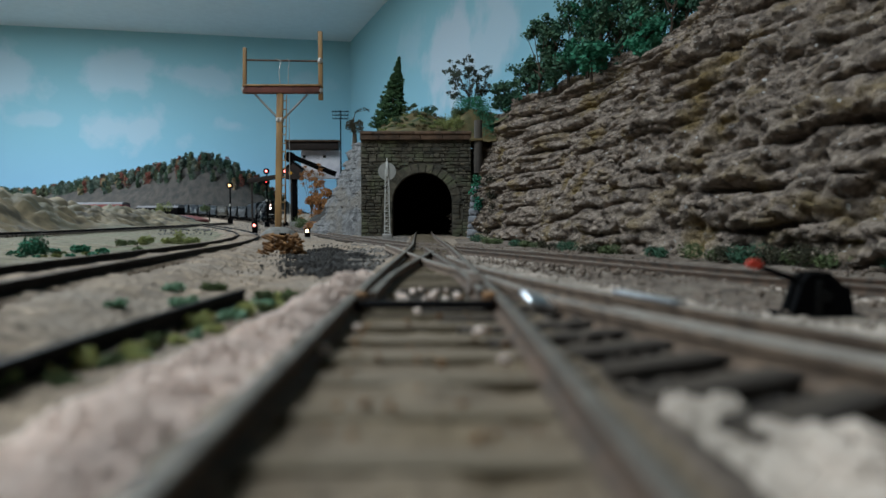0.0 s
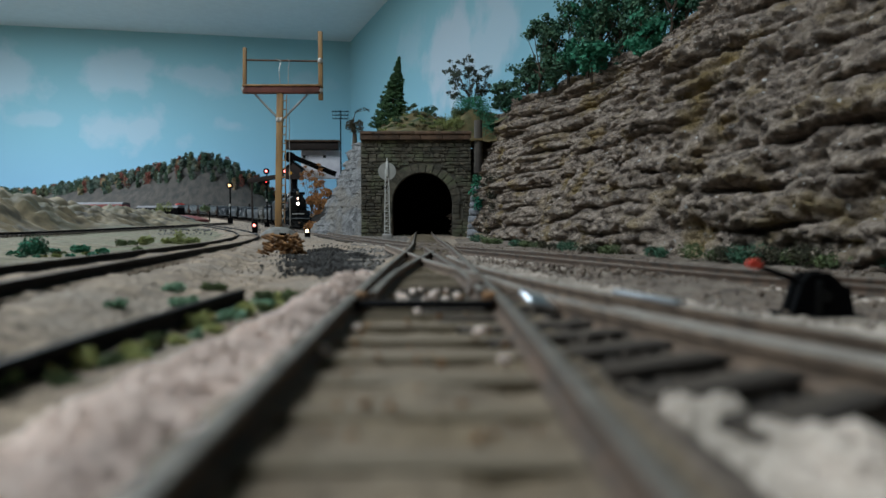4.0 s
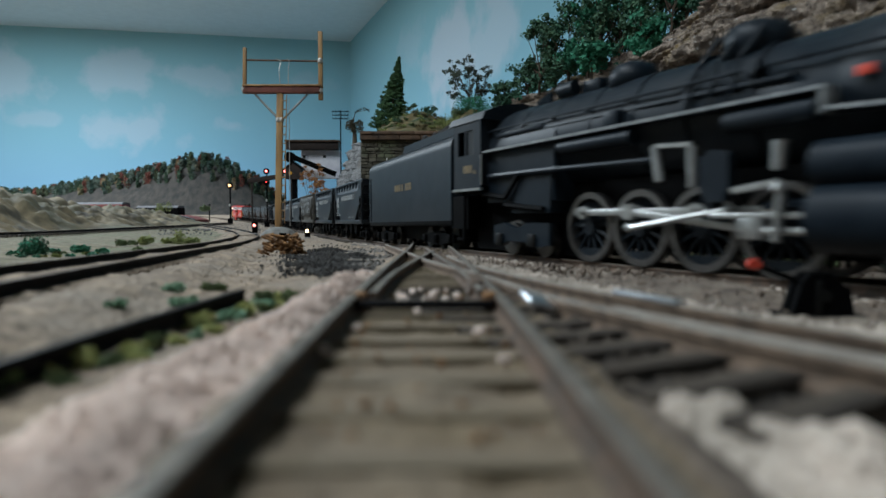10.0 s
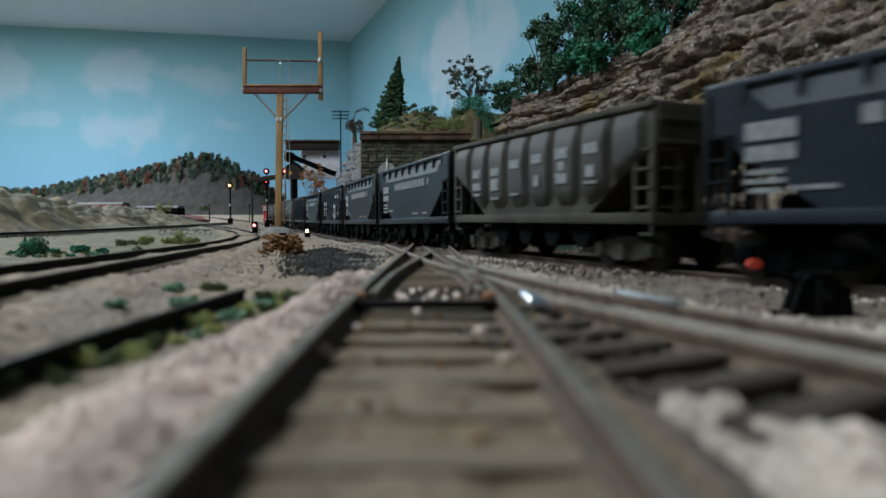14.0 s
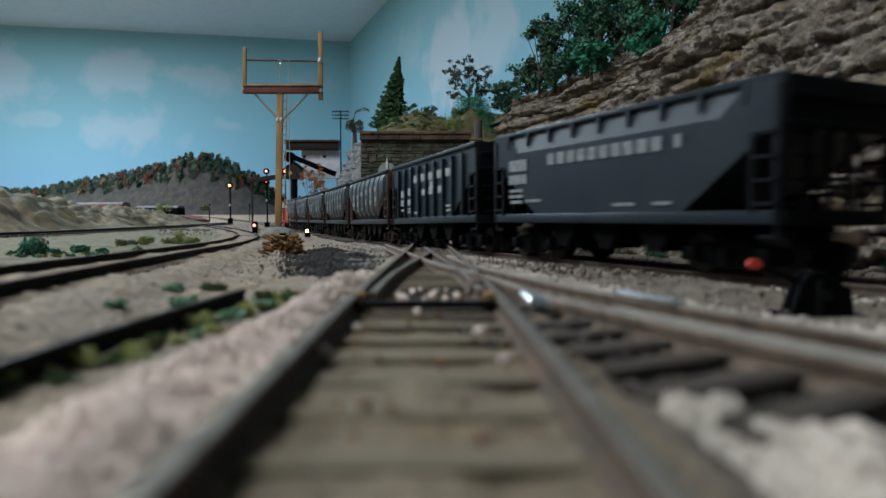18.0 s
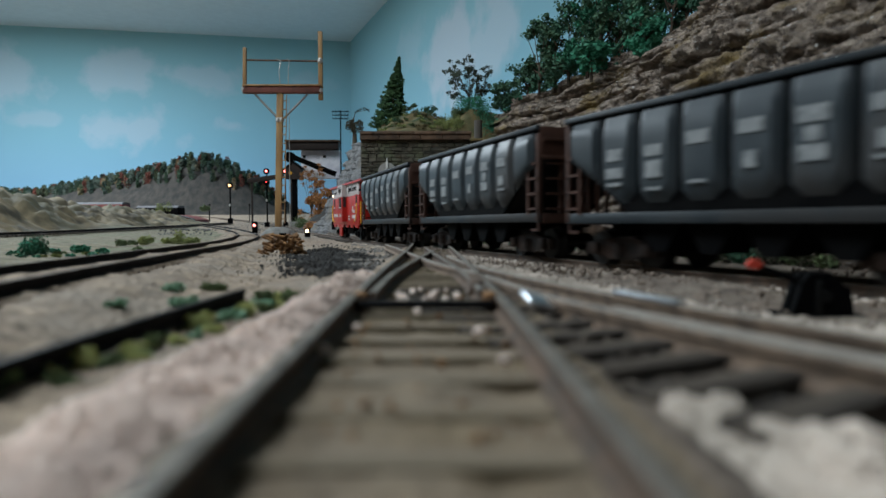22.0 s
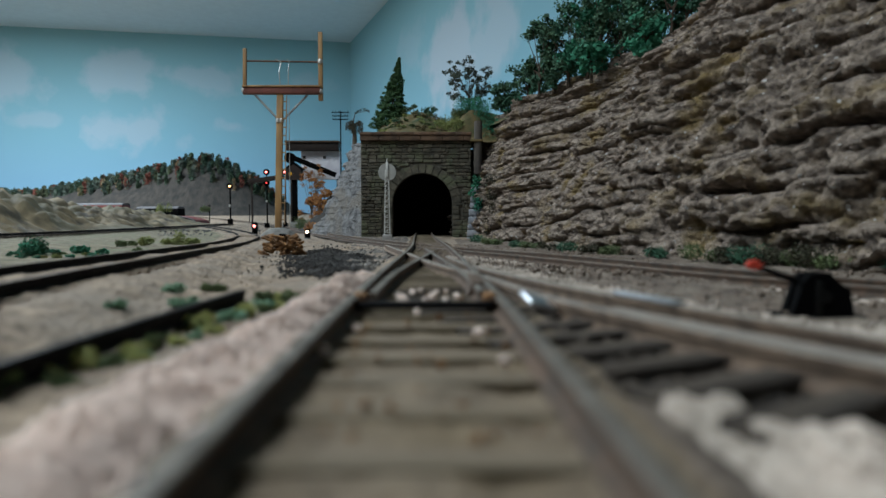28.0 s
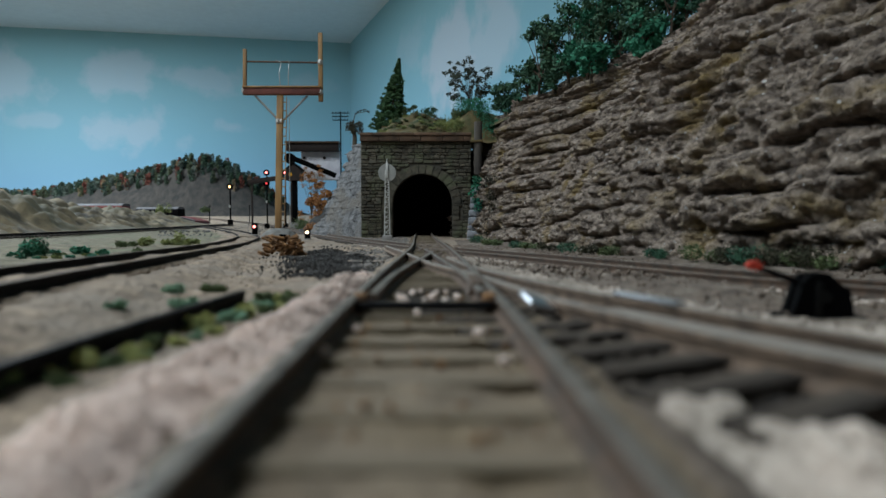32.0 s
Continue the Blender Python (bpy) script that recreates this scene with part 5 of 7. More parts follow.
def far_trees():
    rg = random.Random(17)
    groups = {k: [] for k in range(len(LEAFMIX))}
    for _ in range(640):
        x = rg.uniform(-3.2, -0.75)
        y = rg.uniform(2.90, 3.10)
        h = far_hill_height(x, y)
        if h < 0.05:
            continue
        r = rg.uniform(13, 22)
        kind = rg.choice((0, 0, 1, 1, 2, 3, 3, 4, 4, 5))
        for q in range(3):
            groups[kind].append((x * 1000 + rg.gauss(0, 2), y * 1000, h * 1000 + q * r * 0.95, r * (0.74 - 0.06 * q * q)))
    for k, spots in groups.items():
        ob = clumps("far_woods", spots, 2.9, LEAFMIX[k], None, rg, 110, 1.25)
        tagged(ob, ("dark green", "olive", "rust-red", "spruce green", "grey-green", "tan")[k] + " foam trees along the far ridge", "woods", kind="stuff")


far_trees()


def parked_car(x, y, turn, length, body, roof, label, mark=False, z=0.0):
    t = thing("parked_coach", label, "railway car", x, y, ground_z(-0.3, y) + 0.006 + z, turn, group="parked cars")
    part("body", box(shape(), 0, 0, 24, length, 34, 28, bevel=1.2), body, t)
    bm = prism(shape(), [(-17, 37), (17, 37), (15, 41), (8, 43.5), (-8, 43.5), (-15, 41)], -length / 2, length / 2)
    bmesh.ops.rotate(bm, cent=(0, 0, 0), matrix=Matrix.Rotation(math.pi / 2, 3, "Z"), verts=bm.verts)
    part("roof", bm, roof, t)
    for sx in (-1, 1):
        part("truck", box(shape(), sx * length * 0.36, 0, 6, 32, 24, 10, bevel=1), BLACK, t)
    if mark:
        part("emblem", box(shape(), length * 0.14, -17.3, 25, 9, 0.6, 10, bevel=0.2), YELLOW, t, "small yellow emblem")
    return t


parked_car(-1.08, 1.96, -16, 245, MAROON, GREYROOF, "maroon passenger coach with a grey roof", True, 0.010)
parked_car(-0.86, 1.93, -16, 150, BLACK, GREYROOF, "black tank-shaped car with a grey top")
parked_car(-1.34, 2.03, -16, 245, MAROON, GREYROOF, "maroon passenger coach with a grey roof")


def pipe_arch(x, y, w, h, turn):
    t = thing("round_roof_shed", "low maroon shed with a curved pale-edged roof", "shed", x, y, ground_z(-0.3, y) + 0.012, turn)
    pts = [(-w / 2 + w * k / 12, h * math.sin(math.pi * k / 12)) for k in range(13)]
    part("curved_roof", prism(shape(), pts + [(w / 2, -12), (-w / 2, -12)], -30, 30), MAROON, t)
    edge = shape()
    for (x0, z0), (x1, z1) in zip(pts, pts[1:]):
        rod(edge, (x0, -31, z0), (x1, -31, z1), 2.0, seg=5)
    part("roof_edge", edge, GREYROOF, t, "pale roof edge")


pipe_arch(-0.83, 1.78, 140, 13, -14)
pipe_arch(-0.72, 1.72, 150, 12, -14)
tuft("pale_bush", -0.71, 1.60, 22, LEAFYELLOW, "pale dry bush on the plaster bank", 0.016, 150, 1.6, 1.3)
tuft("low_bush", -0.70, 1.86, 18, LEAFOLIVE, "olive bush on the plaster bank", 0.018, 150, 1.6, 1.0)


def rubble_far():
    rg = random.Random(9)
    spots = []
    for _ in range(1500):
        y = rg.uniform(700, 2000)
        x = rg.uniform(-0.45 * y, -0.17 * y - 60)
        spots.append((x, y, 1000 * ground_z(-0.3, y / 1000) + rg.random() * 0.8, rg.uniform(0.5, 1.6)))
    stones("yard_rubble", spots, PLASTER, "pale grey rubble in the far yard", "gravel", 33)


rubble_far()

# ---- ground throw ----


def ground_throw():
    t = thing("switch_ground_throw", "black switch ground throw with a red-tipped lever", "switch stand", 0.0513, 0.0860, -0.0055, -6)
    part("base_plate", box(shape(), 0, 0, 0.5, 12.0, 6.0, 1.0, bevel=0.3), BLACK, t)
    part("housing", prism(shape(), [(-4.2, 0.6), (-2.9, 5.4), (-1.9, 6.6), (0.6, 6.8), (2.4, 5.0), (3.2, 4.6), (3.9, 0.6)], -1.9, -0.5), BLACK, t, "arched black housing")
    part("housing", prism(shape(), [(-4.2, 0.6), (-2.9, 5.4), (-1.9, 6.6), (0.6, 6.8), (2.4, 5.0), (3.2, 4.6), (3.9, 0.6)], 0.6, 2.0), BLACK, t, "arched black housing")
    part("pivot", rod(shape(), (0, -2.3, 3.6), (0, 2.3, 3.6), 0.8, seg=10), LOCOGREY, t)
    part("lever", rod(shape(), (0, 0, 4.4), (-8.2, 0.4, 7.5), 0.50, 0.40, 8), BLACK, t)
    bm = shape()
    bmesh.ops.create_cone(bm, cap_ends=True, segments=14, radius1=0.98, radius2=0.85, depth=0.7, matrix=Matrix.Translation((-8.6, -0.4, 7.7)) @ Matrix.Diagonal((1.15, 1, 0.72, 1)) @ Matrix.Rotation(math.pi / 2, 4, "X"))
    part("lever_tip", bm, BRIGHTRED, t, "round red lever tip")
    part("rib", box(shape(), -0.8, -2.0, 3.2, 0.9, 0.5, 5.0, bevel=0.1), LOCOGREY, t)


ground_throw()

# ---- rolling stock: local x ahead, z up from the rail top, millimetres ----


def truck(parent, cx, frame_material, axles=(-10.0, 10.0), wheel_r=4.9):
    t = new("truck")
    t.parent = parent
    t.location = (cx * 0.001, 0, 0)
    reach = max(axles) + 4
    for sy in (-1, 1):
        bm = shape()
        prism(bm, [(-reach, 3.2), (-reach, 6.4), (-reach * 0.45, 7.6), (0, 8.2), (reach * 0.45, 7.6), (reach, 6.4), (reach, 3.2), (reach - 3.5, 3.0), (reach * 0.42, 2.6), (reach * 0.3, 1.9), (-reach * 0.3, 1.9), (-reach * 0.42, 2.6), (-reach + 3.5, 3.0)], sy * 11.0, sy * 12.8)
        part("side_frame", bm, frame_material, t)
        for k, a in enumerate(axles):
            part("journal_box", box(shape(), a, sy * 13.2, 4.9, 3.4, 1.8, 3.6, bevel=0.5), frame_material, t)
        part("spring", rod(shape(), (0, sy * 13.2, 2.6), (0, sy * 13.2, 6.4), 1.5, seg=8), frame_material, t)
    part("bolster", box(shape(), 0, 0, 6.5, 5, 22, 3.5, bevel=0.4), frame_material, t)
    for a in axles:
        bm = shape()
        for sy in (-1, 1):
            rod(bm, (a, sy * 7.6, wheel_r), (a, sy * 10.2, wheel_r), wheel_r, seg=20)
            rod(bm, (a, sy * 7.0, wheel_r), (a, sy * 7.7, wheel_r), wheel_r + 0.7, seg=20)
        rod(bm, (a, -9, wheel_r), (a, 9, wheel_r), 1.2, seg=8)
        part("wheelset", bm, CARWHEEL, t, "steel wheelset")
    return t


def coupler(parent, x, sx):
    bm = box(shape(), x + sx * 2.5, 0, 9.2, 8, 2.0, 2.0, bevel=0.3)
    box(bm, x + sx * 6.2, 0.4 * sx, 9.2, 3.0, 3.2, 3.4, bevel=0.6)
    part("coupler", bm, RAILRUST, parent)


def bars(parent, rows, y, material):
    """Lettering that is too small to read, as plain bars (x, z, width, height)."""
    for x, z, w, h in rows:
        part("lettering", box(shape(), x, y, z, w, 0.16, h), material, parent)


HALF = 62.0


def proportion(t, kx, ky, kz, keep=("wheelset", "coupler")):
    """Trims a car's length, width and height; wheels stay round."""
    seen = set()
    for o in t.children_recursive:
        if o.parent.name.startswith("truck") or o.name.split(".")[0] in keep:
            continue
        if o.data is None:
            o.location.x *= kx
        elif o.data.name not in seen:
            seen.add(o.data.name)
            o.data.transform(Matrix.Diagonal((kx, ky, kz, 1)))
    return t



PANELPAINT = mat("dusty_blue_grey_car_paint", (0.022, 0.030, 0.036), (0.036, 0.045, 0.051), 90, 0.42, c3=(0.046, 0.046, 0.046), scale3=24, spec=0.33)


TANPANEL = mat("dull_grey_tan_car_paint", (0.040, 0.040, 0.037), (0.060, 0.058, 0.052), 90, 0.6, c3=(0.03, 0.028, 0.024), scale3=24, spec=0.25)


def pillow(x0, x1, top, y, sy):
    """A bulging side panel; its foot follows the slope sheet at the car's ends."""
    bm = shape()
    cols, rows, grid = 16, 10, []
    for i in range(cols + 1):
        u = i / cols
        x = x0 + (x1 - x0) * u
        corner = max(0.0, 0.24 - min(u, 1 - u)) * 11.0
        low = max(16.4 + corner, 30.0 - (HALF - abs(x)) * 0.52)
        line = []
        for j in range(rows + 1):
            v = j / rows
            bulge = (1.5 + 0.5 * math.sin(math.pi * v)) * min(1.0, min(u, 1 - u) / 0.12) * min(1.0, v / 0.12) * (0.35 + 0.65 * min(1.0, (1 - v) / 0.16))
            line.append(bm.verts.new((x, y + sy * (0.02 + bulge), low + (top - low) * v)))
        grid.append(line)
    for i in range(cols):
        for j in range(rows):
            q = (grid[i][j], grid[i + 1][j], grid[i + 1][j + 1], grid[i][j + 1])
            bm.faces.new(q if sy < 0 else q[::-1])
    return bm


def hopper(style, label, side, ends, frame_material):
    t = thing("hopper_car", label, "hopper car", group="coal train")
    top = 40.5
    w = 18.2
    body = shape()
    prism(body, [(-HALF, top - 0.6), (HALF, top - 0.6), (HALF, 30.0), (HALF - 5.0, 29.0), (HALF - 29, 14.4), (-HALF + 29, 14.4), (-HALF + 5.0, 29.0), (-HALF, 30.0)], -w + 1.0, w - 1.0)
    part("hopper_body", body, side, t)
    for sy in (-1, 1):
        y = sy * w
        lo, hi = sorted((y, y - sy * 1.1))
        if style == "offset":
            part("side_sheet", prism(shape(), [(-HALF + 1, 33.4), (HALF - 1, 33.4), (HALF - 1, 31.0), (HALF - 6.0, 28.2), (HALF - 28, 14.2), (-HALF + 28, 14.2), (-HALF + 6.0, 28.2), (-HALF + 1, 31.0)], lo, hi), side, t)
            for sx in (-1, 1):
                part("corner_sheet", prism(shape(), [(sx * (HALF - 1), top - 0.8), (sx * (HALF - 9), top - 0.8), (sx * (HALF - 17), 33.4), (sx * (HALF - 1), 33.4)], lo, hi), side, t)
            # tilted, paler strip carries the reflected sheen in shape and colour
            part("upper_side_sheet", prism_along([(y, 33.5), (y - sy * 1.3, top - 0.8), (y - sy * 2.3, top - 0.8), (y - sy * 1.1, 33.5)], -HALF + 8, HALF - 8), SHEENBLACK, t)
        else:
            # dark posts of the grey car, gap shade also put into the black
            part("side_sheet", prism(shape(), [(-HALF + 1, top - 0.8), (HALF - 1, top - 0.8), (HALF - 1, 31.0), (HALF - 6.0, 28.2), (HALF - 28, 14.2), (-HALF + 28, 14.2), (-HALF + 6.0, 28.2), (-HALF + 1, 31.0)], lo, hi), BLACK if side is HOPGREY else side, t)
        part("side_sill", box(shape(), 0, y - sy * 0.6, 12.8, HALF * 2, 1.8, 2.8, bevel=0.25), side, t)
        part("top_chord", box(shape(), 0, y - (sy * 1.3 if style == "offset" else 0), top - 0.5, HALF * 2, 2.2, 1.5, bevel=0.3), side, t)
        if style == "ribbed":
            for k in range(9):
                x = -48 + k * 12.0
                part("rib", box(shape(), x, y + sy * 0.7, 26, 1.5, 1.6, 23.6, bevel=0.25), side, t)
        if style == "panel":
            n = 8
            for k in range(n):
                x0 = -HALF + 2.5 + k * (HALF * 2 - 5) / n + 0.9
                x1 = x0 + (HALF * 2 - 5) / n - 1.8
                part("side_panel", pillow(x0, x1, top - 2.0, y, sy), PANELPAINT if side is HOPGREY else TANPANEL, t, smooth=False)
        if style == "offset":
            for k in range(9):
                part("top_gusset", prism(shape(), [(-52.5 + k * 13.0, top - 1), (-51.0 + k * 13.0, top - 1), (-51.6 + k * 13.0, top - 5.2), (-51.9 + k * 13.0, top - 5.2)], min(y - sy * 1.4, y + sy * 0.3), max(y - sy * 1.4, y + sy * 0.3)), side, t)
        for sx in (-1, 1):
            part("corner_post", box(shape(), sx * (HALF - 1.0), y - sy * 0.4, 25.0, 2.0, 1.6, 26.6, bevel=0.2), ends, t)
            part("ladder_stile", box(shape(), sx * (HALF - 7.2), y + sy * 0.2, 21.2, 1.0, 0.9, 15.0), ends, t)
            for k in range(4):
                part("ladder_rung", box(shape(), sx * (HALF - 4.2), y + sy * 0.5, 15.5 + k * 4.6, 6.6, 0.7, 0.7), ends, t)
            part("stirrup_step", box(shape(), sx * (HALF - 3.4), y - sy * 0.4, 9.0, 5.0, 0.7, 0.7), ends, t)
            part("stirrup_hanger", box(shape(), sx * (HALF - 1.2), y - sy * 0.4, 10.4, 0.7, 0.7, 3.0), ends, t)
    for sx in (-1, 1):
        a, b = sorted((sx * (HALF - 0.2), sx * (HALF + 0.9)))
        part("end_sheet", box(shape(), sx * HALF, 0, 35.6, 1.4, 2 * w - 0.6, 9.6, bevel=0.2), ends, t)
        for k in range(2):
            part("end_rib", box(shape(), sx * (HALF + 0.9), 0, 31 + k * 5.4, 0.9, 2 * w - 2, 1.2, bevel=0.2), ends, t)
        part("end_sill", box(shape(), sx * (HALF - 1), 0, 12.6, 2.6, 2 * w - 2, 3.2, bevel=0.2), ends, t)
        for py in (-10, -3, 4):
            part("end_post", box(shape(), sx * (HALF - 0.4), py, 22, 1.0, 1.4, 17), ends, t)
        for k in range(4):
            part("end_rung", box(shape(), sx * (HALF + 0.5), -12.4, 15.5 + k * 4.6, 0.7, 7, 0.7), ends, t)
        part("end_platform", box(shape(), sx * (HALF - 9), 0, 12.4, 16, 2 * w - 3, 1.0), ends, t)
        part("brake_cylinder", rod(shape(), (sx * (HALF - 14), 2, 15.5), (sx * (HALF - 7), 2, 15.5), 2.4, seg=10), ends, t)
        coupler(t, sx * (HALF * 0.91 - 2), sx)
        truck(t, sx * 43.5, frame_material)
    part("centre_sill", box(shape(), 0, 0, 9.8, HALF * 2 - 4, 5, 4.4), BLACK, t)
    for cx in (-21, 0, 21) if style != "panel" else (-25, -8, 9, 26):
        for sy in (-1, 1):
            bm = shape()
            prism(bm, [(cx - 9.0, 14.2), (cx + 9.0, 14.2), (cx + 2.4, 4.6), (cx - 2.4, 4.6)], sy * 4.0 if sy > 0 else -15.5, 15.5 if sy > 0 else -4.0)
            # black chute colour holds the shade under the car
            part("hopper_chute", bm, BLACK, t)
    for sy in (-1, 1):
        y = sy * (w + (0.20 if style != "panel" else 2.2))
        f = 1 if sy < 0 else -1
        if style == "offset":
            rows = [(-45, 29.6, 12, 3.6), (-45, 25.2, 12, 3.0), (-46, 21.6, 9, 1.0), (-46, 19.8, 10, 1.0), (-46, 18.0, 8, 1.0), (-35, 18.2, 10, .9)] + [(-24 + k * 5.4, 30.2, 4.0, 3.4) for k in range(10)] + [(32.4, 30.2, 2.2, 3.0)] + [(12, 16.2, 9, .8), (27, 16.2, 7, .8)]
            bars(t, [(f * x, z, ww, h) for x, z, ww, h in rows], y, LETTER)
        elif style == "ribbed":
            rows = [(-42, 26, 6.5, 3.2), (-30, 26.6, 5.0, 3.4), (-42, 21.6, 7.0, 2.8), (-30.4, 21.6, 5.0, 2.8), (-42, 18.0, 6, .9), (-30, 18.4, 5, .8), (-30, 17.0, 5, .8), (-18, 16.4, 7, .8), (30, 18.4, 8, .7), (30, 16.6, 7, .7)] + [(-18 + k * 12 + q * 5.0 - 2, 32.0, 3.9, 3.4) for k in range(5) for q in range(2)] + [(6, 28.4, 4.6, 2.4), (-6, 25.4, 4.6, 2.8), (4.2, 25.6, 3.4, 3.0), (8, 25.6, 3.4, 3.0), (18, 25.6, 4.8, 3.0)]
            bars(t, [(f * x, z, ww, h) for x, z, ww, h in rows], y, LETTERW)
        elif style == "panel":
            rows = [(-37, 28.6, 6.4, 3.0), (-37, 24.0, 7, 2.6), (-37, 21.2, 6, .9), (-22, 28.6, 6, 2.6), (-22, 24.2, 5.6, 4.0), (-22, 19.6, 5.6, .8), (-7.4, 30.2, 7, 2.8), (-7.4, 20.6, 6, .7), (7.4, 30.8, 6.6, 2.8), (7.4, 24.2, 3.4, 3.4), (22, 31.2, 7, 3.0), (22, 27.6, 3.6, 2.8), (22, 24.2, 6, 3.0), (37, 31.4, 7, 2.8), (37, 25.4, 4.2, 3.2), (37, 22.4, 6, .7)]
            bars(t, [(f * x, z, ww, h) for x, z, ww, h in rows], y, LETTER)
    return t if style == "plainribbed" else proportion(t, 0.91, 1.0, 1.045)


def emblem_hopper(label):
    t = hopper("plainribbed", label, HOPBLACK, HOPEND, BLACK)
    w = 18.2
    for sy in (-1, 1):
        f = 1 if sy < 0 else -1
        y = sy * w
        for k in range(9):
            part("rib", box(shape(), -48 + k * 12.0, y + sy * 0.3, 26, 0.9, 0.9, 23.6, bevel=0.2), HOPBLACK, t)
        part("emblem", box(shape(), f * 26, y + sy * 0.9, 21.2, 10.4, 0.3, 11.0), LETTERW, t, "white square emblem")
        bm = shape()
        bmesh.ops.create_cone(bm, cap_ends=True, segments=24, radius1=2.6, radius2=2.6, depth=0.3, matrix=Matrix.Translation((f * 26, y + sy * 1.3, 21.2)) @ Matrix.Diagonal((0.75, 1, 1.2, 1)) @ Matrix.Rotation(math.pi / 2, 4, "X"))
        part("emblem_disc", bm, HOPBLACK, t, "dark oval in the emblem")
        rows = [(-42, 28.4, 8.5, 3.0), (-30, 28.4, 7.5, 3.0), (-42, 24.0, 8, 2.2), (-30, 24.0, 7, 2.2), (-42, 20.8, 8, 1.0), (-30, 20.8, 7, 1.0), (-42, 18.8, 8, 1.0), (-30, 18.8, 7, 1.0), (26, 33.0, 8, 2.4), (38, 33.2, 10, 2.4), (12, 19.6, 7.5, 1.0), (12, 17.9, 7.5, 1.0), (37, 19.6, 8, 1.0), (37, 17.8, 8, 1.0), (-16, 17, 7, .8)]
        bars(t, [(f * x, z, ww, h) for x, z, ww, h in rows], y + sy * 0.2, LETTERW)
    return proportion(t, 0.91, 1.0, 1.045)


offset_car = hopper("offset", "black smooth-sided coal hopper with faded white lettering", HOPBLACK, HOPEND, BLACK)
tan_car = hopper("panel", "mud-weathered grey coal hopper with recessed side panels", HOPTAN, HOPTAN, HOPTAN)
ribbed_car = hopper("ribbed", "black ribbed coal hopper with white lettering", HOPBLACK, HOPEND, BLACK)
emblem_car = emblem_hopper("black ribbed coal hopper with a white square emblem")
# truck rust is darkened by underbody shade put into its colour
panel_car = hopper("panel", "dusty grey coal hopper with rusty brown ends", HOPGREY, HOPBROWN, mat("rusty_shaded_truck", (0.030, 0.016, 0.011), (0.008, 0.007, 0.006), 160, 0.8, spec=0.15))
ORDER = [offset_car, None, tan_car, None, None, emblem_car, None, ribbed_car, panel_car, 5, 5, 5, 5]
HOPPERS = []
for k, car in enumerate(ORDER):
    if car is None:
        car = copy_thing(offset_car, Matrix())
    elif car == 5:
        car = copy_thing(panel_car, Matrix())
    HOPPERS.append(car)


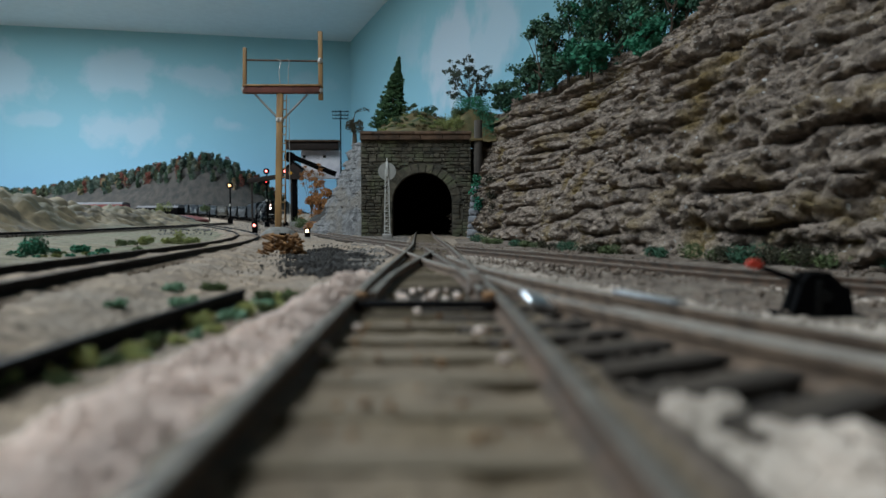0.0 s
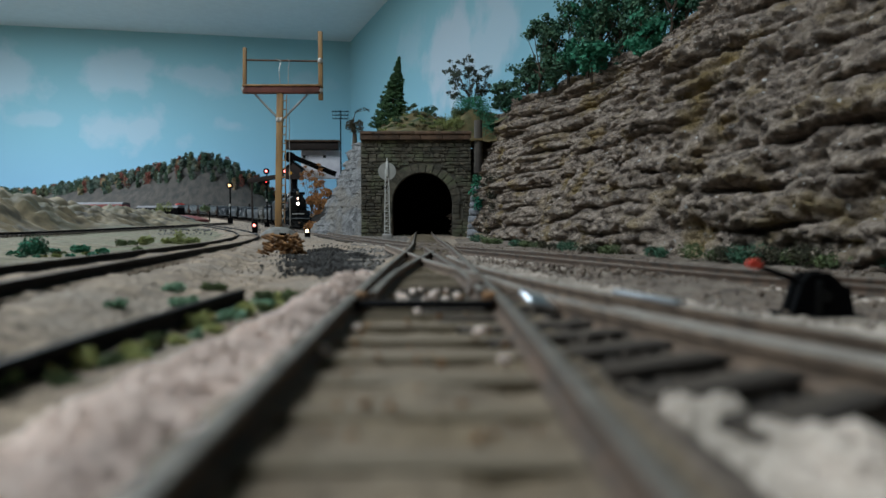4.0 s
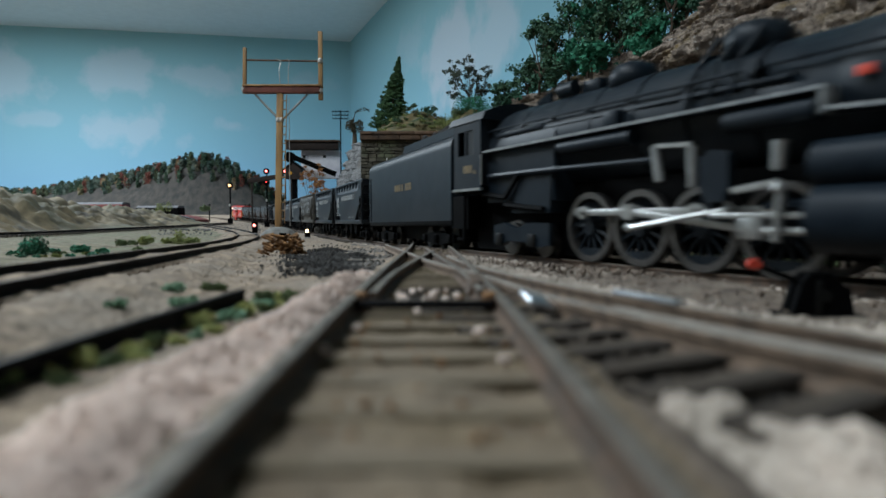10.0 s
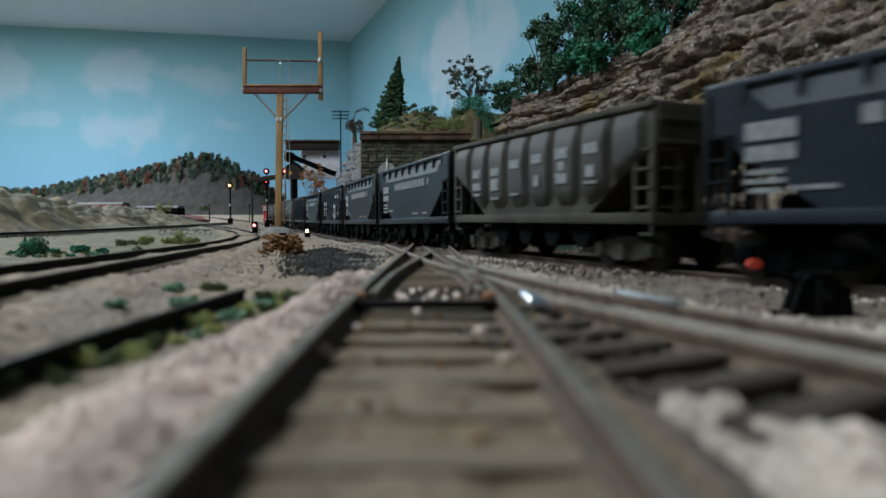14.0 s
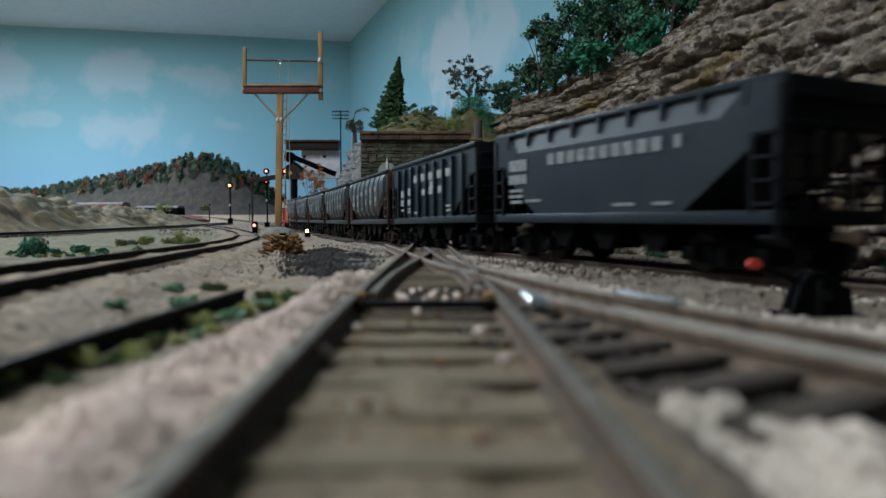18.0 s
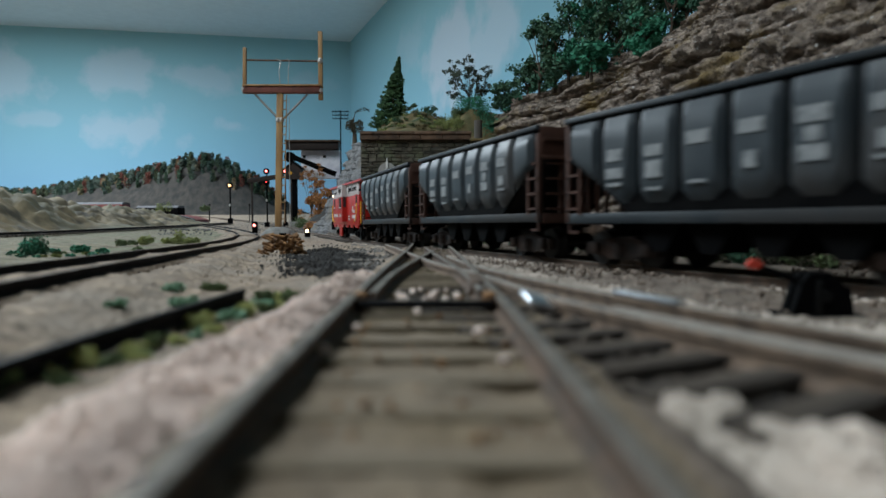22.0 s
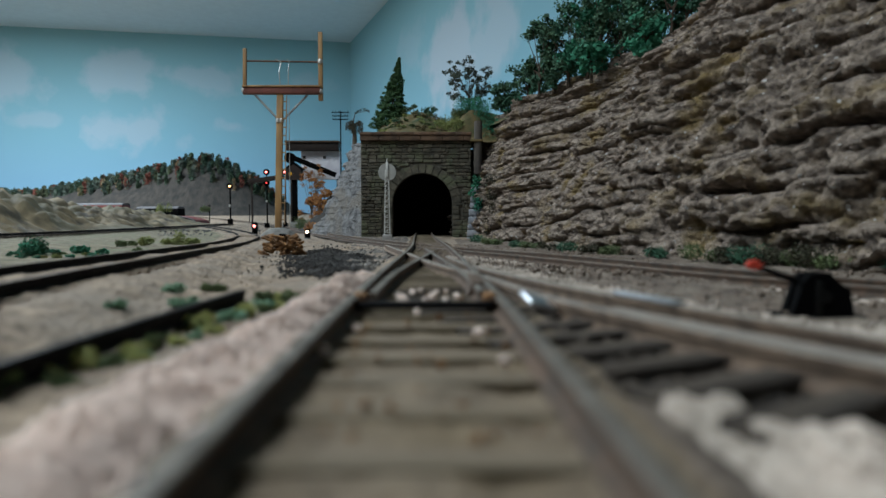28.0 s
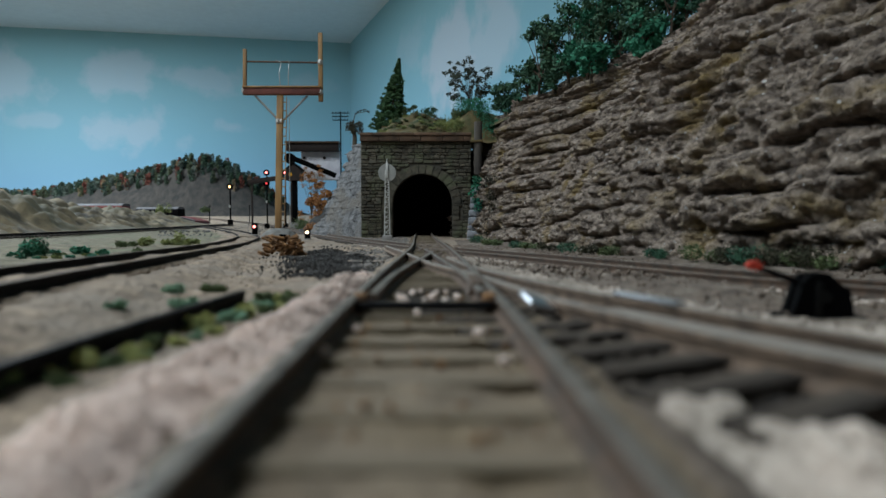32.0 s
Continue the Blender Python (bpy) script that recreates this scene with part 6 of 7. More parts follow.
def engine():
    t = thing("steam_locomotive", "large black steam locomotive with two lit headlights", "locomotive", group="coal train")
    cz = 34.5
    part("boiler", lathe(shape(), [(-172, 12.8), (-130, 13.4), (-95, 13.2), (-62, 12.4), (-40, 12.2), (-39.8, 12.5), (-18, 12.5)], 0, cz, 32), LOCO, t, smooth=True)
    for x in (-58, -76, -94, -112, -130, -150):
        part("boiler_band", lathe(shape(), [(x - .6, 13.5 if x < -70 else 12.9), (x + .6, 13.5 if x < -70 else 12.9)], 0, cz, 32), LOCO, t)
    part("smokebox_front", lathe(shape(), [(-18, 12.5), (-16.4, 12.2), (-15.4, 10.6), (-14.4, 9.8), (-13.6, 6.0), (-13.2, 0.6)], 0, cz, 32), LOCOGREY, t, smooth=False)
    part("door_ring", lathe(shape(), [(-15.6, 9.9), (-14.2, 9.6)], 0, cz, 28), LOCOGREY, t)
    for k in range(14):
        a = k * math.tau / 14
        part("door_dog", box(shape(), -15.2, 10.9 * math.cos(a), cz + 10.9 * math.sin(a), 1.2, 1.2, 1.2), LOCOGREY, t)
    # two lamps, one over the other
    for z, r in ((41.4, 1.7), (34.3, 2.0)):
        part("headlight", rod(shape(), (-16, 0, z), (-9.5, 0, z), r + 0.7, seg=20), LOCOGREY, t)
        part("headlight_lens", rod(shape(), (-9.6, 0, z), (-9.1, 0, z), r, seg=20), HEADLIGHT if z < 40 else HEADDIM, t, "lit headlight lens")
    part("number_board", box(shape(), -14, 6.5, 48.6, 1.2, 9.5, 3.6, turn=Matrix.Rotation(radians(28), 4, "Z")), BLACK, t)
    part("number_board", box(shape(), -14, -6.5, 48.6, 1.2, 9.5, 3.6, turn=Matrix.Rotation(radians(-28), 4, "Z")), BLACK, t)
    part("bell", lathe_at([(0, 2.3), (1.5, 1.9), (3.6, 1.3), (4.4, 0.4)], -16, 0, 47.2), GOLDLET, t, "small brass bell")
    part("stack", lathe_at([(0, 4.6), (3, 3.7), (8, 3.6), (9, 4.1), (9.4, 4.1)], -30, 0, 45.6), LOCO, t)
    part("sand_dome", lathe_at([(0, 8.2), (5, 7.8), (7.0, 6.4), (8.0, 3.5), (8.3, 0.5)], -66, 0, 44.6), LOCO, t, smooth=True)
    part("steam_dome", lathe_at([(0, 7.6), (4, 7.2), (6.2, 5.8), (7.2, 3), (7.4, 0.5)], -108, 0, 45.2), LOCO, t, smooth=True)
    for k in range(5):
        part("turret_valve", rod(shape(), (-146 - k * 4, -3 + k * 1.4, 46), (-146 - k * 4, -3 + k * 1.4, 50.5), 0.9, seg=8), LOCO, t)
    part("feedwater_heater", rod(shape(), (-22, -9, 46.6), (-22, 9, 46.6), 2.8, seg=14), LOCO, t)
    fb = prism_along([(-13.4, 17), (13.4, 17), (14.0, 30), (13.6, 36), (11.6, 41.4), (8.0, 45.4), (3.0, 47.6), (-3.0, 47.6), (-8.0, 45.4), (-11.6, 41.4), (-13.6, 36), (-14.0, 30)], -171, -128)
    part("firebox", fb, LOCO, t)
    # cab
    cab = new("cab")
    cab.parent = t
    for sy in (-1, 1):
        y0, y1 = sorted((sy * 16.2, sy * 17.0))
        for pts in ([(-192, 22), (-170, 22), (-170, 33.4), (-192, 33.4)], [(-192, 41.8), (-170, 41.8), (-170, 45), (-192, 45)], [(-192, 33.4), (-188.6, 33.4), (-188.6, 41.8), (-192, 41.8)], [(-175.6, 33.4), (-170, 33.4), (-170, 41.8), (-175.6, 41.8)]):
            part("cab_side", prism(shape(), pts, y0, y1), LOCO, cab)
        part("window_frame", box(shape(), -182, sy * 16.6, 37.6, 0.8, 1.0, 8.4), LOCO, cab)
        part("window_pane", box(shape(), -178.8, sy * 16.4, 37.6, 6.0, 0.3, 8.3), WINDOWGLASS, cab)
        bars(cab, [(-182.6, 28.6, 2.0, 2.6), (-180.2, 28.6, 2.0, 2.6), (-177.8, 28.6, 2.0, 2.6), (-174.6, 27.4, 1.8, 1.2)], sy * 17.1, GOLDLET)
        part("cab_step_rail", box(shape(), -181, sy * 16.8, 21.6, 23, 1.4, 0.8), STEEL, cab)
        part("cab_handrail", rod(shape(), (-169.4, sy * 17.0, 23), (-169.4, sy * 17.0, 33), 0.45, seg=6), STEEL, cab)
        part("cab_post", box(shape(), -186, sy * 15.4, 12, 1.2, 1.2, 18), BLACK, cab)
        part("cab_step", box(shape(), -186, sy * 15.8, 4.6, 6, 3, 0.8), BLACK, cab)
    part("cab_front", box(shape(), -170.4, 0, 34, 1.0, 32.4, 22), LOCO, cab)
    part("backhead", lathe(shape(), [(-181, 10.8), (-179, 12.2), (-171, 12.4)], 0, 33.5, 20), BLACK, cab)
    # added black sheet over the open rear, for the cab's inner shade
    part("bulkhead", box(shape(), -191.4, 0, 33, 0.8, 31.6, 22), BLACK, cab)
    part("cab_roof", prism_along([(-17.4, 44.5), (17.4, 44.5), (16.2, 47), (9, 49.6), (0, 50.4), (-9, 49.6), (-16.2, 47)], -196, -168), LOCO, cab)
    part("cab_floor", box(shape(), -182, 0, 21.4, 24, 32, 2), BLACK, cab)
    part("drawbar_apron", box(shape(), -197, 0, 14, 14, 24, 12), BLACK, cab)
    # running boards, tanks and pipes on both sides
    for sy in (-1, 1):
        part("running_board", box(shape(), -104.5, sy * 13.8, 33.7, 131, 4.6, 1.0, bevel=0.2), LOCO, t)
        part("running_board_edge", box(shape(), -104.5, sy * 16.2, 33.7, 131, 0.35, 0.7), LETTER, t, "pale running board edge")
        part("front_step_board", box(shape(), -28, sy * 13.8, 29.4, 22, 4.6, 1.0, turn=Matrix.Rotation(radians(3), 4, "Y")), LOCO, t)
        part("air_tank", rod(shape(), (-62, sy * 14.0, 30.4), (-41, sy * 14.0, 30.4), 2.2, seg=14), LOCO, t)
        part("air_tank", rod(shape(), (-124, sy * 14.0, 31.0), (-92, sy * 14.0, 31.0), 2.0, seg=14), LOCO, t)
        part("feed_pipe", rod(rod(shape(), (-168, sy * 14.6, 25.6), (-124, sy * 14.8, 25.4), 0.9, seg=8), (-124, sy * 14.8, 25.4), (-84, sy * 15.0, 24.8), 0.7, seg=8), LOCO, t)
        part("handrail", rod(shape(), (-170, sy * 13.6, 40.5), (-22, sy * 13.0, 40.0), 0.4, seg=6), LOCO, t)
        for k in range(9):
            part("stanchion", rod(shape(), (-164 + k * 17, sy * 12.4, 40), (-164 + k * 17, sy * 13.8, 40.3), 0.5, seg=5), LOCO, t)
        part("cylinder", rod(shape(), (-52, sy * 14.8, 11.6), (-29, sy * 14.8, 11.6), 6.0, seg=20), LOCO, t)
        part("valve_chest", rod(shape(), (-53, sy * 14.4, 20.8), (-29, sy * 14.4, 20.8), 4.2, seg=18), LOCO, t)
        part("cylinder_saddle", box(shape(), -40, sy * 11, 16.4, 18, 8, 14, bevel=0.8), LOCO, t)
        part("steam_pipe", rod(shape(), (-38, sy * 13.6, 20), (-36, sy * 9.5, 33), 2.2, seg=10), LOCO, t)
        part("pilot_brace", rod(shape(), (-24, sy * 9, 30), (-6, sy * 10.5, 15), 0.9, seg=6), LOCO, t)
        part("crosshead_guide", box(shape(), -66, sy * 14.6, 12.2, 25, 1.6, 1.1, bevel=0.2), STEEL, t)
        part("guide_yoke", box(shape(), -79, sy * 13.4, 18.5, 2.0, 3.0, 14), LOCO, t)
        part("link_bracket", prism(shape(), [(-79, 15), (-74, 15), (-72.6, 18), (-72.6, 24.6), (-76, 25.2), (-80.6, 24.0), (-80.6, 18)], sy * 15.2 - 1.2, sy * 15.2 + 1.2), LOCO, t)
        part("radius_rod", rod(shape(), (-72, sy * 15.6, 17.0), (-61, sy * 15.6, 18.2), 0.75, seg=6), STEEL, t)
        part("reverse_arm", rod(rod(rod(shape(), (-95.6, sy * 15.6, 27.6), (-83.6, sy * 15.6, 27.0), 0.6, seg=6), (-95.4, sy * 15.6, 27.6), (-93.6, sy * 15.6, 19.8), 1.0, 1.2, seg=8), (-83.4, sy * 15.6, 26.6), (-83.0, sy * 15.6, 18.2), 1.2, 1.1, seg=8), STEEL, t)
        part("combination_lever", rod(ball(rod(shape(), (-60.4, sy * 15.8, 25.6), (-61.0, sy * 15.8, 20.4), 1.6, 1.2, seg=8), -60.6, sy * 15.8, 17.2, 1.5, 1), (-60.2, sy * 15.8, 17), (-61.4, sy * 15.8, 7.4), 0.9, seg=6), STEEL, t)
        part("drain_pipe", rod(shape(), (-66, sy * 13.2, 14), (-52, sy * 13.2, 14.4), 0.9, seg=6), LOCO, t)
        part("frame_rail", box(shape(), -105, sy * 5.4, 13, 150, 1.6, 18), BLACK, t)
        part("trailing_frame", prism(shape(), [(-165, 3.6), (-165, 9.4), (-158, 10.4), (-150, 8.6), (-143, 10.4), (-130, 10.4), (-130, 4.0), (-136, 3.2), (-145, 4.6), (-156, 4.6), (-160, 3.2)], sy * 13.2 - .9, sy * 13.2 + .9), LOCO, t)
        for x, r in ((-139.5, 5.2), (-160.5, 6.0)):
            part("trailing_journal", box(shape(), x, sy * 14.4, 5.2, 4.0, 1.4, 3.8, bevel=0.4), LOCOGREY, t)
        part("ash_pan", prism(shape(), [(-153, 13.4), (-130, 13.4), (-129, 24.2), (-147, 24.2)], sy * 10 - 4, sy * 10 + 4), LOCO, t)
        part("ash_pan_pipe", rod(rod(rod(shape(), (-172, sy * 14.8, 20), (-156, sy * 14.8, 18.4), 0.9, seg=7), (-156, sy * 14.8, 18.4), (-147, sy * 14.8, 25.2), 0.9, seg=7), (-156, sy * 14.8, 16), (-132, sy * 14.8, 14.4), 0.9, seg=7), BLACK, t)
        part("trailing_frame_plate", box(shape(), -155, sy * 6.0, 11, 74, 1.2, 20), BLACK, t)
        part("marker_disc", box(shape(), -33, sy * 13.3, 35.6, 3.4, 0.5, 1.8, bevel=0.2), BRIGHTRED, t, "small red plate on the boiler side")
    # sand pipes, boxes and piping on the boiler
    for sy in (-1, 1):
        for x in (-60, -66, -72):
            pts = [(x, sy * 6, 50), (x - 1, sy * 11.5, 43.5), (x - 2, sy * 13.4, 37), (x - 3, sy * 13.6, 33)]
            bm = shape()
            for p, q in zip(pts, pts[1:]):
                rod(bm, p, q, 0.55, seg=6)
            part("sand_pipe", bm, LOCO, t)
        part("boiler_pipe", rod(shape(), (-165, sy * 12.6, 38.2), (-48, sy * 12.4, 37.4), 0.8, seg=7), LOCO, t)
        part("lubricator", box(shape(), -100, sy * 13.6, 36, 6, 3.4, 4.0, bevel=0.5), LOCO, t)
        part("check_valve", rod(shape(), (-56, sy * 11.5, 40.0), (-56, sy * 14.6, 40.4), 1.6, seg=10), LOCO, t)
        part("washout_plug_row", box(shape(), -150, sy * 13.2, 38.5, 30, 1.0, 1.2, bevel=0.2), LOCO, t)
        part("running_board_riser", box(shape(), -39, sy * 14.0, 31.6, 0.9, 4.6, 5.0, bevel=0.2), LETTER, t)
        part("front_board_edge", box(shape(), -28, sy * 16.2, 29.5, 22, 0.35, 0.7, turn=Matrix.Rotation(radians(3), 4, "Y")), LETTER, t, "pale running board edge")
    part("roof_walk_pipe", rod(shape(), (-140, 5, 48.4), (-80, 6, 47.6), 0.9, seg=7), LOCO, t)
    part("generator", rod(shape(), (-138, -4.5, 49.4), (-130, -4.5, 49.4), 2.2, seg=12), LOCO, t)
    part("safety_valve_box", box(shape(), -124, 0, 49, 9, 7, 3.4, bevel=0.6), LOCO, t)
    # pilot deck and cowcatcher
    part("pilot_beam", box(shape(), -4, 0, 13.2, 4.5, 34, 4.4, bevel=0.5), LOCOGREY, t)
    part("pilot_deck", box(shape(), -14, 0, 16.0, 20, 30, 1.2), LOCO, t)
    part("deck_edge", box(shape(), -6.2, 0, 20.4, 0.9, 17, 0.9), PALEMETAL, t, "pale handrail over the pilot")
    part("air_pump_shield", box(shape(), -10, -7, 20.5, 3, 11, 9, bevel=1), LOCOGREY, t)
    part("air_pump_shield", box(shape(), -10, 7, 20.5, 3, 11, 9, bevel=1), LOCOGREY, t)
    for k in range(13):
        y = -15 + k * 2.5
        part("pilot_bar", rod(shape(), (-3.0, y * 0.98, 11.2), (3.2 - abs(y) * 0.32, y * 0.82, 2.2), 0.7, 0.6, 6), LOCOGREY, t)
    part("pilot_foot", box(shape(), 0.6, 0, 2.2, 4, 27, 1.4, bevel=0.3), LOCOGREY, t)
    for sy in (-1, 1):
        part("footstep", box(shape(), -4, sy * 16, 4.2, 5, 4.5, 0.8), LETTER, t, "pale edged footstep")
        part("footstep_hanger", box(shape(), -4, sy * 17.4, 8, 3, 0.7, 8), LOCOGREY, t)
        part("uncoupling_rod", rod(shape(), (-1.4, 0, 14.4), (-1.4, sy * 16, 13.6), 0.4, seg=5), LETTER, t)
    coupler(t, -1, 1)
    for x in (-26, -139.5, -160.5):
        r = 4.8 if x > -100 else 5.2 if x > -150 else 6.0
        bm = shape()
        for sy in (-1, 1):
            rod(bm, (x, sy * 7.6, r), (x, sy * 10.0, r), r, seg=22)
            rod(bm, (x, sy * 7.0, r), (x, sy * 7.7, r), r + .7, seg=22)
        rod(bm, (x, -9, r), (x, 9, r), 1.2, seg=8)
        part("wheelset", bm, TYRE, t, "small steel wheelset")
    return t


def lathe_at(profile, x, y, z, seg=18):
    bm = lathe_z(profile, seg)
    bmesh.ops.translate(bm, vec=(x, y, z), verts=bm.verts)
    return bm


DRIVER_R, CRANK = 10.6, 4.4
DRIVERS_X = (-51.5, -73.0, -94.5, -116.0)
ENGINE = proportion(engine(), 1.0, 1.06, 1.13)
for o in ENGINE.children:
    if o.name.split(".")[0] in ("cylinder", "valve_chest", "cylinder_saddle", "steam_pipe", "crosshead_guide", "guide_yoke", "link_bracket", "radius_rod", "reverse_arm", "combination_lever", "drain_pipe"):
        o.data.transform(Matrix.Translation((0.013, 0, 0)))
DRIVERS, RODS = [], []


def driver_axle(x):
    ax = new("driving_wheelset")
    ax.parent = ENGINE
    ax.location = (x * .001, 0, DRIVER_R * .001)
    for sy in (-1, 1):
        bm = shape()
        tyre = [(7.5, 8.3), (7.5, 10.0), (10.2, 10.0), (10.2, 8.3)]
        rings = []
        for k in range(36):
            a = k * math.tau / 36
            rings.append([bm.verts.new((r * math.cos(a), sy * y, r * math.sin(a))) for y, r in tyre])
        for k in range(36):
            p, q = rings[k], rings[(k + 1) % 36]
            for j in range(4):
                bm.faces.new((p[j], p[(j + 1) % 4], q[(j + 1) % 4], q[j]))
        part("tyre", bm, TYRE, ax, "bright steel tyre")
        sp = shape()
        for k in range(13):
            a = k * math.tau / 13
            rod(sp, (1.5 * math.cos(a), sy * 9.0, 1.5 * math.sin(a)), (8.5 * math.cos(a), sy * 9.0, 8.5 * math.sin(a)), 0.55, 0.45, 5)
        rod(sp, (0, sy * 7.6, 0), (0, sy * 10.4, 0), 2.2, seg=14)
        part("spokes", sp, LOCO, ax)
        q = 0.0 if sy < 0 else math.pi / 2
        cw = shape()
        arc = [(8.3 * math.cos(a + q), 8.3 * math.sin(a + q)) for a in [math.pi + 0.75 * (k / 6 - 1) for k in range(13)]]
        prism(cw, arc, min(sy * 8.4, sy * 9.6), max(sy * 8.4, sy * 9.6))
        part("counterweight", cw, LOCO, ax)
        part("crank_pin", rod(shape(), (CRANK * math.cos(q), sy * 9.6, CRANK * math.sin(q)), (CRANK * math.cos(q), sy * 14.4, CRANK * math.sin(q)), 1.1, seg=10), STEEL, ax)
    part("axle", rod(shape(), (0, -8, 0), (0, 8, 0), 1.6, seg=10), BLACK, ax)
    for o in ax.children:
        o.data.transform(Matrix.Diagonal((1.06, 1.0, 1.06, 1)))
    return ax


for x in DRIVERS_X:
    DRIVERS.append(driver_axle(x))
for sy in (-1, 1):
    bm = shape()
    box(bm, -83.75, sy * 12.0, 0, 64.5, 1.1, 1.9, bevel=0.2)
    for x in DRIVERS_X:
        rod(bm, (x, sy * 11.3, 0), (x, sy * 12.9, 0), 1.9, seg=12)
    RODS.append(("side", sy, part("side_rod", bm, STEEL, ENGINE, "bright steel side rod")))
    bm = shape()
    box(bm, 20, sy * 13.8, 0, 40, 1.1, 1.7, bevel=0.2)
    rod(bm, (0, sy * 13.0, 0), (0, sy * 14.6, 0), 2.2, seg=12)
    rod(bm, (40, sy * 13.0, 0), (40, sy * 14.6, 0), 1.5, seg=12)
    RODS.append(("main", sy, part("main_rod", bm, STEEL, ENGINE, "bright steel main rod")))
    bm = shape()
    box(bm, 0, sy * 15.0, 0.6, 5.0, 2.6, 5.0, bevel=0.4)
    rod(bm, (0, sy * 14.8, 0), (17, sy * 14.8, 0), 0.9, seg=8)
    ecc = shape()
    rod(ecc, (0, sy * 15.6, 0), (31.5, sy * 15.6, 0), 0.75, 0.6, seg=8)
    ball(ecc, 31.5, sy * 15.6, 0, 1.2, 1)
    ball(ecc, 0, sy * 15.6, 0, 1.3, 1)
    RODS.append(("eccentric", sy, part("eccentric_rod", ecc, STEEL, ENGINE, "bright steel eccentric rod")))
    RODS.append(("cross", sy, part("crosshead", bm, STEEL, ENGINE, "bright steel crosshead")))


def tender():
    t = thing("coal_tender", "long black coal tender with dull gold lettering", "tender", group="coal train")
    bm = prism(shape(), [(-16.8, 12.5), (16.8, 12.5), (16.8, 42.5), (16.5, 44.4), (15.6, 46.1), (14.1, 47.5), (12.0, 48.4), (-12.0, 48.4), (-14.1, 47.5), (-15.6, 46.1), (-16.5, 44.4), (-16.8, 42.5)], -77, 70.5)
    bmesh.ops.rotate(bm, cent=(0, 0, 0), matrix=Matrix.Rotation(math.pi / 2, 3, "Z"), verts=bm.verts)
    part("tank", bm, LOCO, t)
    part("coal_bunker", prism(shape(), [(-6, 48), (74, 48), (74, 51.6), (-2, 51.6)], -13.5, 13.5), LOCO, t)
    rg = random.Random(3)
    bm = shape()
    for k in range(90):
        ball(bm, rg.uniform(2, 70), rg.uniform(-11, 11), 51.6 + rg.random() * 1.6, rg.uniform(1, 2.2), 1)
    part("coal_load", bm, COALDIRT, t, "heaped coal")
    part("water_hatch", rod(shape(), (-50, 0, 48.4), (-50, 0, 50.4), 5, seg=16), LOCO, t)
    for sy in (-1, 1):
        part("frame_sill", box(shape(), 3.2, sy * 15.6, 11.6, 148, 2.2, 2.4, bevel=0.2), BLACK, t)
        bars(t, [(-9 + k * 4.0, 30.0, 2.9, 3.4) for k in range(3)] + [(4 + k * 4, 30.0, 2.9, 3.4) for k in range(1)] + [(11 + k * 3.6, 30.0, 2.7, 3.4) for k in range(3)], sy * 16.95, GOLDLET)
        part("ladder", box(shape(), -67, sy * 17.0, 26, 3.0, 0.5, 26), LOCO, t)
    for sx in (-1, 1):
        part("end_beam", box(shape(), 3.2 + sx * 74, 0, 11.6, 3, 31, 4, bevel=0.3), BLACK, t)
        coupler(t, 3.2 + sx * 73, sx)
    part("deck", box(shape(), 3.2, 0, 11, 147, 28, 2), BLACK, t)
    part("water_bottom", box(shape(), 3, 0, 7.5, 138, 17, 8), BLACK, t)
    truck(t, 48, BLACK, (-17.0, 0.0, 17.0), 5.2)
    truck(t, -43, BLACK, (-17.0, 0.0, 17.0), 5.2)
    return t


TENDER = proportion(tender(), 0.985, 1.0, 1.04)


def script(parent, words, x, y, z, size, f, wide):
    """Slanted black lettering on an upright side, from x towards the car's end."""
    data = bpy.data.curves.new("lettering", "FONT")
    data.body, data.size, data.shear, data.extrude, data.resolution_u = words, size * 0.001, 0.4, 0.00008, 2
    text = new("lettering", data)
    me = bpy.data.meshes.new_from_object(text.evaluated_get(bpy.context.evaluated_depsgraph_get()))
    bpy.data.objects.remove(text)
    long = max(v.co.x for v in me.vertices)
    me.materials.clear()
    me.materials.append(BLACK)
    turn = Matrix.Rotation(math.pi / 2, 4, "X") if f > 0 else Matrix.Rotation(math.pi, 4, "Z") @ Matrix.Rotation(math.pi / 2, 4, "X")
    me.transform(Matrix.Translation((x * 0.001, y * 0.001, z * 0.001)) @ turn @ Matrix.Diagonal((wide * 0.001 / long, 1, 1, 1)))
    ob = new("lettering", me)
    ob.parent = parent
    return ob


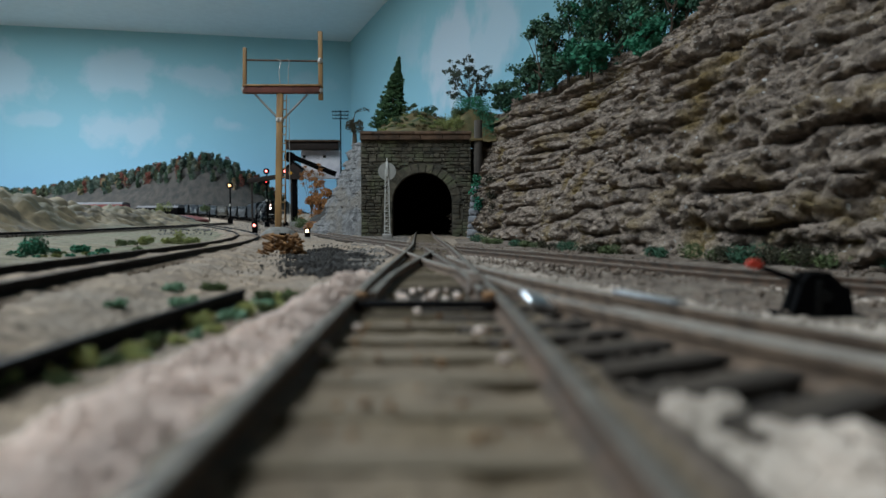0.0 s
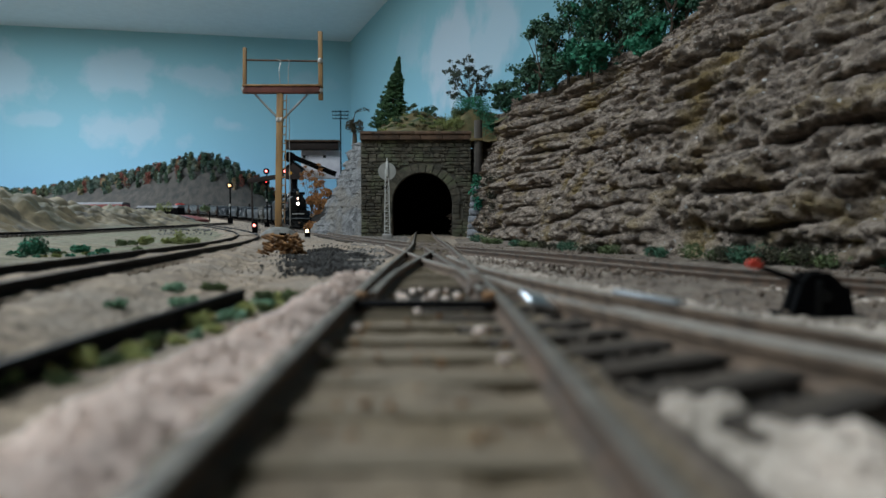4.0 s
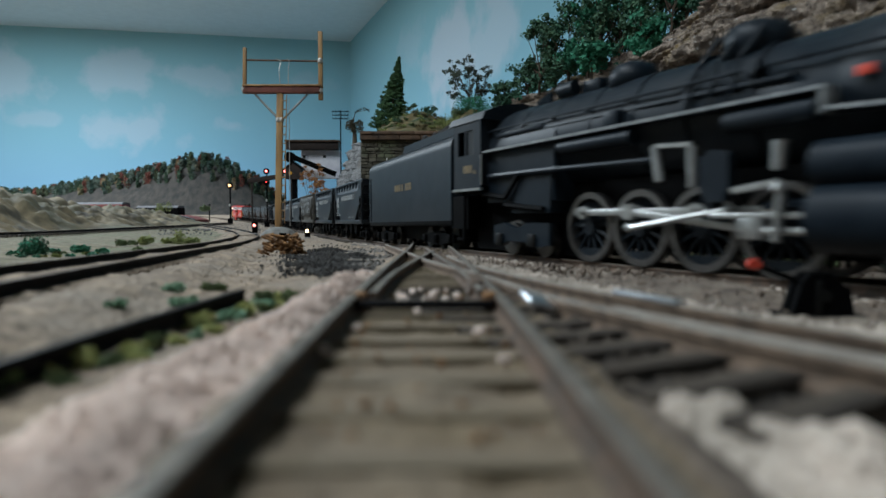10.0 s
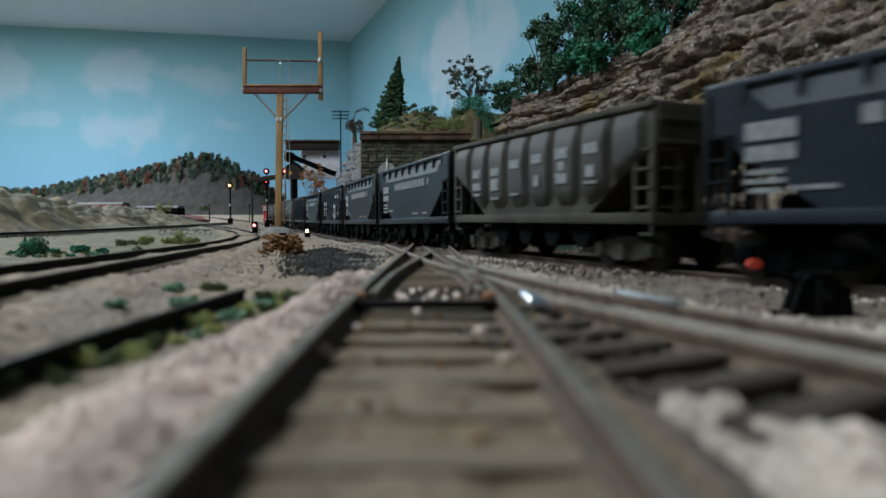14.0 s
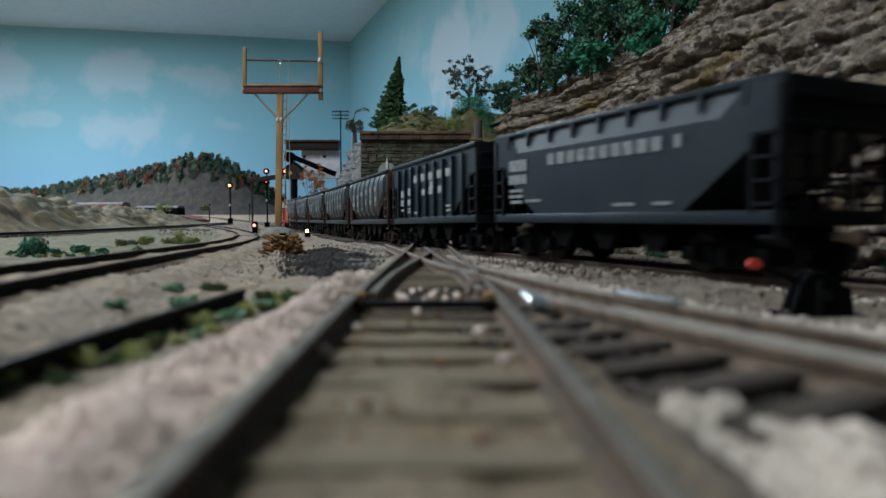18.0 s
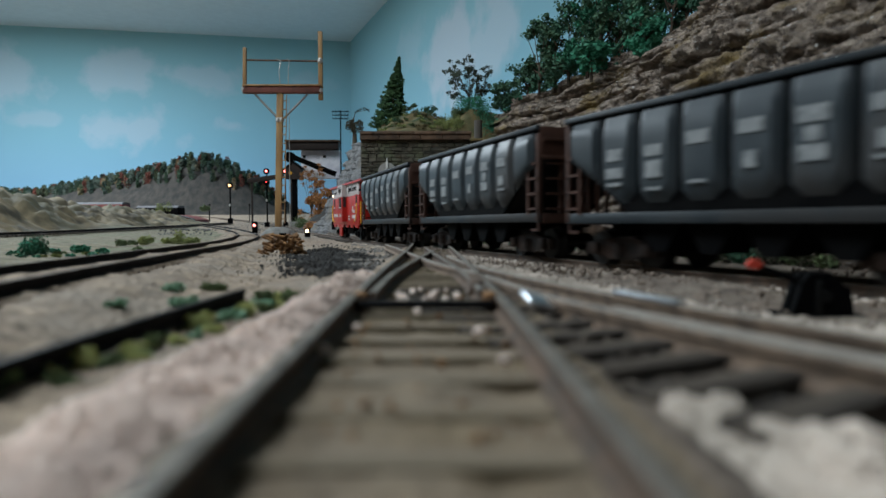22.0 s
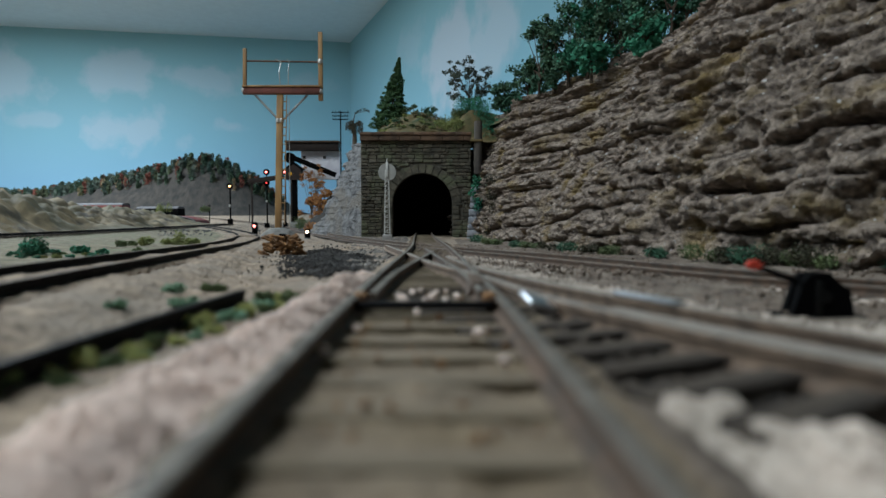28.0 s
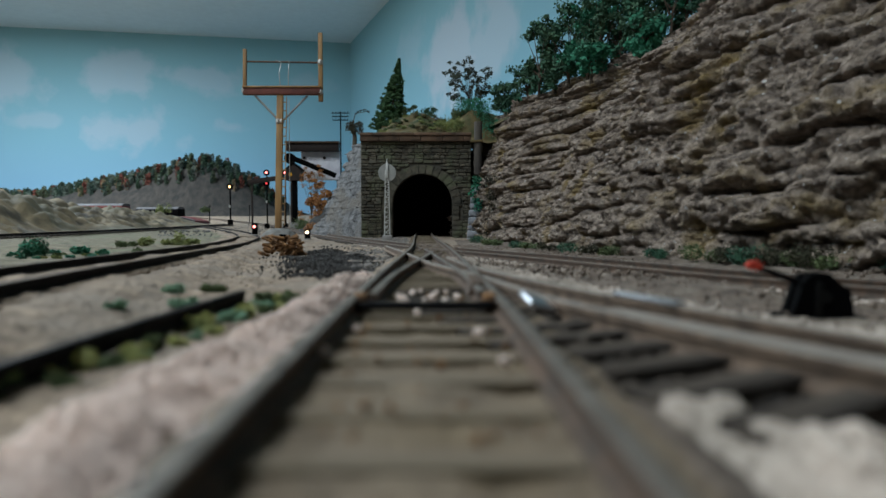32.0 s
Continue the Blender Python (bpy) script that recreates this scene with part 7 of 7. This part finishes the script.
def caboose():
    t = thing("bay_window_caboose", "bright red caboose with a white upper band and bay window", "caboose", group="coal train")
    L, w, BAY = 57.5, 16.0, -1.0
    part("body_core", box(shape(), 0, 0, 26.5, 2 * L - 2, 2 * w - 2, 31), CABRED, t)
    wins = [(-48, 4.4), (-21, 5.0), (49.3, 5.0)]
    for sy in (-1, 1):
        y = sy * w
        f = 1 if sy < 0 else -1
        part("lower_side", box(shape(), 0, y - sy * 0.5, 21.9, 2 * L, 1.2, 21.8, bevel=0.15), CABRED, t)
        part("white_band", box(shape(), 0, y - sy * 0.45, 37.6, 2 * L, 1.2, 9.4, bevel=0.15), CABWHITE, t, "white painted band under the roof")
        for x, ww in wins:
            win = part("window", box(shape(), f * x, y + sy * 0.15, 29.2, ww, 0.3, 6.6), WINDOWGLASS, t, "dark window")
            part("window_sill", box(shape(), f * x, y + sy * 0.35, 25.4, ww + 1.4, 0.9, 0.9), CABWHITE, win)
            part("window_frame", box(shape(), f * x, y + sy * 0.32, 32.8, ww + 1.0, 0.6, 0.7), CABRED, win)
        # bay
        bay = part("bay", prism(shape(), [(f * BAY - 10.3, 13.6), (f * BAY + 10.3, 13.6), (f * BAY + 10.3, 33.0), (f * BAY - 10.3, 33.0)], min(y, y + sy * 3.6), max(y, y + sy * 3.6)), CABRED, t)
        part("bay_band", box(shape(), f * BAY, y + sy * 1.9, 37.6, 20.8, 3.6, 9.4), CABWHITE, t)
        for q in (-0.9 * f, 4.3 * f):
            part("window", box(shape(), f * BAY + q, y + sy * 3.7, 28.6, 3.8, 0.3, 7.4), WINDOWGLASS, bay, "dark bay window")
            part("window_sill", box(shape(), f * BAY + q, y + sy * 3.9, 24.5, 4.8, 0.7, 0.8), CABWHITE, bay)
        part("window", box(shape(), f * BAY + f * 10.4, y + sy * 1.9, 29, 0.3, 2.4, 8), WINDOWGLASS, bay, "dark bay end window")
        for k in range(11):
            x = -53 + k * 3.3 + (2.6 if k > 5 else 0)
            h = 4.6 if k in (0, 6) else (3.6 if k in (3, 7, 9) else 2.2)
            part("lettering", box(shape(), f * x, y + sy * 0.22, 36.4 + h / 2, 1.0 if k % 2 else 1.5, 0.16, h, turn=Matrix.Rotation(f * radians(20), 4, "Y")), BLACK, t)
        script(t, "Speed Service", f * 16.0, y + sy * 0.25, 36.2, 6.2, f, 34.0)
        script(bay, "High", f * -8.0, y + sy * 3.85, 36.4, 6.0, f, 12.5)
        rows = [(-51.5 + k * 2.7 + 0.9 * (k // 4), 18.8, 2.1, 2.6) for k in range(12)]
        bars(t, [(f * x, z, ww, h) for x, z, ww, h in rows], y + sy * 0.22, CABWHITE)
        bars(bay, [(f * (BAY + 1.6), 18.6, 5.6, 2.6)], y + sy * 3.75, CABWHITE)
        bars(t, [(f * 20, 17.6, 7, 1.2), (f * 20, 15.6, 7, 1.2), (f * 40, 17.4, 14.5, 2.4), (f * 35.4, 23.4, 3.6, 3.6), (f * 39.5, 21.2, 7.5, 2.2), (f * 43.5, 14.8, 3.5, 2.6)], y + sy * 0.22, CABWHITE)
        for k in range(6):
            part("sill_scallop", box(shape(), -48 + k * 19.2, y - sy * 0.5, 10.4, 11.0, 1.2, 2.6, bevel=0.5), CABRED, t)
        part("tool_box", box(shape(), f * -21, y - sy * 0.8, 6.6, 11.0, 1.2, 9.6, bevel=0.2), CABRED, t, "red underframe box")
        for x in (-55, 54):
            c = shape()
            pts = [(f * x, y + sy * 1.0, 27), (f * x, y + sy * 1.2, 20), (f * (x + (3 if x < 0 else -3)), y + sy * 1.2, 15.5), (f * (x + (9 if x < 0 else -9)), y + sy * 1.0, 13.4)]
            for p, q in zip(pts, pts[1:]):
                rod(c, p, q, 0.38, seg=6)
            part("grab_iron", c, YELLOW, t, "curved yellow grab iron")
        for sx in (-1, 1):
            part("porch_step", box(shape(), sx * 63.5, sy * 14.6, 7.0, 8, 3.0, 0.8), BLACK, t)
            part("step_side", box(shape(), sx * 67.4, sy * 14.6, 10, 0.8, 3.0, 7), BLACK, t)
            c = shape()
            for p, q in (((sx * 69, sy * 14.8, 12.5), (sx * 69, sy * 14.8, 28)), ((sx * 69, sy * 14.8, 28), (sx * 69, sy * 5, 28)), ((sx * 60.6, sy * 15.2, 12.5), (sx * 60.6, sy * 15.2, 28)), ((sx * 69, sy * 5, 12.5), (sx * 69, sy * 5, 28))):
                rod(c, p, q, 0.42, seg=6)
            part("porch_rail", c, YELLOW, t, "yellow porch handrail")
    part("roof", prism_along([(-17.5, 41.8), (17.5, 41.8), (17.3, 43.2), (9, 45.6), (0, 46.4), (-9, 45.6), (-17.3, 43.2)], -71, 71), CABRED, t, "red roof with end overhangs")
    part("roof_walk", box(shape(), 0, 0, 47.3, 140, 6, 0.8), BLACK, t)
    part("battery_box", box(shape(), 2, 0, 7.6, 26, 24, 7.0, bevel=0.4), BLACK, t)
    part("centre_sill", box(shape(), 0, 0, 9.0, 126, 6, 4.0), BLACK, t)
    part("smoke_jack", rod(shape(), (18, 6, 45), (18, 6, 52), 1.4, seg=10), BLACK, t)
    part("floor_frame", box(shape(), 0, 0, 11.6, 140, 27, 2.2), BLACK, t)
    for sx in (-1, 1):
        part("end_wall", box(shape(), sx * (L + 0.2), 0, 26.5, 1.0, 2 * w - 1.6, 30), CABRED, t)
        part("end_door", box(shape(), sx * (L + 0.9), 0, 25, 0.5, 9, 24), CABRED, t)
        part("door_window", box(shape(), sx * (L + 1.2), 0, 31, 0.3, 5.5, 7), WINDOWGLASS, t, "dark door window")
        part("porch_deck", box(shape(), sx * 64, 0, 12.4, 12, 30, 1.6), BLACK, t)
        bm = rod(shape(), (sx * 69.4, 0, 20), (sx * 69.4, 0, 31), 0.5, seg=6)
        part("brake_staff", bm, YELLOW, t)
        part("brake_wheel", rod(shape(), (sx * 69.9, 0, 31), (sx * 70.6, 0, 31), 3.4, seg=14), BLACK, t)
        part("marker_lamp", ball(shape(), sx * 59.6, -15.6, 36, 1.0, 1), BLACK if sx > 0 else WHITELAMP, t, "small marker lamp")
        coupler(t, sx * 67, sx)
        truck(t, sx * 43, BLACK)
    return t


CABOOSE = caboose()

# ---- how the train runs ----
START = 0.005 * min(range(len(PATH)), key=lambda k: abs(PATH[k].y - 1.579))
# seconds and metres run by the pilot since the start
RUN = [(0.0, 0.015), (6.0, 0.965), (7.0, 1.1352), (8.0, 1.2923), (8.5, 1.3699), (9.0, 1.4422), (9.5, 1.5101), (10.5, 1.6529), (11.0, 1.7249), (12.0, 1.8650), (15.0, 2.2548), (18.0, 2.6577), (21.0, 3.0648), (24.0, 3.4703), (28.0, 4.0032), (32.0, 4.5384)]


# couplings that are drawn tight bring these cars forward
SLACK = {0: 0.005, 1: 0.002, 3: 0.002, 4: 0.004, 5: 0.007}


def front(t):
    for (t0, s0), (t1, s1) in zip(RUN, RUN[1:]):
        if t <= t1:
            return START + s0 + (s1 - s0) * (t - t0) / (t1 - t0)
    return START + RUN[-1][1]


def motions():
    times = [0.5 * k for k in range(65)]

    def run(ob, behind, half):
        walk(ob, [(t, car_pose(front(t) - behind, half)) for t in times])

    # the engine's own space starts at the pilot
    walk(ENGINE, [(t, car_pose(front(t) - 0.101, 0.034) @ pose(0.101, 0, 0)) for t in times])
    run(TENDER, 0.279, 0.047)
    for k, car in enumerate(HOPPERS):
        run(car, 0.430 + 0.1248 * k - SLACK.get(k, 0.0), 0.0396)
    run(CABOOSE, 2.0663, 0.0447)
    # driving wheels and rods: 60 degrees or so from row to row
    ticks = [k / 15 for k in range(481)]

    def rolled(t):
        return (front(t) - START) / (DRIVER_R * 0.001)

    for x, ax in zip(DRIVERS_X, DRIVERS):
        walk(ax, [(t, Matrix.Translation((x * .001, 0, DRIVER_R * .001)) @ Matrix.Rotation(rolled(t), 4, "Y")) for t in ticks])
    for kind, sy, ob in RODS:
        rows = []
        for t in ticks:
            a = -rolled(t) + (0.0 if sy < 0 else math.pi / 2)
            px, pz = CRANK * math.cos(a), CRANK * math.sin(a)
            if kind == "side":
                m = pose(px * .001, 0, (DRIVER_R + pz) * .001)
            elif kind == "eccentric":
                ex, ez = DRIVERS_X[2] + 1.8 * math.sin(a), DRIVER_R - 1.8 * math.cos(a)
                m = Matrix.Translation((ex * .001, 0, ez * .001)) @ Matrix.Rotation(-math.asin((15.2 - ez) / 31.5), 4, "Y")
            else:
                wx, wz = DRIVERS_X[2] + px, DRIVER_R + pz
                hz = DRIVER_R
                lean = math.asin((hz - wz) / 40.0)
                if kind == "main":
                    m = Matrix.Translation((wx * .001, 0, wz * .001)) @ Matrix.Rotation(-lean, 4, "Y")
                else:
                    m = pose((wx + 40 * math.cos(lean)) * .001, 0, hz * .001)
            rows.append((t, m))
        walk(ob, rows)


motions()
